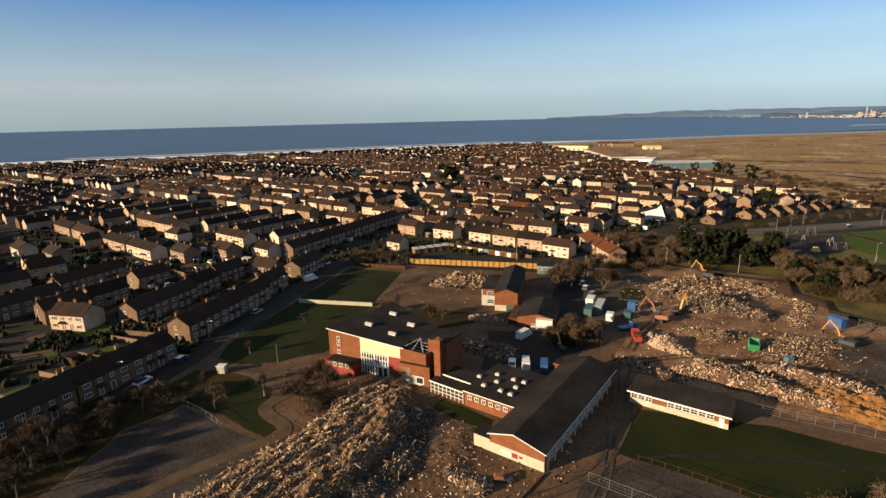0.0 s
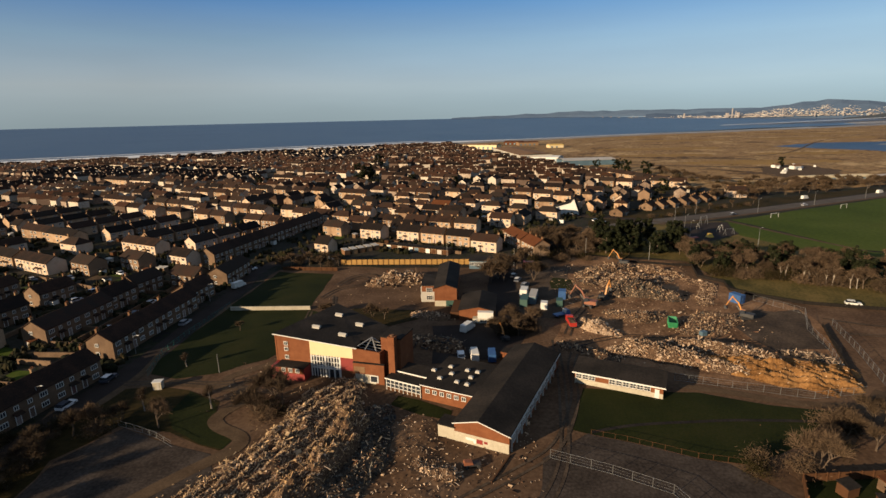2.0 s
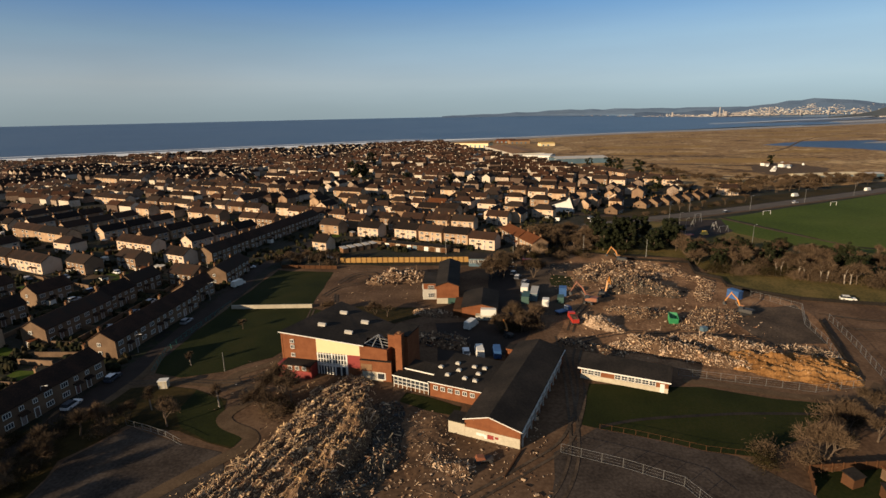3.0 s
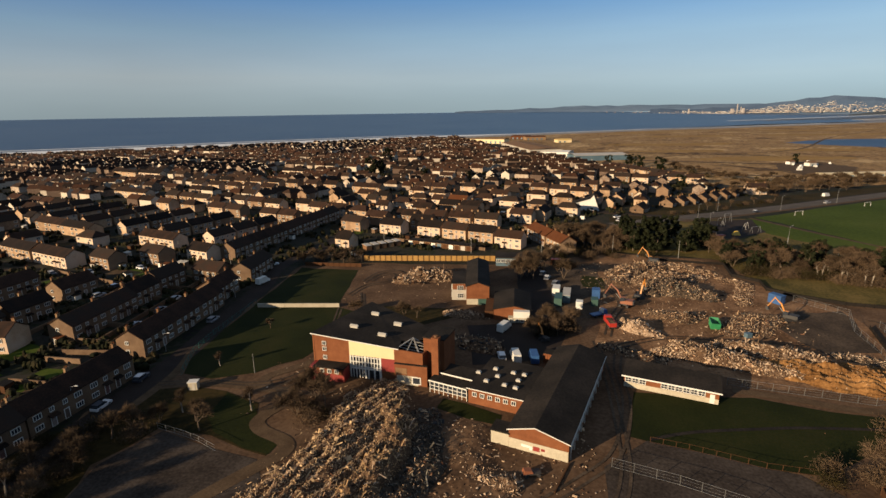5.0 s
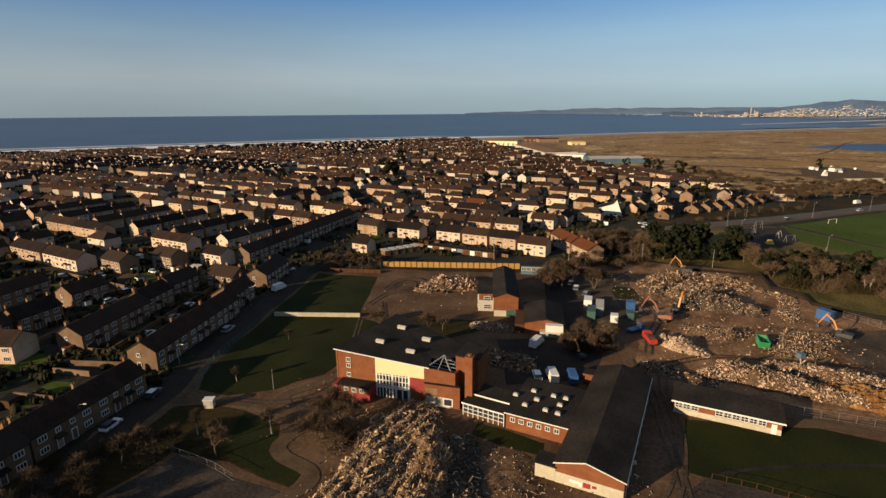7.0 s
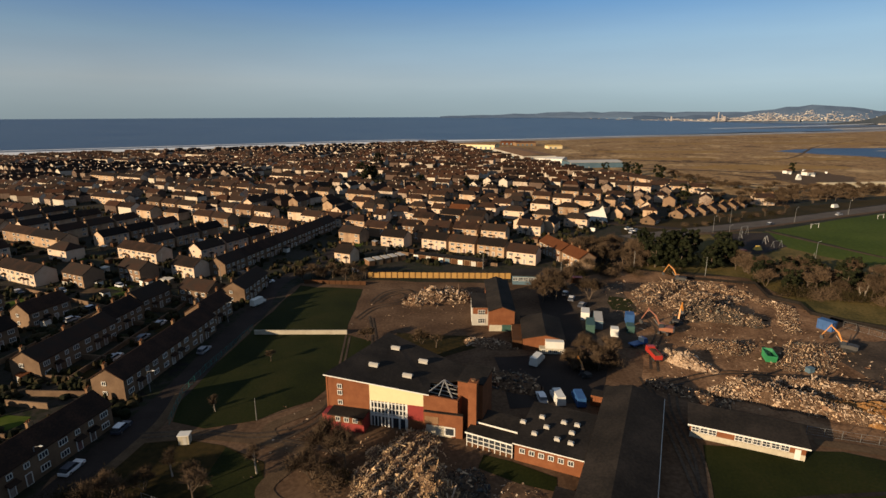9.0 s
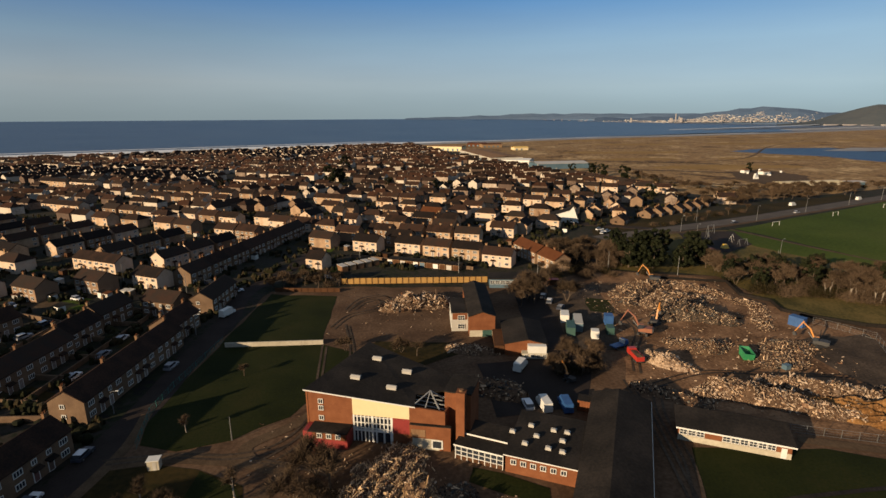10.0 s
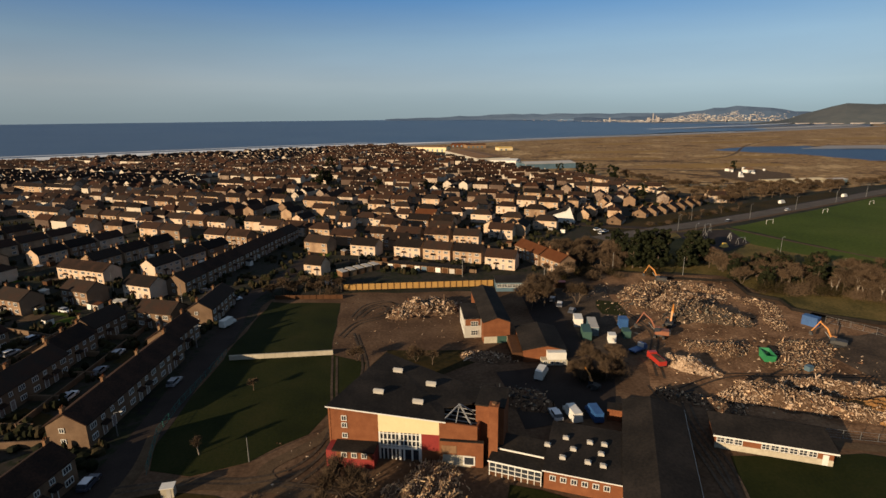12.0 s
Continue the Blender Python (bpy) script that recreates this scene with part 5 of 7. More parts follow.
def mound_height(line, x, y, seed, furrow=None):
    """Height of a heap at (x, y); furrow: direction, spacing and depth of ruts along it."""
    best = 0.0
    for (xa, ya, wa, ha), (xb, yb, wb, hb) in zip(line, line[1:]):
        dx, dy = xb - xa, yb - ya
        t = min(1, max(0, ((x - xa) * dx + (y - ya) * dy) / (dx * dx + dy * dy + 1e-9)))
        d = math.hypot(x - xa - dx * t, y - ya - dy * t)
        w, h = wa + (wb - wa) * t, ha + (hb - ha) * t
        w *= 1 + 0.35 * noise.noise((x / 4 + seed, y / 4, 0))
        if d < w:
            best = max(best, h * (1 - (d / w) ** 2) ** 0.75)
    if best > 0:
        best *= max(0.25, 0.85 + 0.55 * noise.noise((x / 3.1, y / 3.1, seed)) + 0.25 * noise.noise((x / 0.9, y / 0.9, seed)))
    if best > 0.3 and furrow:
        q = radians(furrow[0])
        across = -x * math.sin(q) + y * math.cos(q) + 0.9 * noise.noise((x / 7, y / 7, seed))
        best = max(0.1, best + furrow[2] * math.sin(across * 6.283 / furrow[1]) * min(1, best))
    return best

def rubble_heap(label, line, step, chunks, size, kinds, seed, base="rubble", pieces=0, grain=None, furrow=None):
    """A heap: an uneven mound with broken pieces all over it. kinds: shares of planks and of blocks, and their surfaces."""
    rnd = random.Random(seed)
    root = thing("rubble_heap", label, "rubble", spot(0, 0))
    x0, x1 = min(p[0] - p[2] * 1.4 for p in line), max(p[0] + p[2] * 1.4 for p in line)
    y0, y1 = min(p[1] - p[2] * 1.4 for p in line), max(p[1] + p[2] * 1.4 for p in line)
    nx, ny = int((x1 - x0) / step) + 1, int((y1 - y0) / step) + 1
    hs = {}
    for i in range(nx + 1):
        for j in range(ny + 1):
            hs[i, j] = mound_height(line, x0 + i * step, y0 + j * step, seed, furrow)
    s, ids = Shape(), {}
    def vid(i, j):
        if (i, j) not in ids:
            ids[i, j] = len(s.v)
            s.v.append((x0 + i * step, y0 + j * step, hs[i, j] - 0.02))
        return ids[i, j]
    for i in range(nx):
        for j in range(ny):
            if max(hs[i, j], hs[i + 1, j], hs[i, j + 1], hs[i + 1, j + 1]) > 0.04:
                s.f.append((vid(i, j), vid(i + 1, j), vid(i + 1, j + 1), vid(i, j + 1)))
                s.s.append(0)
    part("mound", s, base, root)
    plank, mats = kinds
    loose = Shape()
    made = 0
    for _ in range(chunks * 6):
        if made >= chunks:
            break
        x, y = rnd.uniform(x0, x1), rnd.uniform(y0, y1)
        h = mound_height(line, x, y, seed, furrow)
        if h < 0.05 and rnd.random() > 0.05:
            continue
        if h < 0.05 and not any(math.hypot(x - p[0], y - p[1]) < p[2] * 1.6 for p in line):
            continue
        made += 1
        turn = Euler((rnd.gauss(0, 0.65), rnd.gauss(0, 0.65), rnd.uniform(0, 6.3) if grain is None or rnd.random() < 0.4 else radians(grain) + rnd.gauss(0, 0.35))).to_matrix()
        k = rnd.lognormvariate(0, 0.5) * size
        if rnd.random() < plank:
            dims = (k * rnd.uniform(2.0, 4.5), k * 0.35, k * 0.16)
        else:
            dims = (k * rnd.uniform(0.7, 1.5), k * rnd.uniform(0.6, 1.1), k * rnd.uniform(0.25, 0.6))
        if made <= pieces:
            p = Shape()
            p.box(0, 0, -dims[2] * 0.3, *dims, turn)
            part("rubble_piece", p, rnd.choice(mats.split()), root, at=pose(x, y, h))
        else:
            loose.box(x, y, h - dims[2] * 0.3, *dims, turn, rnd.randrange(len(mats.split())))
    tagged(part("debris", loose, mats, root), kind="stuff")
    return root

rubble_heap("long heap of splintered timber and brick before the hall", [(-31, 107.5, 4.5, 1.2), (-33, 101, 7, 1.7), (-34, 93, 7.5, 2.0), (-34.5, 86, 7.5, 2.0), (-38, 78, 7.5, 1.9), (-43, 70, 7, 1.7), (-49, 61, 6, 1.4)], 0.45, 11500, 0.17, (0.78, "debris timber slab timber"), 1, pieces=160, grain=62, furrow=(68, 2.6, 0.38))
rubble_heap("steep crest of splintered timber and broken board", [(-31, 104, 3.0, 1.3), (-27.3, 97.5, 3.4, 2.8), (-26, 91, 3.6, 3.5), (-26.5, 84, 3.8, 3.6), (-29, 76, 3.8, 3.4), (-31.5, 69, 3.8, 3.0), (-35.5, 60, 3.6, 2.2)], 0.45, 4600, 0.17, (0.75, "slab timber debris timber"), 19, grain=65, furrow=(70, 2.4, 0.3))
# Dark scrap and base colours also carry the shadow of the steep crest.
rubble_heap("heap of twisted scrap and broken board, shadow painted dark", [(-21.5, 98, 3.0, 0.6), (-20.8, 91, 3.6, 0.9), (-20.6, 84, 4.2, 1.2), (-23.5, 76, 4.6, 1.3), (-26, 68, 4.2, 1.1)], 0.5, 2600, 0.2, (0.5, "scrap scrap debris scrap"), 2, base="wetground")
rubble_heap("small heap of pale broken board in the yard", [(-11, 81, 2.0, 0.8), (-8.4, 79, 1.8, 0.7), (-5.8, 78.6, 2.2, 1.3)], 0.4, 420, 0.2, (0.5, "slab slab debris"), 3)
rubble_heap("scattered brick and soil beside the block", [(-13, 92, 5, 0.5), (-12, 84, 5, 0.6), (-9, 74, 5, 0.4)], 0.6, 520, 0.16, (0.4, "debris slab"), 4, base="earth")
rubble_heap("heap of broken concrete slabs in the back yard", [(-37, 183, 4, 2.3), (-31, 187, 6.5, 3.7), (-24, 188, 5.5, 3.1)], 0.6, 1500, 0.33, (0.4, "slab slab debris"), 5)
rubble_heap("pale heap of crushed concrete beside the compound", [(30.6, 145.5, 2.6, 1.9), (32.5, 142.5, 3.2, 3.0), (35, 140, 2.6, 1.7), (37.5, 138.5, 1.8, 0.7)], 0.45, 1350, 0.20, (0.15, "slab slab slab debris"), 6, base="slab")
rubble_heap("long bank of broken concrete slabs", [(35.5, 127.5, 3.2, 1.2), (41, 128.5, 4.6, 3.0), (47.5, 124.6, 4.4, 2.9), (54, 121, 3.4, 2.2), (60.5, 117.2, 2.4, 1.3)], 0.5, 3600, 0.21, (0.3, "slab slab debris"), 7)
rubble_heap("second bank of broken concrete slabs", [(50, 132.2, 2.2, 1.3), (57, 130.3, 3.2, 2.3), (64, 127.2, 3.2, 2.4), (71, 125, 2.4, 1.4)], 0.5, 2250, 0.23, (0.3, "slab slab slab debris"), 8)
rubble_heap("terraced bank of ochre spoil with digger furrows", [(57, 122.5, 3.5, 1.0), (63, 119, 5.5, 1.9), (70, 116.5, 7, 2.4), (77, 115, 7.5, 2.3), (81.5, 117, 5, 1.3)], 0.4, 700, 0.13, (0.6, "debris slab"), 9, base="clay", furrow=(-24, 1.7, 0.24))
rubble_heap("grey broken slabs strewn at the end of the bank", [(77, 127.6, 2.2, 0.5), (82.5, 125.5, 2.4, 0.7), (84.5, 121, 1.8, 0.5)], 0.5, 420, 0.22, (0.6, "slab slab scrap"), 20, base="wetground")
rubble_heap("high heap of twisted beams and concrete", [(46, 173, 4.5, 2.6), (51, 176, 6.5, 4.4), (57, 173, 5.5, 3.4), (63, 168.5, 4, 1.9)], 0.6, 3450, 0.21, (0.7, "scrap debris slab scrap"), 10, base="wetground")
rubble_heap("pale ridge of broken plaster and concrete", [(46, 183, 4, 2.0), (52, 187, 5.5, 3.2), (59, 186, 5, 2.6), (66, 188, 3.5, 1.4)], 0.6, 2850, 0.20, (0.35, "slab slab debris"), 21)
rubble_heap("broad heap of mixed brick and timber", [(38, 184, 4.5, 1.6), (42, 192, 6, 2.4), (49, 199, 6, 2.6), (57, 202, 5, 2.0)], 0.7, 3000, 0.20, (0.7, "debris scrap slab debris"), 11)
rubble_heap("reddish heap of broken brick", [(62, 203, 4, 1.3), (68, 198, 4.5, 1.7), (73, 193, 3, 0.9)], 0.7, 1350, 0.19, (0.4, "debris slab debris"), 12)
rubble_heap("low heap of bricks and splintered timber", [(40.5, 155, 3, 0.8), (44, 151, 4, 1.6), (48.5, 150.5, 4.2, 1.9), (53, 153, 3, 1.0)], 0.5, 1800, 0.16, (0.7, "debris scrap debris slab"), 13)
rubble_heap("low spread of bricks and splintered timber", [(57, 141, 3, 0.7), (62, 145, 4.5, 1.3), (67, 150, 4.5, 1.3), (74, 151, 3, 0.9), (64, 139.5, 2.5, 0.6)], 0.5, 2850, 0.17, (0.85, "debris debris scrap slab"), 14)
rubble_heap("spread of red brick rubble by the hoarding", [(75, 187, 2.6, 0.7), (80, 181, 3, 0.9), (76, 173, 3, 0.7), (71, 163, 2.6, 0.5)], 0.6, 1500, 0.16, (0.5, "debris slab debris"), 15)
rubble_heap("dark bank of rubble behind the hall", [(-16, 133, 4, 1.2), (-10, 131, 4.5, 1.6), (-7, 128, 3, 1.0)], 0.6, 420, 0.29, (0.4, "scrap debris"), 16)
rubble_heap("spread of broken wall by the blocks", [(-19, 153, 3, 0.6), (-12, 151, 3.5, 0.9), (-9, 150, 2, 0.5)], 0.6, 360, 0.24, (0.4, "debris slab"), 17)
rubble_heap("kerb of loose rubble and soil along the lane", [(22, 131, 2.5, 0.7), (28, 127, 3, 0.9), (33, 123, 2, 0.6)], 0.6, 360, 0.24, (0.4, "debris scrap"), 18)

def loose_bits():
    s, rnd = Shape(), random.Random(9)
    for x0, x1, y0, y1, n in ((-20, 10, 66, 96, 520), (26, 80, 134, 208, 1500), (-56, -16, 160, 200, 150), (-60, -44, 96, 122, 90), (24, 68, 84, 104, 3)):
        for _ in range(n):
            x, y = rnd.uniform(x0, x1), rnd.uniform(y0, y1)
            k = rnd.lognormvariate(-1.75, 0.5)
            s.box(x, y, 0.08, k * rnd.uniform(0.6, 2.5), k * 0.7, k * 0.3, Euler((rnd.gauss(0, 0.2), rnd.gauss(0, 0.2), rnd.uniform(0, 6))).to_matrix(), rnd.randrange(2))
    single("loose_rubble", s, "debris slab", "loose bricks and splinters strewn over the ground", "rubble", kind="stuff")
loose_bits()

# ---- trees and scrub ----
def grow(limbs, twigs, p, d, length, width, level, rnd, spread):
    q = p + d * length
    limbs.bar(p, q, width, w2=width * 0.62, sides=5 if level < 2 else 3)
    if level >= 4:
        return
    for _ in range(rnd.choice((3, 3, 4)) if level < 3 else 3):
        nd = (d + Vector((rnd.gauss(0, spread), rnd.gauss(0, spread), rnd.gauss(0.12, spread * 0.6)))).normalized()
        start = p + d * length * rnd.uniform(0.55, 1.0)
        if level >= 2:
            for _ in range(9):
                td = (nd + Vector((rnd.gauss(0, 0.7), rnd.gauss(0, 0.7), rnd.gauss(0.1, 0.5)))).normalized()
                a = start + nd * rnd.uniform(0, length * 0.5)
                b = a + td * rnd.uniform(0.5, 1.2)
                side = td.cross(Vector((rnd.uniform(-1, 1), rnd.uniform(-1, 1), rnd.uniform(-1, 1)))).normalized() * 0.024
                twigs.face([a - side, a + side, b + side * 0.5, b - side * 0.5])
        grow(limbs, twigs, start, nd, length * rnd.uniform(0.6, 0.8), width * 0.55, level + 1, rnd, spread)

TREES = {}
def tree(kind, x, y, size=1.0, turn=0.0, label=""):
    key = kind
    size *= 1.25
    if key in TREES:
        ob = copy_thing(TREES[key], spot(x, y, turn))
        ob.scale = (size, size, size)
    else:
        rnd = random.Random(sum(ord(c) for c in kind))
        name = {"b": "bare_tree", "e": "evergreen_tree", "s": "shrub"}[kind[0]]
        lab = {"b": "leafless winter tree with fine brown twigs", "e": "dark evergreen tree with an uneven crown", "s": "low tangled brown shrub"}[kind[0]]
        ob = thing(name, lab, "tree" if kind[0] != "s" else "shrub", spot(x, y, turn), "trees and scrub")
        limbs, crown = Shape(), Shape()
        if kind[0] == "b":
            n = 3 if kind.endswith("2") else 1
            for k in range(n):
                d = Vector((rnd.gauss(0, 0.12 * n), rnd.gauss(0, 0.12 * n), 1)).normalized()
                grow(limbs, crown, Vector((0.15 * k, 0.1 * k, -0.1)), d, 2.1, 0.26 / n ** 0.5, 0, rnd, 0.42)
            part("trunk", limbs, "birch" if kind.endswith("3") else "bark", ob)
            part("crown", crown, "twig", ob)
        elif kind[0] == "e":
            limbs.bar((0, 0, -0.1), (0, 0, 4.5), 0.3, w2=0.12, sides=6)
            for k in range(9):
                z = 1.4 + k * 0.5
                t = rnd.uniform(0, 6.3)
                limbs.bar((0, 0, z), (math.cos(t) * 1.6, math.sin(t) * 1.6, z + 0.7), 0.1, w2=0.03, sides=3)
            part("trunk", limbs, "bark", ob)
            blobs = [(Vector((rnd.gauss(0, 1.0), rnd.gauss(0, 1.0), rnd.uniform(0.9, 6.4))), rnd.uniform(0.5, 1.0)) for _ in range(34)]
            for c, r in blobs:
                r *= 1.15 - 0.09 * c.z
                for _ in range(190):
                    v = Vector((rnd.gauss(0, 1), rnd.gauss(0, 1), rnd.gauss(0, 1))).normalized()
                    p = c + v * r * rnd.uniform(0.6, 1.1)
                    u = v.cross(Vector((rnd.uniform(-1, 1), rnd.uniform(-1, 1), rnd.uniform(-1, 1)))).normalized() * rnd.uniform(0.06, 0.14)
                    w = v.cross(u).normalized() * rnd.uniform(0.06, 0.13) + v * 0.05
                    crown.face([p - u - w, p + u - w * 0.6, p + u * 0.7 + w, p - u * 0.8 + w])
            part("crown", crown, "leaf", ob)
        else:
            for _ in range(26):
                d = Vector((rnd.gauss(0, 0.6), rnd.gauss(0, 0.6), 1)).normalized()
                limbs.bar((rnd.gauss(0, 0.5), rnd.gauss(0, 0.5), -0.1), Vector((0, 0, 0)) + d * rnd.uniform(1.0, 2.4), 0.05, w2=0.02, sides=3)
            part("stem", limbs, "bark", ob)
            for _ in range(900):
                d = Vector((rnd.gauss(0, 1.0), rnd.gauss(0, 1.0), abs(rnd.gauss(0.9, 0.55))))
                td = Vector((rnd.gauss(0, 1), rnd.gauss(0, 1), rnd.gauss(0.5, 0.8))).normalized()
                side = td.cross(Vector((rnd.uniform(-1, 1), rnd.uniform(-1, 1), 0.3))).normalized() * 0.035
                b = d + td * rnd.uniform(0.25, 0.6)
                crown.face([d - side, d + side, b + side * 0.5, b - side * 0.5])
            part("crown", crown, "twig" if kind.endswith("1") else "hedge", ob)
        TREES[key] = ob
        ob.scale = (size, size, size)
    return tagged(ob, label) if label else ob

for k, (x, y, size) in enumerate(((-79.5, 68.5, 0.8), (-83.5, 66, 1.0), (-88.5, 66.5, 0.95), (-79, 60, 0.9), (-84.5, 58.5, 1.0), (-90, 60, 0.9), (-91.5, 73, 0.9), (-89.5, 79, 0.8), (-80.5, 54, 0.9), (-71.5, 97, 0.75), (-74.5, 93.5, 0.6))):
    tree(("b1", "b3", "b2", "b4")[k % 4], x, y, size, k * 67)
for k in range(22):
    tree(("s1", "s2")[k % 2], -80.5 - (k * 37 % 11) * 1.15, 56 + k * 1.55, 0.5 + (k * 7 % 5) * 0.1, k * 51)

rnd = random.Random(77)
def any_bare():
    return rnd.choice(("b1", "b2", "b3", "b4"))
for x, y, k in ((-57.4, 98.2, 0.8), (-45.4, 103.5, 1.15), (-42.5, 100, 1.1), (-47.5, 97, 0.9), (-64.7, 91, 0.8), (-67, 94, 0.7), (-80.3, 87.7, 0.9), (-81, 78.8, 0.9), (-84.5, 83, 0.8), (-87, 72, 0.9), (-73.4, 117, 0.55), (-79, 92, 0.7), (-82, 73, 0.75),
                (57, 82.8, 1.1), (61, 85.5, 0.9), (73.5, 94.1, 1.1), (67, 92, 0.9), (78, 97, 0.8), (70, 88, 0.8), (8.9, 187, 1.3), (6, 141, 0.7), (10.5, 140, 0.8), (14.3, 141.5, 0.7), (-33, 151, 0.7), (-29, 149, 0.6), (-48, 153, 0.6), (-70, 140, 0.5),
                (18.4, 218, 0.8), (26, 217.5, 0.9)):
    tree(any_bare(), x, y, k, rnd.uniform(0, 360))
for x, y in ((-45, 99), (-42, 97), (-48, 100), (-44, 95.5), (-85, 90), (-82, 95), (-76, 89), (6, 138), (9, 138.5), (12.5, 139), (15, 140.5), (66, 95), (69, 94), (63, 88), (72, 97), (46, 81), (48, 84), (54, 82)):
    tree(rnd.choice(("s1", "s2")), x, y, rnd.uniform(0.7, 1.2), rnd.uniform(0, 360))
for k in range(16):
    tree(("b2", "b4", "b1", "s1")[k % 4], 4.5 + (k * 5 % 13), 137.5 + (k * 7 % 9), 0.7 + 0.1 * (k % 4), k * 77)
for k in range(12):
    tree(("b4", "b2", "b1")[k % 3], 4 + (k * 5 % 17), 184 + (k * 7 % 22), 0.9 + 0.12 * (k % 4), k * 59)
for k in range(12):
    tree(("b3", "b3", "b1")[k % 3], 108 + 1.9 * k, 189 - 1.2 * k + (k % 3), 0.85 + 0.08 * (k % 4), k * 91, "slender pale-barked birch at the edge of the belt")
for k in range(14):
    tree(("b2", "b4", "b1", "s1")[k % 4], -82 + 1.8 * k, 206 + (k * 5 % 9), 0.7 + 0.1 * (k % 4), k * 83)
# belt behind the site
for k in range(110):
    t = k / 109
    x = 84 + 76 * t + rnd.uniform(-5, 5)
    y = 214 - 24 * t + rnd.uniform(-14, 16) * (1 - 0.3 * t)
    if y < 178:
        y = 178 + rnd.uniform(0, 6)
    tree(rnd.choice(("b1", "b2", "b3", "b4", "b2", "e1", "e2")), x, y, rnd.uniform(0.7, 1.15), rnd.uniform(0, 360))
for k in range(36):
    tree(rnd.choice(("s1", "s2", "s1")), 88 + k * 1.8 + rnd.uniform(-2, 2), 200 - k * 0.7 + rnd.uniform(-8, 4), rnd.uniform(0.8, 1.5), rnd.uniform(0, 360))
# thick brown and evergreen group by the houses
for k in range(46):
    tree(rnd.choice(("b1", "b2", "b4", "b4")), rnd.uniform(24, 56), rnd.uniform(226, 252), rnd.uniform(0.9, 1.4), rnd.uniform(0, 360))
for k in range(34):
    tree(rnd.choice(("e1", "e2", "e3")), rnd.uniform(54, 92), rnd.uniform(222, 254), rnd.uniform(0.9, 1.4), rnd.uniform(0, 360))
for k in range(12):
    tree(rnd.choice(("s1", "s2")), rnd.uniform(20, 60), rnd.uniform(212, 228), rnd.uniform(0.8, 1.4), rnd.uniform(0, 360))
# beside the main road
for k in range(90):
    t = k / 89
    tree(rnd.choice(("b1", "b2", "b4", "s1", "b1")), 160 + 150 * t + rnd.uniform(-6, 6), 372 + 58 * t + rnd.uniform(-10, 30), rnd.uniform(0.8, 1.2), rnd.uniform(0, 360))
for k in range(14):
    tree(rnd.choice(("s1", "s2", "b1")), 100 + 6 * k, 306 + 3.2 * k + rnd.uniform(-3, 3), rnd.uniform(0.6, 0.9), rnd.uniform(0, 360))
for x, y, k in ((153, 557, 1.6), (164, 526, 1.7), (148, 575, 1.5), (144, 417, 1.2), (323, 586, 1.2), (-115, 513, 2.0), (-125, 661, 2.0), (-108, 520, 1.7), (-60, 470, 1.2), (-20, 470, 1.0), (130, 590, 1.3), (-200, 470, 1.2)):
    tree(rnd.choice(("e1", "e2", "e3")), x, y, k, rnd.uniform(0, 360))

MARSH_EDGE = [(186, 560), (190, 490), (216, 450), (240, 434), (324, 446), (430, 470)]
for k in range(110):
    t = k / 109 * (len(MARSH_EDGE) - 1.001)
    (xa, ya), (xb, yb), f = MARSH_EDGE[int(t)], MARSH_EDGE[int(t) + 1], t % 1
    tree(rnd.choice(("b1", "b2", "b4", "s1", "b2", "s2")), xa + (xb - xa) * f + rnd.uniform(-9, 7), ya + (yb - ya) * f + rnd.uniform(-14, 5), rnd.uniform(0.7, 1.25), rnd.uniform(0, 360))

def garden_growth():
    """Hedges and bushes between the houses, small ragged clumps."""
    s, rnd = Shape(), random.Random(4)
    for _ in range(3400):
        y = rnd.uniform(90, 560)
        x = rnd.uniform(-1.2 * y - 20, min(edge_x(max(y, 250)), 190))
        if (x > -92 and y < 212) or (x > -64 and y < 226) or y < 70 or not clear(x, y, -1.0):
            continue
        w = rnd.uniform(0.5, 1.6)
        for _ in range(rnd.choice((3, 4, 6))):
            c = Vector((x + rnd.gauss(0, w), y + rnd.gauss(0, w), 0))
            r, h = rnd.uniform(0.4, 1.0) * w, rnd.uniform(0.6, 2.2)
            n, k = 6, len(s.v)
            for z, f in ((0, 0.9), (h * 0.55, 1.05), (h * 0.9, 0.6)):
                s.v += [(c.x + math.cos(i * 1.047) * r * f * rnd.uniform(0.7, 1.3), c.y + math.sin(i * 1.047) * r * f * rnd.uniform(0.7, 1.3), z) for i in range(n)]
            s.v.append((c.x, c.y, h))
            for lv in range(2):
                for i in range(n):
                    s.f.append((k + lv * n + i, k + lv * n + (i + 1) % n, k + lv * n + n + (i + 1) % n, k + lv * n + n + i))
            for i in range(n):
                s.f.append((k + 2 * n + i, k + 2 * n + (i + 1) % n, k + 3 * n))
            s.s += [0] * (3 * n)
    single("garden_bushes", s, "bush", "dark hedges and bushes in the gardens", "bushes", kind="stuff")
garden_growth()
# ---- vehicles and machines ----
def ring_wheel(s, x, y, r, w, n=12):
    ring = [(math.cos(2 * math.pi * i / n) * r, math.sin(2 * math.pi * i / n) * r) for i in range(n)]
    s.solid([(x + a, y + w / 2, r + b) for a, b in ring], [(x + a, y - w / 2, r + b) for a, b in ring])

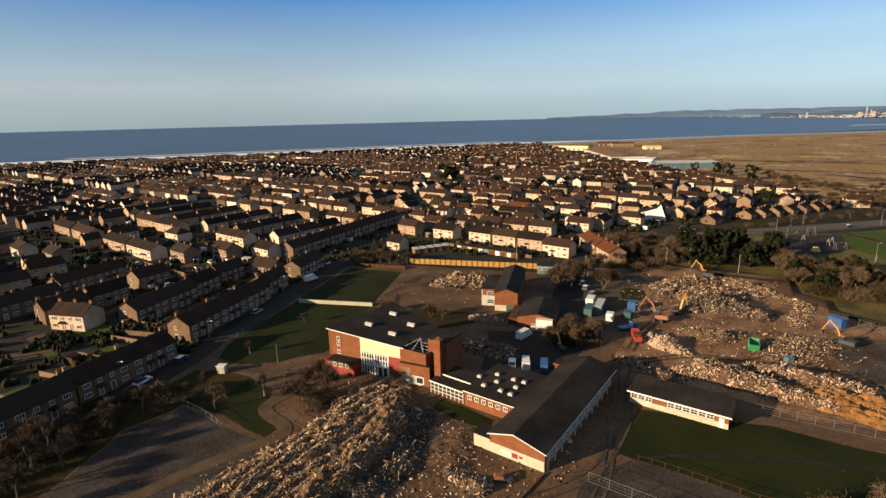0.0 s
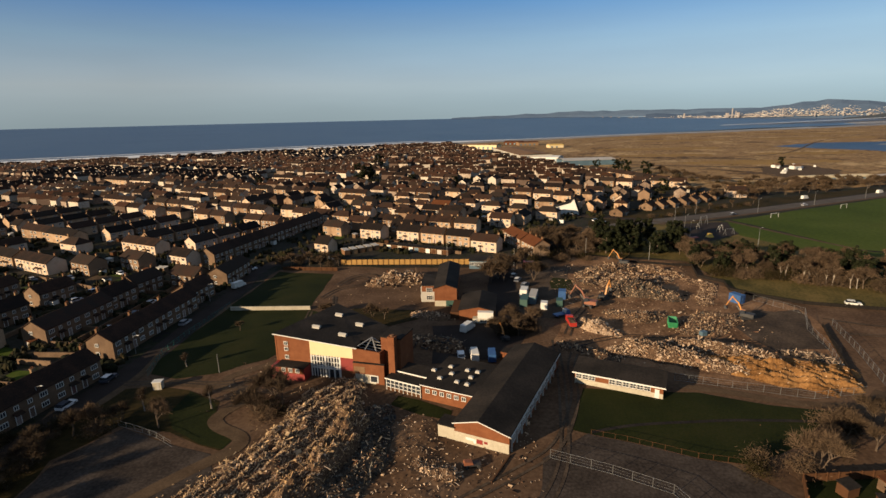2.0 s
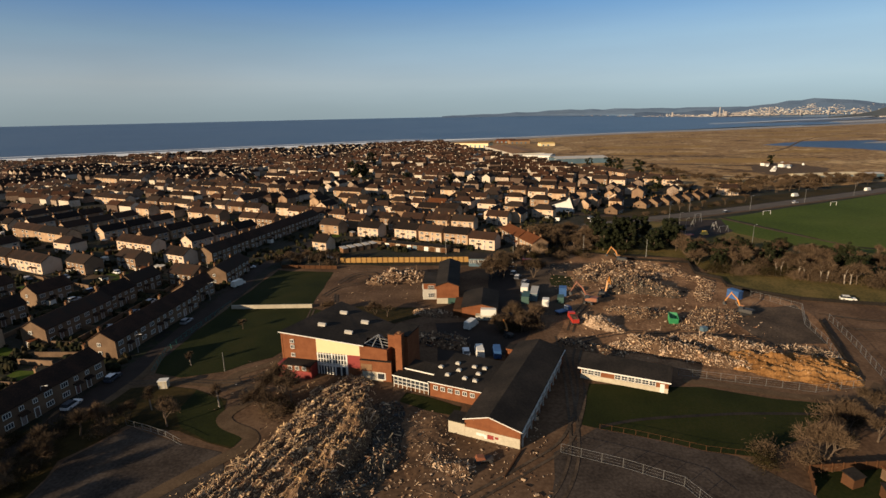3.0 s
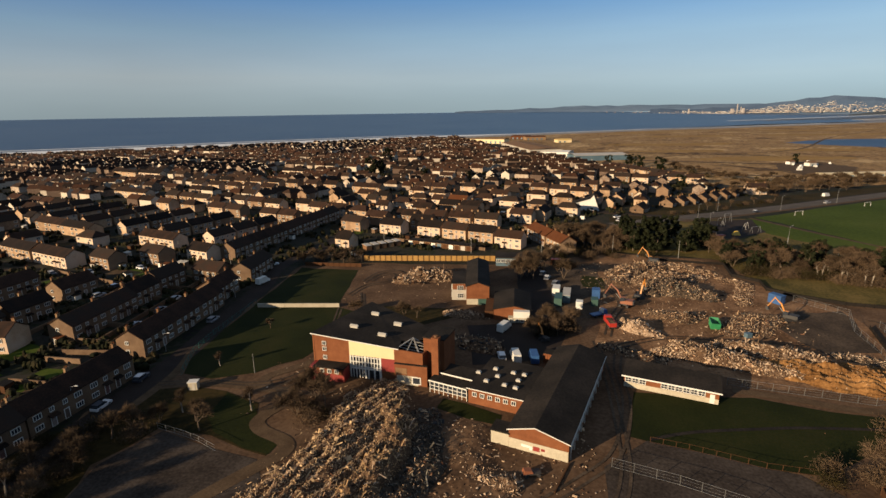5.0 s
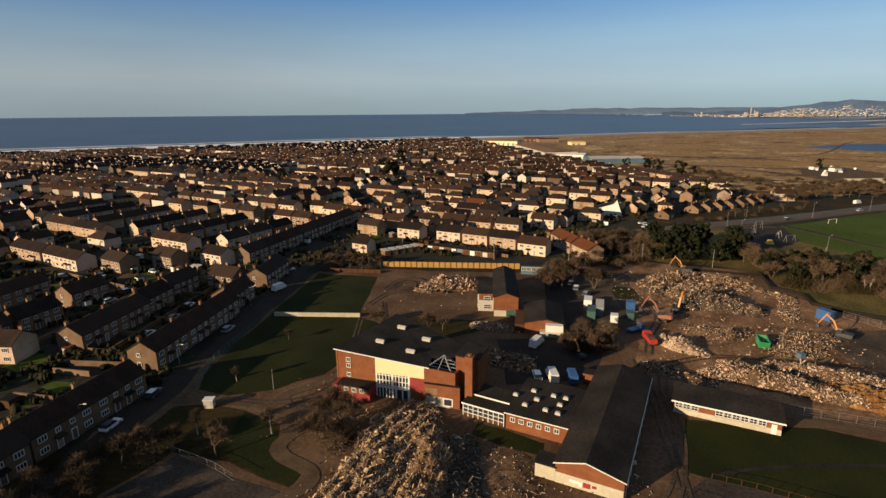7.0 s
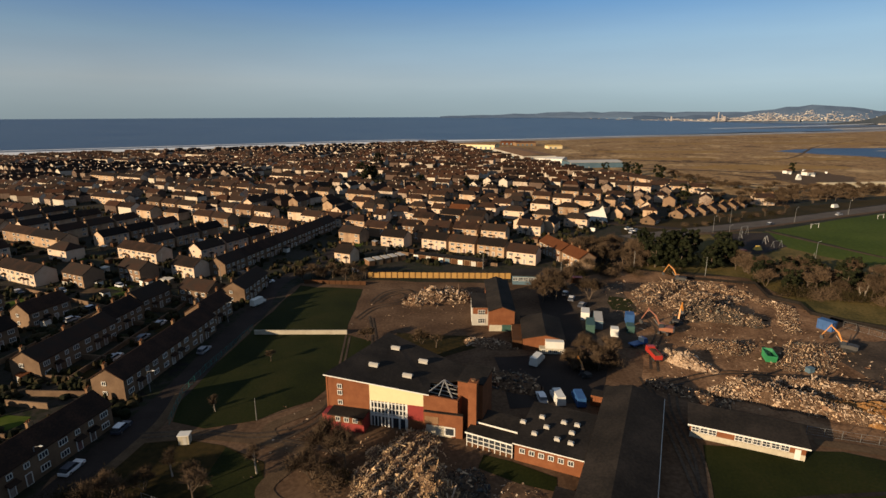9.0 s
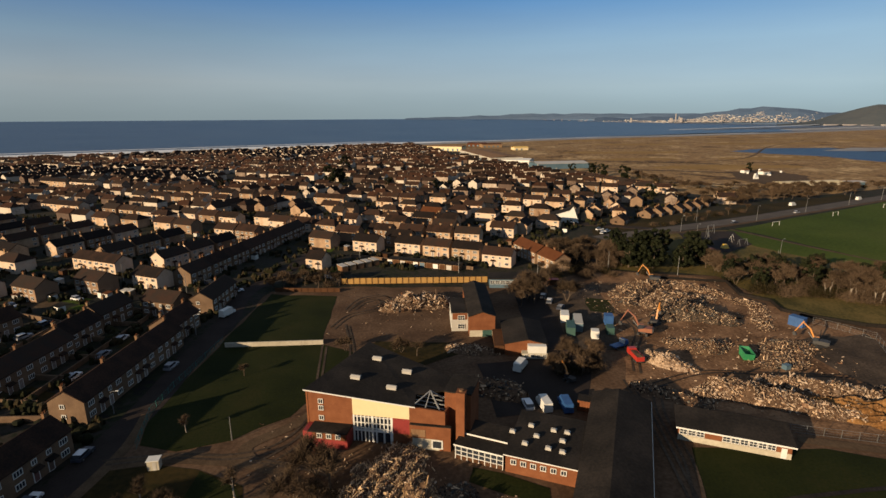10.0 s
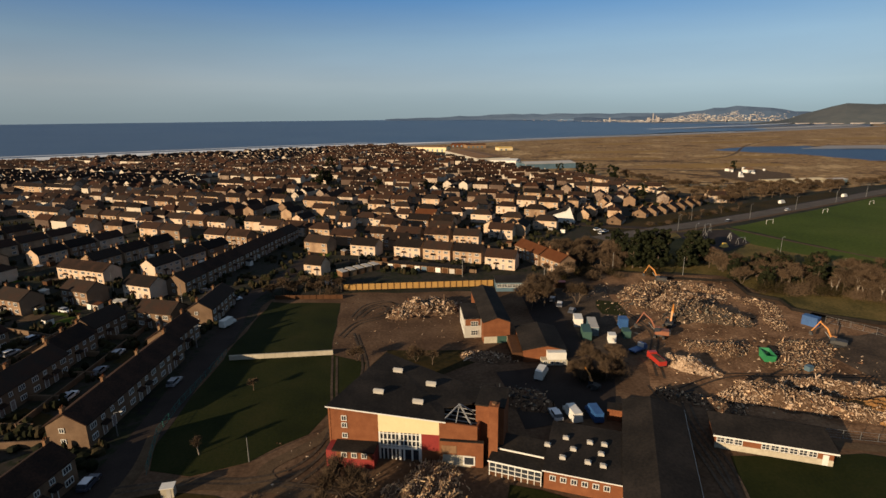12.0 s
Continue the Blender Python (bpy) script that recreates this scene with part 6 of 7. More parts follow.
CARS = {}
def car(kind, x, y, turn, label="", paint=""):
    key = (kind, paint)
    if key in CARS:
        ob = copy_thing(CARS[key], spot(x, y, turn, 0.1))
        return tagged(ob, label) if label else ob
    L, Wd, body, roof = {"car": (4.2, 1.75, 0.85, 1.42), "van": (5.4, 1.95, 1.15, 2.3)}[kind]
    ob = thing("car" if kind == "car" else "van", label or ("parked saloon car on the street" if kind == "car" else "parked panel van on the street"), kind, spot(x, y, turn, 0.1), "parked vehicles")
    a, b = L / 2, Wd / 2
    s = Shape()
    side = [(-a, 0.3), (a, 0.3), (a, body - 0.12), (a - 0.2, body), (-a, body)]
    s.solid([(p, b, z) for p, z in side], [(p, -b, z) for p, z in side])
    part("body", s, paint or "carpaint", ob)
    s = Shape()
    cab = [(-a + 0.1, body), (a - 1.1, body), (a - 1.75, roof), (-a + 0.45, roof)] if kind == "car" else [(-a + 0.02, body), (a - 0.7, body), (a - 1.3, roof), (-a + 0.05, roof)]
    s.solid([(p, b - 0.1, z) for p, z in cab], [(p, -b + 0.1, z) for p, z in cab])
    part("glazing" if kind == "car" else "load_space", s, "pane" if kind == "car" else paint or "carpaint", ob)
    s = Shape()
    r0, r1 = (cab[3][0] + 0.05, cab[2][0] - 0.05) if kind == "car" else (a - 1.28, a - 0.74)
    if kind == "car":
        s.box((r0 + r1) / 2, 0, roof, r1 - r0, Wd - 0.28, 0.06)
        part("roof", s, paint or "carpaint", ob)
    else:
        s.solid([(a - 0.68, b - 0.2, body + 0.05), (a - 0.68, -b + 0.2, body + 0.05), (a - 0.72, -b + 0.2, body + 0.06), (a - 0.72, b - 0.2, body + 0.06)],
                [(a - 1.2, b - 0.25, roof - 0.1), (a - 1.2, -b + 0.25, roof - 0.1), (a - 1.26, -b + 0.25, roof - 0.1), (a - 1.26, b - 0.25, roof - 0.1)])
        part("windscreen", s, "pane", ob)
    for sx in (-1, 1):
        for sy in (-1, 1):
            w = Shape()
            ring_wheel(w, sx * L * 0.3, sy * (b - 0.08), 0.32, 0.2)
            wheel = part("wheel", w, "black", ob)
            w = Shape()
            ring_wheel(w, 0, 0, 0.18, 0.22, 8)
            part("hub", w, "steel", wheel, at=pose(sx * L * 0.3, sy * (b - 0.07), 0.14))
    CARS[key] = ob
    return ob

car("car", -5.0, 124, 95, paint="carpaint"), car("van", -1.6, 123.6, 97, "white panel van in the staff car park", "white"), car("van", 2.8, 123.2, 92, "dark blue van in the staff car park", "blue")
car("van", -3.6, 141.2, 60, "white van by the side hall", "white")
car("van", -88.7, 180, 70, "white van on the estate road", "white")
for x, y, q in ((-139.5, 164.4, 70), (-140.2, 174, 70), (-89.4, 144.8, 85), (-106.8, 212.3, 20), (-93.4, 202.2, 40), (16.2, 181, 60), (13, 192, 70), (14, 187, 70), (12.5, 198, 80),
                (148, 311.5, 27), (205, 341, 27), (66.4, 297.5, 20), (65, 289, 60), (69, 293, 40), (-130, 196, -24), (-162, 190, -24), (-145, 196, -24), (-176, 188, -24), (-110, 140, 88), (-110, 152, 88), (-111, 162, 88), (-88.8, 110, 88), (-89.8, 98, 85), (-60, 262, -20), (-30, 262, -24), (-12, 255, -24)):
    car("car", x, y, q)
car("van", 220.5, 367.5, 27, "white van on the main road", "white"), car("van", 284, 389, 27, "white lorry on the main road", "white"), car("car", 115.4, 162.2, -20, "white car by the site fence", "white")

def excavator(x, y, turn, boom_at, label, paint="orange"):
    ob = thing("excavator", label, "excavator", spot(x, y, turn, 0.08), "excavators on the site")
    for sy in (-1.1, 1.1):
        s = Shape()
        prof = [(-2.0, 0.15), (-1.7, 0), (1.7, 0), (2.0, 0.15), (2.0, 0.65), (1.7, 0.85), (-1.7, 0.85), (-2.0, 0.65)]
        s.solid([(p, sy + 0.3, z) for p, z in prof], [(p, sy - 0.3, z) for p, z in prof])
        part("track", s, "black", ob)
    s = Shape()
    s.box(0, 0, 0.5, 2.2, 1.6, 0.55)
    part("undercarriage", s, "black", ob)
    t = pose(0, 0, 1.0, 0, 0, boom_at)
    s = Shape()
    prof = [(-2.3, 0), (1.3, 0), (1.3, 0.7), (-0.6, 1.15), (-2.3, 1.15)]
    s.solid([(p, 1.25, z) for p, z in prof], [(p, -1.25, z) for p, z in prof])
    part("body", s, "black" if paint == "orange" else paint, ob, at=t)
    s = Shape()
    prof = [(0.0, 0.7), (1.5, 0.7), (1.5, 1.4), (1.1, 2.1), (0.0, 2.1)]
    s.solid([(p, 1.2, z) for p, z in prof], [(p, 0.3, z) for p, z in prof])
    part("cab", s, "pane", ob, at=t)
    s = Shape()
    s.box(0.55, 0.75, 2.1, 1.2, 1.0, 0.08)
    part("cab_roof", s, paint, ob, at=t)
    s = Shape()
    s.box(-2.4, 0, 0.1, 0.5, 2.3, 1.0)
    part("counterweight", s, "black", ob, at=t)
    s = Shape()
    s.bar((1.0, -0.3, 0.6), (2.6, -0.3, 3.9), 0.5, 0.4, w2=0.55)
    s.bar((2.5, -0.3, 3.7), (4.6, -0.3, 5.4), 0.55, 0.38, w2=0.36)
    part("boom", s, paint, ob, at=t)
    s = Shape()
    s.bar((4.4, -0.3, 5.7), (6.3, -0.3, 2.0), 0.42, 0.3, w2=0.26)
    part("arm", s, paint, ob, at=t)
    s = Shape()
    prof = [(5.7, 0.9), (6.4, 0.7), (6.8, 1.4), (6.6, 2.1), (6.15, 1.9)]
    s.solid([(p, 0.2, z) for p, z in prof], [(p, -0.8, z) for p, z in prof])
    part("bucket", s, "black", ob, at=t)
    s = Shape()
    s.bar((1.5, -0.3, 0.9), (3.0, -0.3, 2.6), 0.16, sides=6)
    part("hydraulic_ram", s, "steel", ob, at=t)
    return ob
excavator(57.5, 208, 0, 150, "orange excavator with raised boom on the far heap").scale = (0.9, 0.9, 0.9)
excavator(40.5, 167, 30, 25, "orange excavator working between the heaps").scale = (0.85, 0.85, 0.85)
excavator(34.5, 160.5, 60, 95, "rust-red material handler among the heaps", "rust")
excavator(77.5, 150.5, 10, 125, "orange excavator beside the blue container").scale = (0.9, 0.9, 0.9)
excavator(6.6, 134.5, 20, 100, "small orange digger in the car park", "orange").scale = (0.6, 0.6, 0.6)

def lorry():
    ob = thing("tipper_lorry", "red tipper lorry parked beside the rubble", "lorry", spot(26.2, 145, 93, 0.08))
    s = Shape()
    s.box(0, 0, 0.6, 7.4, 1.2, 0.35)
    part("chassis", s, "black", ob)
    s = Shape()
    prof = [(2.0, 0.7), (3.8, 0.7), (3.8, 1.8), (3.5, 2.8), (2.0, 2.8)]
    s.solid([(p, 1.2, z) for p, z in prof], [(p, -1.2, z) for p, z in prof])
    part("cab", s, "red", ob)
    s = Shape()
    s.solid([(3.83, 1.0, 1.8), (3.83, -1.0, 1.8), (3.8, -1.0, 1.8), (3.8, 1.0, 1.8)], [(3.56, 1.0, 2.65), (3.56, -1.0, 2.65), (3.5, -1.0, 2.65), (3.5, 1.0, 2.65)])
    part("windscreen", s, "pane", ob)
    for x, y, sx, sy in ((-1.0, 1.15, 5.6, 0.12), (-1.0, -1.15, 5.6, 0.12), (-3.75, 0, 0.12, 2.3), (1.75, 0, 0.12, 2.3)):
        s = Shape()
        s.box(x, y, 1.0, sx, sy, 1.4)
        part("tipper_side", s, "red", ob)
    s = Shape()
    s.box(-1.0, 0, 0.95, 5.6, 2.3, 0.1)
    part("tipper_floor", s, "black", ob)
    s = Shape()
    s.solid([(-3.6, -1.05, 1.05), (1.6, -1.05, 1.05), (1.6, 1.05, 1.05), (-3.6, 1.05, 1.05)], [(-3.3, -0.9, 2.45), (1.4, -0.9, 2.4), (1.3, 0.9, 2.55), (-3.2, 0.9, 2.35)])
    part("load", s, "rubble", ob)
    for x in (-2.8, -1.6, 2.7):
        for y in (-1.05, 1.05):
            s = Shape()
            ring_wheel(s, x, y, 0.48, 0.35)
            part("wheel", s, "black", ob)
    ob.scale = (0.8, 0.8, 0.8)
lorry()

def flatbed(x, y, turn):
    ob = thing("flatbed_truck", "small blue flatbed truck", "lorry", spot(x, y, turn, 0.08))
    s = Shape()
    s.box(-0.8, 0, 0.7, 3.6, 2.0, 0.3)
    part("bed", s, "blue", ob)
    s = Shape()
    prof = [(1.1, 0.5), (2.6, 0.5), (2.6, 1.2), (2.2, 2.0), (1.1, 2.0)]
    s.solid([(p, 0.95, z) for p, z in prof], [(p, -0.95, z) for p, z in prof])
    part("cab", s, "blue", ob)
    s = Shape()
    s.box(1.05, 0, 1.0, 0.1, 1.8, 1.2)
    part("headboard", s, "white", ob)
    for px in (-1.7, 1.8):
        for py in (-0.85, 0.85):
            s = Shape()
            ring_wheel(s, px, py, 0.36, 0.24)
            part("wheel", s, "black", ob)
flatbed(24.6, 152.0, 30)

def container(x, y, turn, L, Wd, h, paint, label, lid=""):
    """A ribbed steel container or cabin with corner posts."""
    ob = thing("site_container", label, "container", spot(x, y, turn, 0.08), "containers and cabins on the site")
    s = Shape()
    s.box(0, 0, 0, L, Wd, h)
    part("body", s, paint, ob)
    n = int(L / 0.6)
    for k in range(n):
        for sy in (-1, 1):
            s = Shape()
            s.box(-L / 2 + (k + 0.5) * L / n, sy * (Wd / 2 + 0.03), 0.15, 0.25, 0.07, h - 0.3)
            part("rib", s, paint, ob)
    s = Shape()
    s.box(0, 0, h, L + 0.08, Wd + 0.08, 0.12)
    part("roof", s, lid or paint, ob)
    s = Shape()
    s.box(L / 2 + 0.03, 0.3, 0.1, 0.06, 1.0, h - 0.4)
    part("door", s, lid or paint, ob)
    ob.scale = (0.9, 0.9, 0.9)
container(81.6, 164.6, -60, 4.4, 2.6, 3.0, "blue", "blue steel shipping container on the cleared ground")
container(27.3, 168.4, 80, 3.2, 2.6, 3.0, "blue", "tall blue site container")
container(14.4, 162.5, 78, 6.5, 2.6, 2.7, "darkgreen", "dark green site cabin beside the lane", "darkgreen")
container(17.6, 166.5, 78, 9, 2.6, 2.7, "bluewall", "grey blue site cabin with a pale roof", "shedwall")
container(15.0, 171.5, 78, 5, 2.6, 2.6, "white", "white site cabin beside the lane", "white")
container(20.2, 158.6, 78, 2.6, 2.2, 2.4, "white", "small white hut in the compound", "white")
container(25.4, 161.5, 80, 3.4, 2.2, 2.2, "darkgreen", "green storage box in the compound")
container(19.5, 205.8, -8, 4.2, 2.4, 2.3, "brown", "dark cabin with a red roof", "red")
container(6.8, 122.8, -22, 3.2, 3.0, 2.6, "brick", "small brick store beside the long block", "felt")
container(60.6, 138.4, 20, 1.8, 1.4, 1.2, "bluewall", "small blue crate on the rubble")

def skip():
    ob = thing("waste_skip", "open green steel skip", "skip", spot(54.8, 145, 75, 0.08))
    for y in (-1.15, 1.15):
        s = Shape()
        s.solid([(-1.8, y - 0.05, 0), (1.8, y - 0.05, 0), (1.8, y + 0.05, 0), (-1.8, y + 0.05, 0)], [(-2.5, y - 0.05, 1.9), (2.5, y - 0.05, 1.9), (2.5, y + 0.05, 1.9), (-2.5, y + 0.05, 1.9)])
        part("side", s, "green", ob)
        for k in range(5):
            r = Shape()
            r.box(-1.7 + k * 0.85, y * 1.07, 0.1, 0.14, 0.1, 1.8)
            part("rib", r, "green", ob)
    for sx in (-1, 1):
        s = Shape()
        q = [(sx * 1.8, -1.1, 0), (sx * 1.9, -1.1, 0), (sx * 1.9, 1.1, 0), (sx * 1.8, 1.1, 0)]
        s.solid(q, [(x + sx * 0.7, y, 1.9) for x, y, z in q])
        part("end", s, "green", ob)
    s = Shape()
    s.box(0, 0, 0, 3.6, 2.2, 0.1)
    part("base", s, "black", ob)
skip()

# ---- poles, goals and playground ----
def pole(x, y, h, label, arm=1.2, turn=0):
    ob = thing("street_lamp", label, "lamp post", spot(x, y, turn), "lamp posts")
    s = Shape()
    s.bar((0, 0, 0), (0, 0, h), 0.16, w2=0.09, sides=6)
    part("column", s, "steel", ob)
    if arm:
        s = Shape()
        s.bar((0, 0, h - 0.02), (arm, 0, h + 0.25), 0.07, sides=6)
        part("bracket", s, "steel", ob)
        s = Shape()
        s.box(arm + 0.2, 0, h + 0.2, 0.6, 0.22, 0.12)
        part("lantern", s, "white", ob)
pole(-63.6, 114.2, 5.0, "plain grey pole beside the track", 0)
pole(-91.7, 124.5, 5.0, "grey street lamp on the estate road"), pole(-92, 165, 6.0, "grey street lamp on the estate road"), pole(-94, 96, 6, "grey street lamp on the estate road")
for x, y in ((107.4, 290.8), (104, 268), (101, 253), (124, 236), (165, 318), (212, 343), (129, 317), (260, 368), (300, 388)):
    pole(x, y, 8.5, "tall grey lamp post by the main road", 1.4, 27)
for x, y in ((14, 207), (46, 224), (-14, 222), (-55, 240), (-110, 200), (-140, 215), (70, 215)):
    pole(x, y, 7.5, "thin timber telegraph pole", 0)

def goal(x, y, turn, w=5.5):
    ob = thing("goal_posts", "white football goal frame", "goal", spot(x, y, turn), "goals on the sports field")
    for a, b in (((-w / 2, 0, 0), (-w / 2, 0, 2.4)), ((w / 2, 0, 0), (w / 2, 0, 2.4)), ((-w / 2, 0, 2.4), (w / 2, 0, 2.4))):
        s = Shape()
        s.bar(a, b, 0.14)
        part("post", s, "white", ob)
goal(167, 303.6, 20), goal(222, 331, 25), goal(276, 357, 25), goal(240, 280, 20)

for x, y in ((134.7, 219.4), (143.7, 216.1), (147.7, 204.9), (127.2, 241.8), (142.9, 223.7), (145.8, 216.1)):
    pole(x, y, 2.6, "short white post beside the field path", 0)

def swings(x, y, turn, w, h):
    ob = thing("playground_swing", "grey steel playground swing structure", "play equipment", spot(x, y, turn), "playground equipment")
    for sx in (-w / 2, w / 2):
        for sy in (-0.9, 0.9):
            s = Shape()
            s.bar((sx, sy, 0), (sx, 0, h), 0.12)
            part("leg", s, "steel", ob)
    s = Shape()
    s.bar((-w / 2, 0, h), (w / 2, 0, h), 0.12)
    part("top_bar", s, "steel", ob)
for x, y, q, w, h in ((121, 286.6, 20, 4, 4.5), (122, 269, 50, 5, 3.2), (122.8, 261, 20, 5, 3), (114, 276, 70, 4, 2.6)):
    swings(x, y, q, w, h)
s = Shape()
s.solid([(-3, -1.2, 0), (3, -1.2, 0), (3, 1.2, 0), (-3, 1.2, 0)], [(-2.6, -0.9, 0.35), (2.6, -0.9, 0.35), (2.6, 0.9, 0.35), (-2.6, 0.9, 0.35)])
single("play_mat", s, "redboard", "red rubber play surface", "play equipment", spot(103, 254.5, 20, 0.1))
s = Shape()
s.solid([(-1.5, -1.2, 0), (1.5, -1.2, 0), (1.5, 1.2, 0), (-1.5, 1.2, 0)], [(-0.8, -0.6, 1.8), (0.8, -0.6, 1.8), (0.8, 0.6, 1.8), (-0.8, 0.6, 1.8)])
single("climbing_block", s, "yellow", "yellow climbing block in the playground", "play equipment", spot(111.5, 256, 10, 0.1))

# ---- large sheds, church and buildings toward the marsh ----
def big_shed(x, y, turn, L, D, h, wall, roof, label, rise=1.6):
    ob = thing("industrial_shed", label, "shed", spot(x, y, turn), "sheds near the shore")
    s = Shape()
    s.box(0, 0, 0, L, D, h)
    part("wall", s, wall, ob)
    s = Shape()
    for sy in (-1, 1):
        q = [(-L / 2 - 0.5, sy * (D / 2 + 0.5), h), (L / 2 + 0.5, sy * (D / 2 + 0.5), h), (L / 2 + 0.5, 0, h + rise), (-L / 2 - 0.5, 0, h + rise)]
        q = q if sy < 0 else q[::-1]
        s.solid(q, [(a, b, c + 0.25) for a, b, c in q])
    part("roof", s, roof, ob)
    for k in range(int(L / 9)):
        s = Shape()
        s.box(-L / 2 + 4.5 + k * 9, -D / 2 - 0.06, 0.2, 3.4, 0.12, h * 0.55)
        part("loading_door", s, "bluewall", ob)
big_shed(62, 790, -80, 170, 44, 8, "shedwall", "chimney", "long pale industrial shed with a brown roof")
big_shed(92, 712, -22, 36, 30, 5, "white", "white", "white industrial shed near the estate")
big_shed(130, 650, 8, 62, 34, 6, "bluewall", "shedwall", "blue grey shed with a pale roof")
big_shed(8, 985, -22, 66, 26, 8, "cream", "chimney", "pale hall near the shore")
big_shed(100, 1085, 8, 40, 26, 6, "chimney", "orangeroof", "red roofed shed near the shore")
big_shed(142, 990, 8, 26, 22, 5, "cream", "yellow", "yellow roofed shed near the shore")
big_shed(76, 1120, -20, 36, 24, 6, "orangeroof", "orangeroof", "orange roofed shed near the shore")
big_shed(308, 474, 8, 58, 12, 2.6, "stonewall", "cream", "low pale building on the marsh", 0.6)
big_shed(345, 470, 8, 14, 10, 3.0, "bluewall", "shedwall", "small grey store on the marsh", 0.6)
big_shed(322, 558, 20, 9, 6, 3.2, "white", "chimney", "small white cottage on the marsh")
big_shed(312, 575, 20, 7, 5, 2.8, "white", "chimney", "small white outhouse on the marsh")
for k in range(9):
    s = Shape()
    s.box(0, 0, 0.4, 4.4, 2.0, 1.5)
    s.solid([(-2.2, -1.0, 1.9), (2.2, -1.0, 1.9), (2.2, 1.0, 1.9), (-2.2, 1.0, 1.9)], [(-1.9, -0.7, 2.15), (1.9, -0.7, 2.15), (1.9, 0.7, 2.15), (-1.9, 0.7, 2.15)])
    single("caravan", s, "white", "white caravan parked beyond the road", "caravan", spot(290 + k * 7 + (k % 3) * 3, 520 + k * 7 + (k % 4) * 9, 20 * (k % 5), -0.35), "parked caravans")

def church():
    ob = thing("chapel", "white chapel with one tall steep gable and sweeping roof", "church", spot(54, 319, -12))
    s = Shape()
    prof = [(-9, 0), (7, 0), (3.5, 9.5), (1.5, 7.0), (-9, 3.6)]
    s.solid([(x, 0, z) for x, z in prof][::-1], [(x, 10, z) for x, z in prof][::-1])
    part("wall", s, "white", ob)
    for a, b in (((7.3, 0), (3.5, 9.7)), ((3.5, 9.7), (1.4, 7.1)), ((1.4, 7.1), (-9.3, 3.7))):
        r = Shape()
        q = [(a[0], -0.3, a[1] + 0.1), (a[0], 10.3, a[1] + 0.1), (b[0], 10.3, b[1] + 0.1), (b[0], -0.3, b[1] + 0.1)]
        r.solid(q, [(x + 0.1, y, z + 0.2) for x, y, z in q])
        part("roof_slope", r, "felt", ob)
church()

# ---- gardens: sheds and walls ----
def garden_shed(x, y, turn, k):
    ob = thing("garden_shed", "small timber shed in a garden", "shed", spot(x, y, turn), "garden sheds")
    s = Shape()
    s.box(0, 0, 0, 2.4, 1.9, 1.9)
    part("wall", s, ("brown", "white", "estatebrick", "shedwall")[k % 4], ob)
    s = Shape()
    s.solid([(-1.35, -1.1, 1.85), (1.35, -1.1, 1.85), (1.35, 1.1, 2.2), (-1.35, 1.1, 2.2)], [(-1.35, -1.1, 1.97), (1.35, -1.1, 1.97), (1.35, 1.1, 2.32), (-1.35, 1.1, 2.32)])
    part("roof", s, ("felt", "shedwall", "felt", "orangeroof")[(k // 2) % 4], ob)
rnd = random.Random(31)
made = 0
while made < 110:
    y = rnd.uniform(100, 400)
    x = rnd.uniform(-1.0 * y - 30, min(edge_x(max(y, 250)), 160))
    if (x > -92 and y < 212) or (x > -64 and y < 240) or not clear(x, y, 0.5):
        continue
    garden_shed(x, y, rnd.choice((-24, 66, -24, 88)), made)
    made += 1
def garden_wall(x0, y0, x1, y1, h=1.3, material="estatebrick"):
    L = math.hypot(x1 - x0, y1 - y0)
    s = Shape()
    s.box(L / 2, 0, 0, L, 0.22, h)
    s.box(L / 2, 0, h, L + 0.05, 0.3, 0.08)
    single("garden_wall", s, material, "low brick garden wall between houses", "wall", spot(x0, y0, math.degrees(math.atan2(y1 - y0, x1 - x0))), kind="structure")
for k in range(9):
    garden_wall(-108 - 0.4 * k, 84 + 11 * k, -118 - 0.4 * k, 85 + 11 * k)
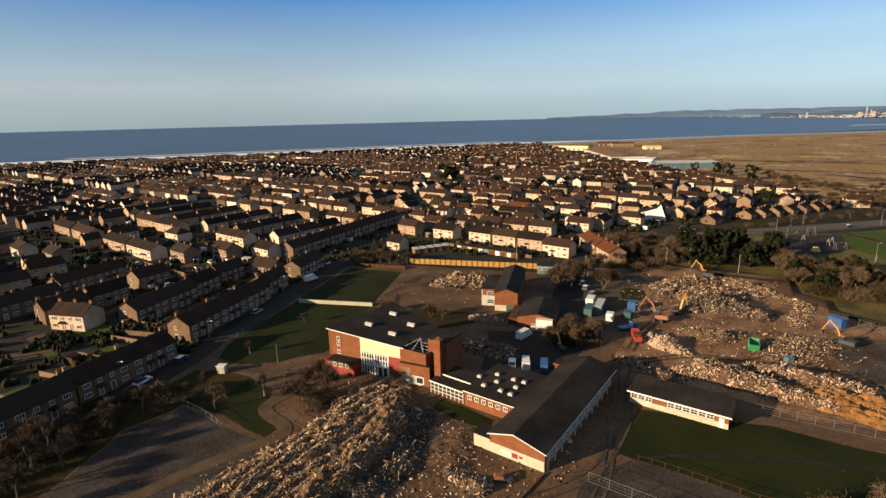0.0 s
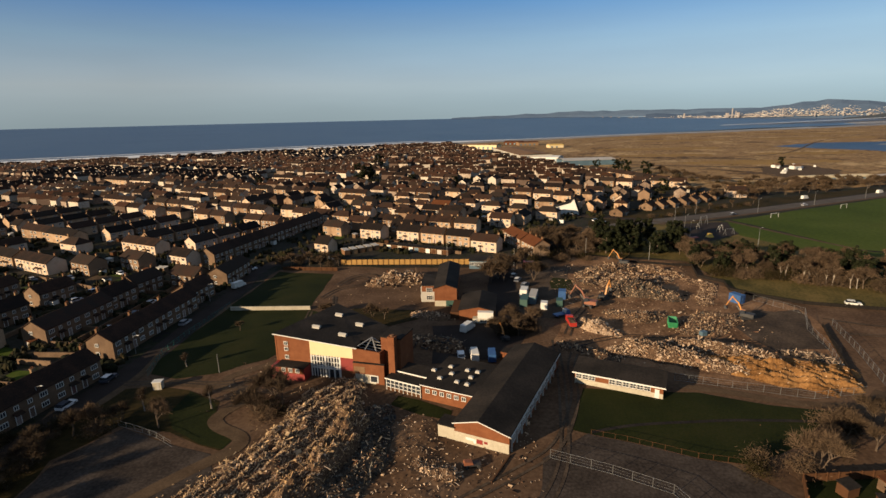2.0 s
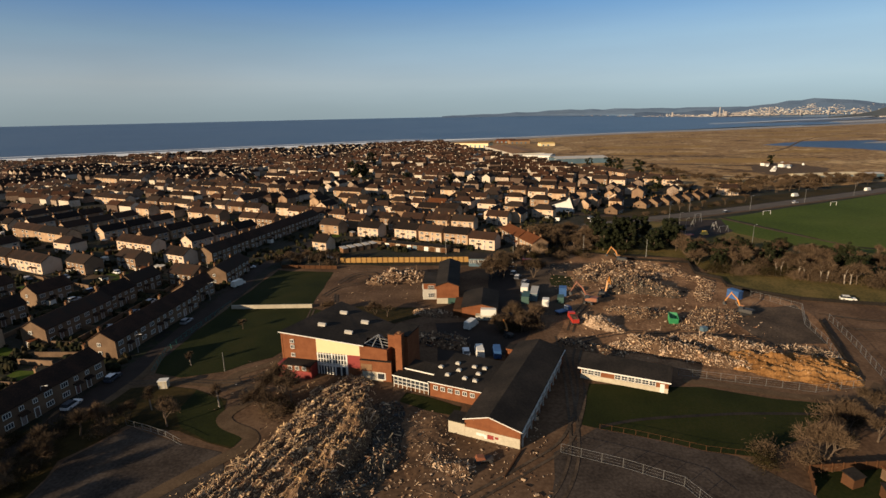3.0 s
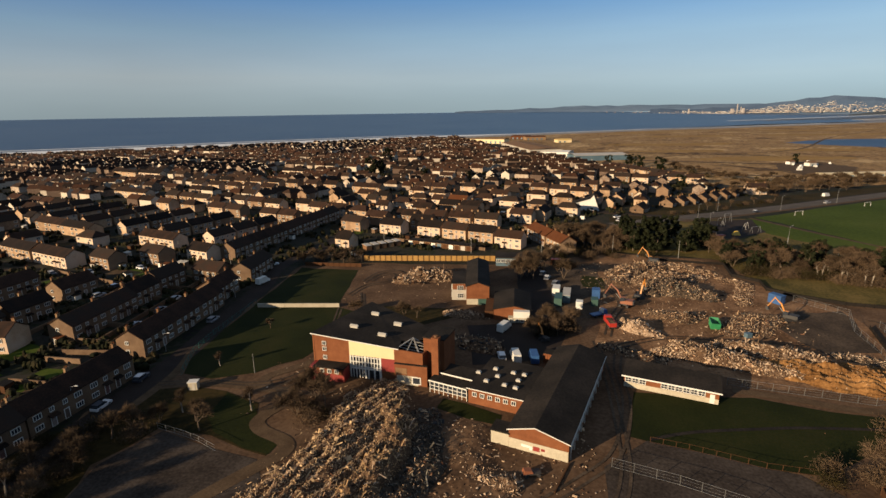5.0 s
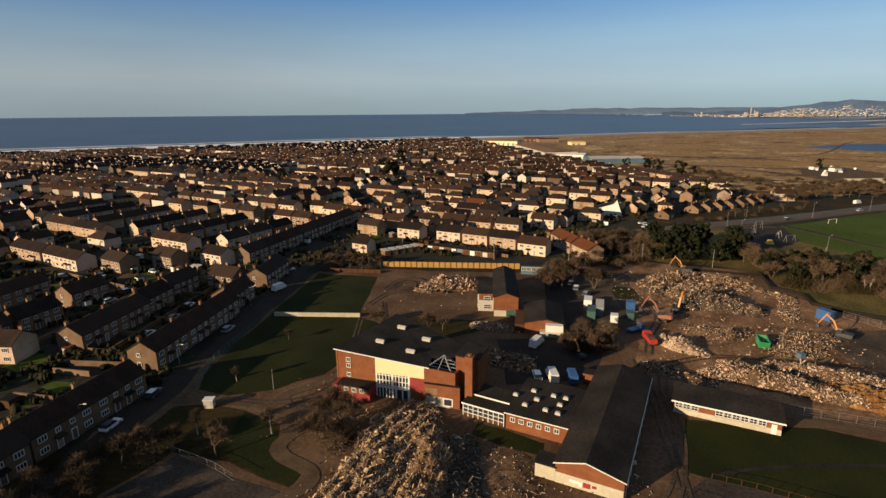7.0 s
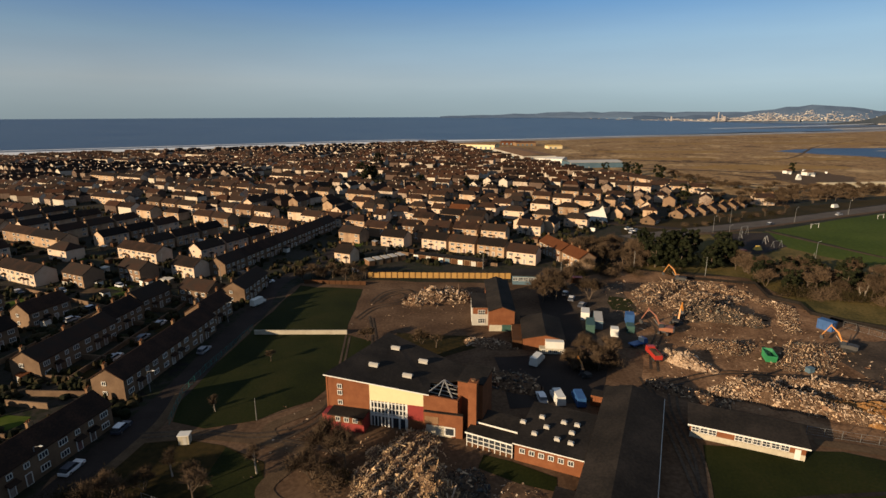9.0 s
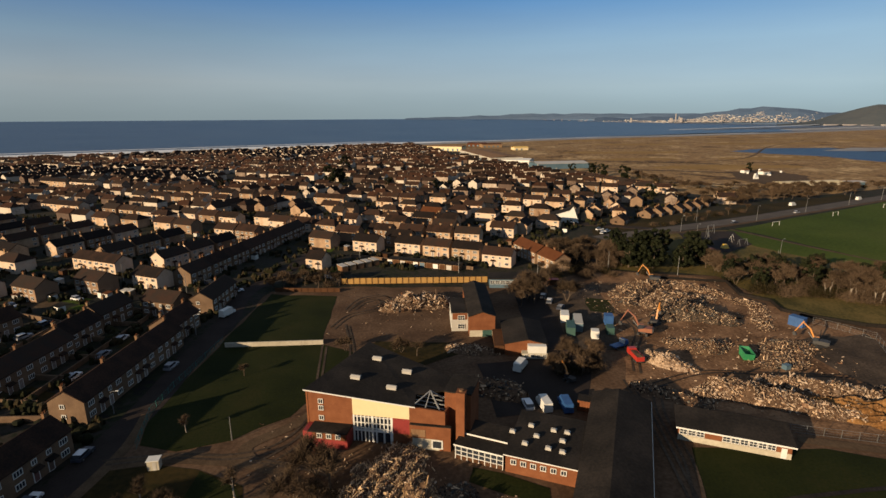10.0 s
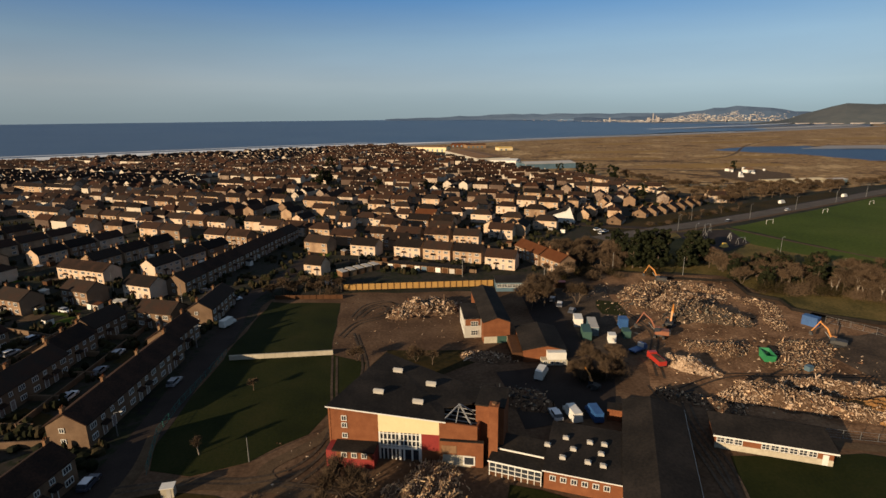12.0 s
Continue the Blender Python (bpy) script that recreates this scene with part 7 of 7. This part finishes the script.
for x0, y0, x1, y1 in ((-118, 122, -103, 122), (-104.5, 125, -104, 160), (-113, 128, -112, 180), (-137, 128, -135, 180), (-160, 130, -158, 180), (-128, 188, -100, 176), (-175, 190, -130, 172), (-60, 248, -8, 226), (-48, 268, 0, 250)):
    garden_wall(x0, y0, x1, y1)
garden_shed(57.5, 76.5, 20, 4), garden_shed(64.5, 77.5, 15, 6), garden_shed(61, 73, -10, 0)
def garden_lawns():
    """Small lawns and pale slabs behind the terraces."""
    rnd = random.Random(52)
    count = 0
    while count < 60:
        y = rnd.uniform(70, 300)
        x = rnd.uniform(-1.0 * y - 40, -62)
        if (x > -106 and y < 212) or not clear(x, y, 2.5):
            continue
        q, w, d = radians(rnd.choice((-2, -24, 66, 88))), rnd.uniform(2.2, 4.5), rnd.uniform(2.5, 6)
        ring = [(x + a * w * math.cos(q) - b * d * math.sin(q), y + a * w * math.sin(q) + b * d * math.cos(q)) for a, b in ((-1, -1), (1, -1), (1, 1), (-1, 1))]
        if count % 4:
            patch("garden_lawn", ring, 0.05 + 0.0005 * count, "field" if count % 3 else "scrub", "small back garden lawn", "grass", 0.3)
        else:
            patch("garden_paving", ring, 0.05 + 0.0005 * count, "path", "pale paved back garden", "paving", 0.2)
        count += 1
garden_lawns()
def wreck():
    ob = thing("wrecked_trailer", "small rusted trailer wreck on the bare yard", "wreck", spot(-1.8, 81.3, 12))
    s = Shape()
    s.box(0, 0, 0.45, 3.2, 1.3, 0.25)
    part("frame", s, "black", ob)
    s = Shape()
    s.solid([(-1.5, -0.6, 0.7), (0.2, -0.6, 0.7), (0.2, 0.6, 0.7), (-1.5, 0.6, 0.7)], [(-1.3, -0.5, 1.3), (0.0, -0.5, 1.15), (0.0, 0.5, 1.2), (-1.3, 0.5, 1.3)])
    part("body", s, "rust", ob)
    for x in (-1.0, 1.1):
        for y in (-0.7, 0.7):
            s = Shape()
            ring_wheel(s, x, y, 0.35, 0.22)
            part("wheel", s, "black", ob)
wreck()
s = Shape()
s.box(0, 0, 0, 8.2, 0.18, 0.3)
single("edging_board", s, "brown", "dark timber edging across the bare yard", "board", spot(3.3, 80.8, 64, 0.05))
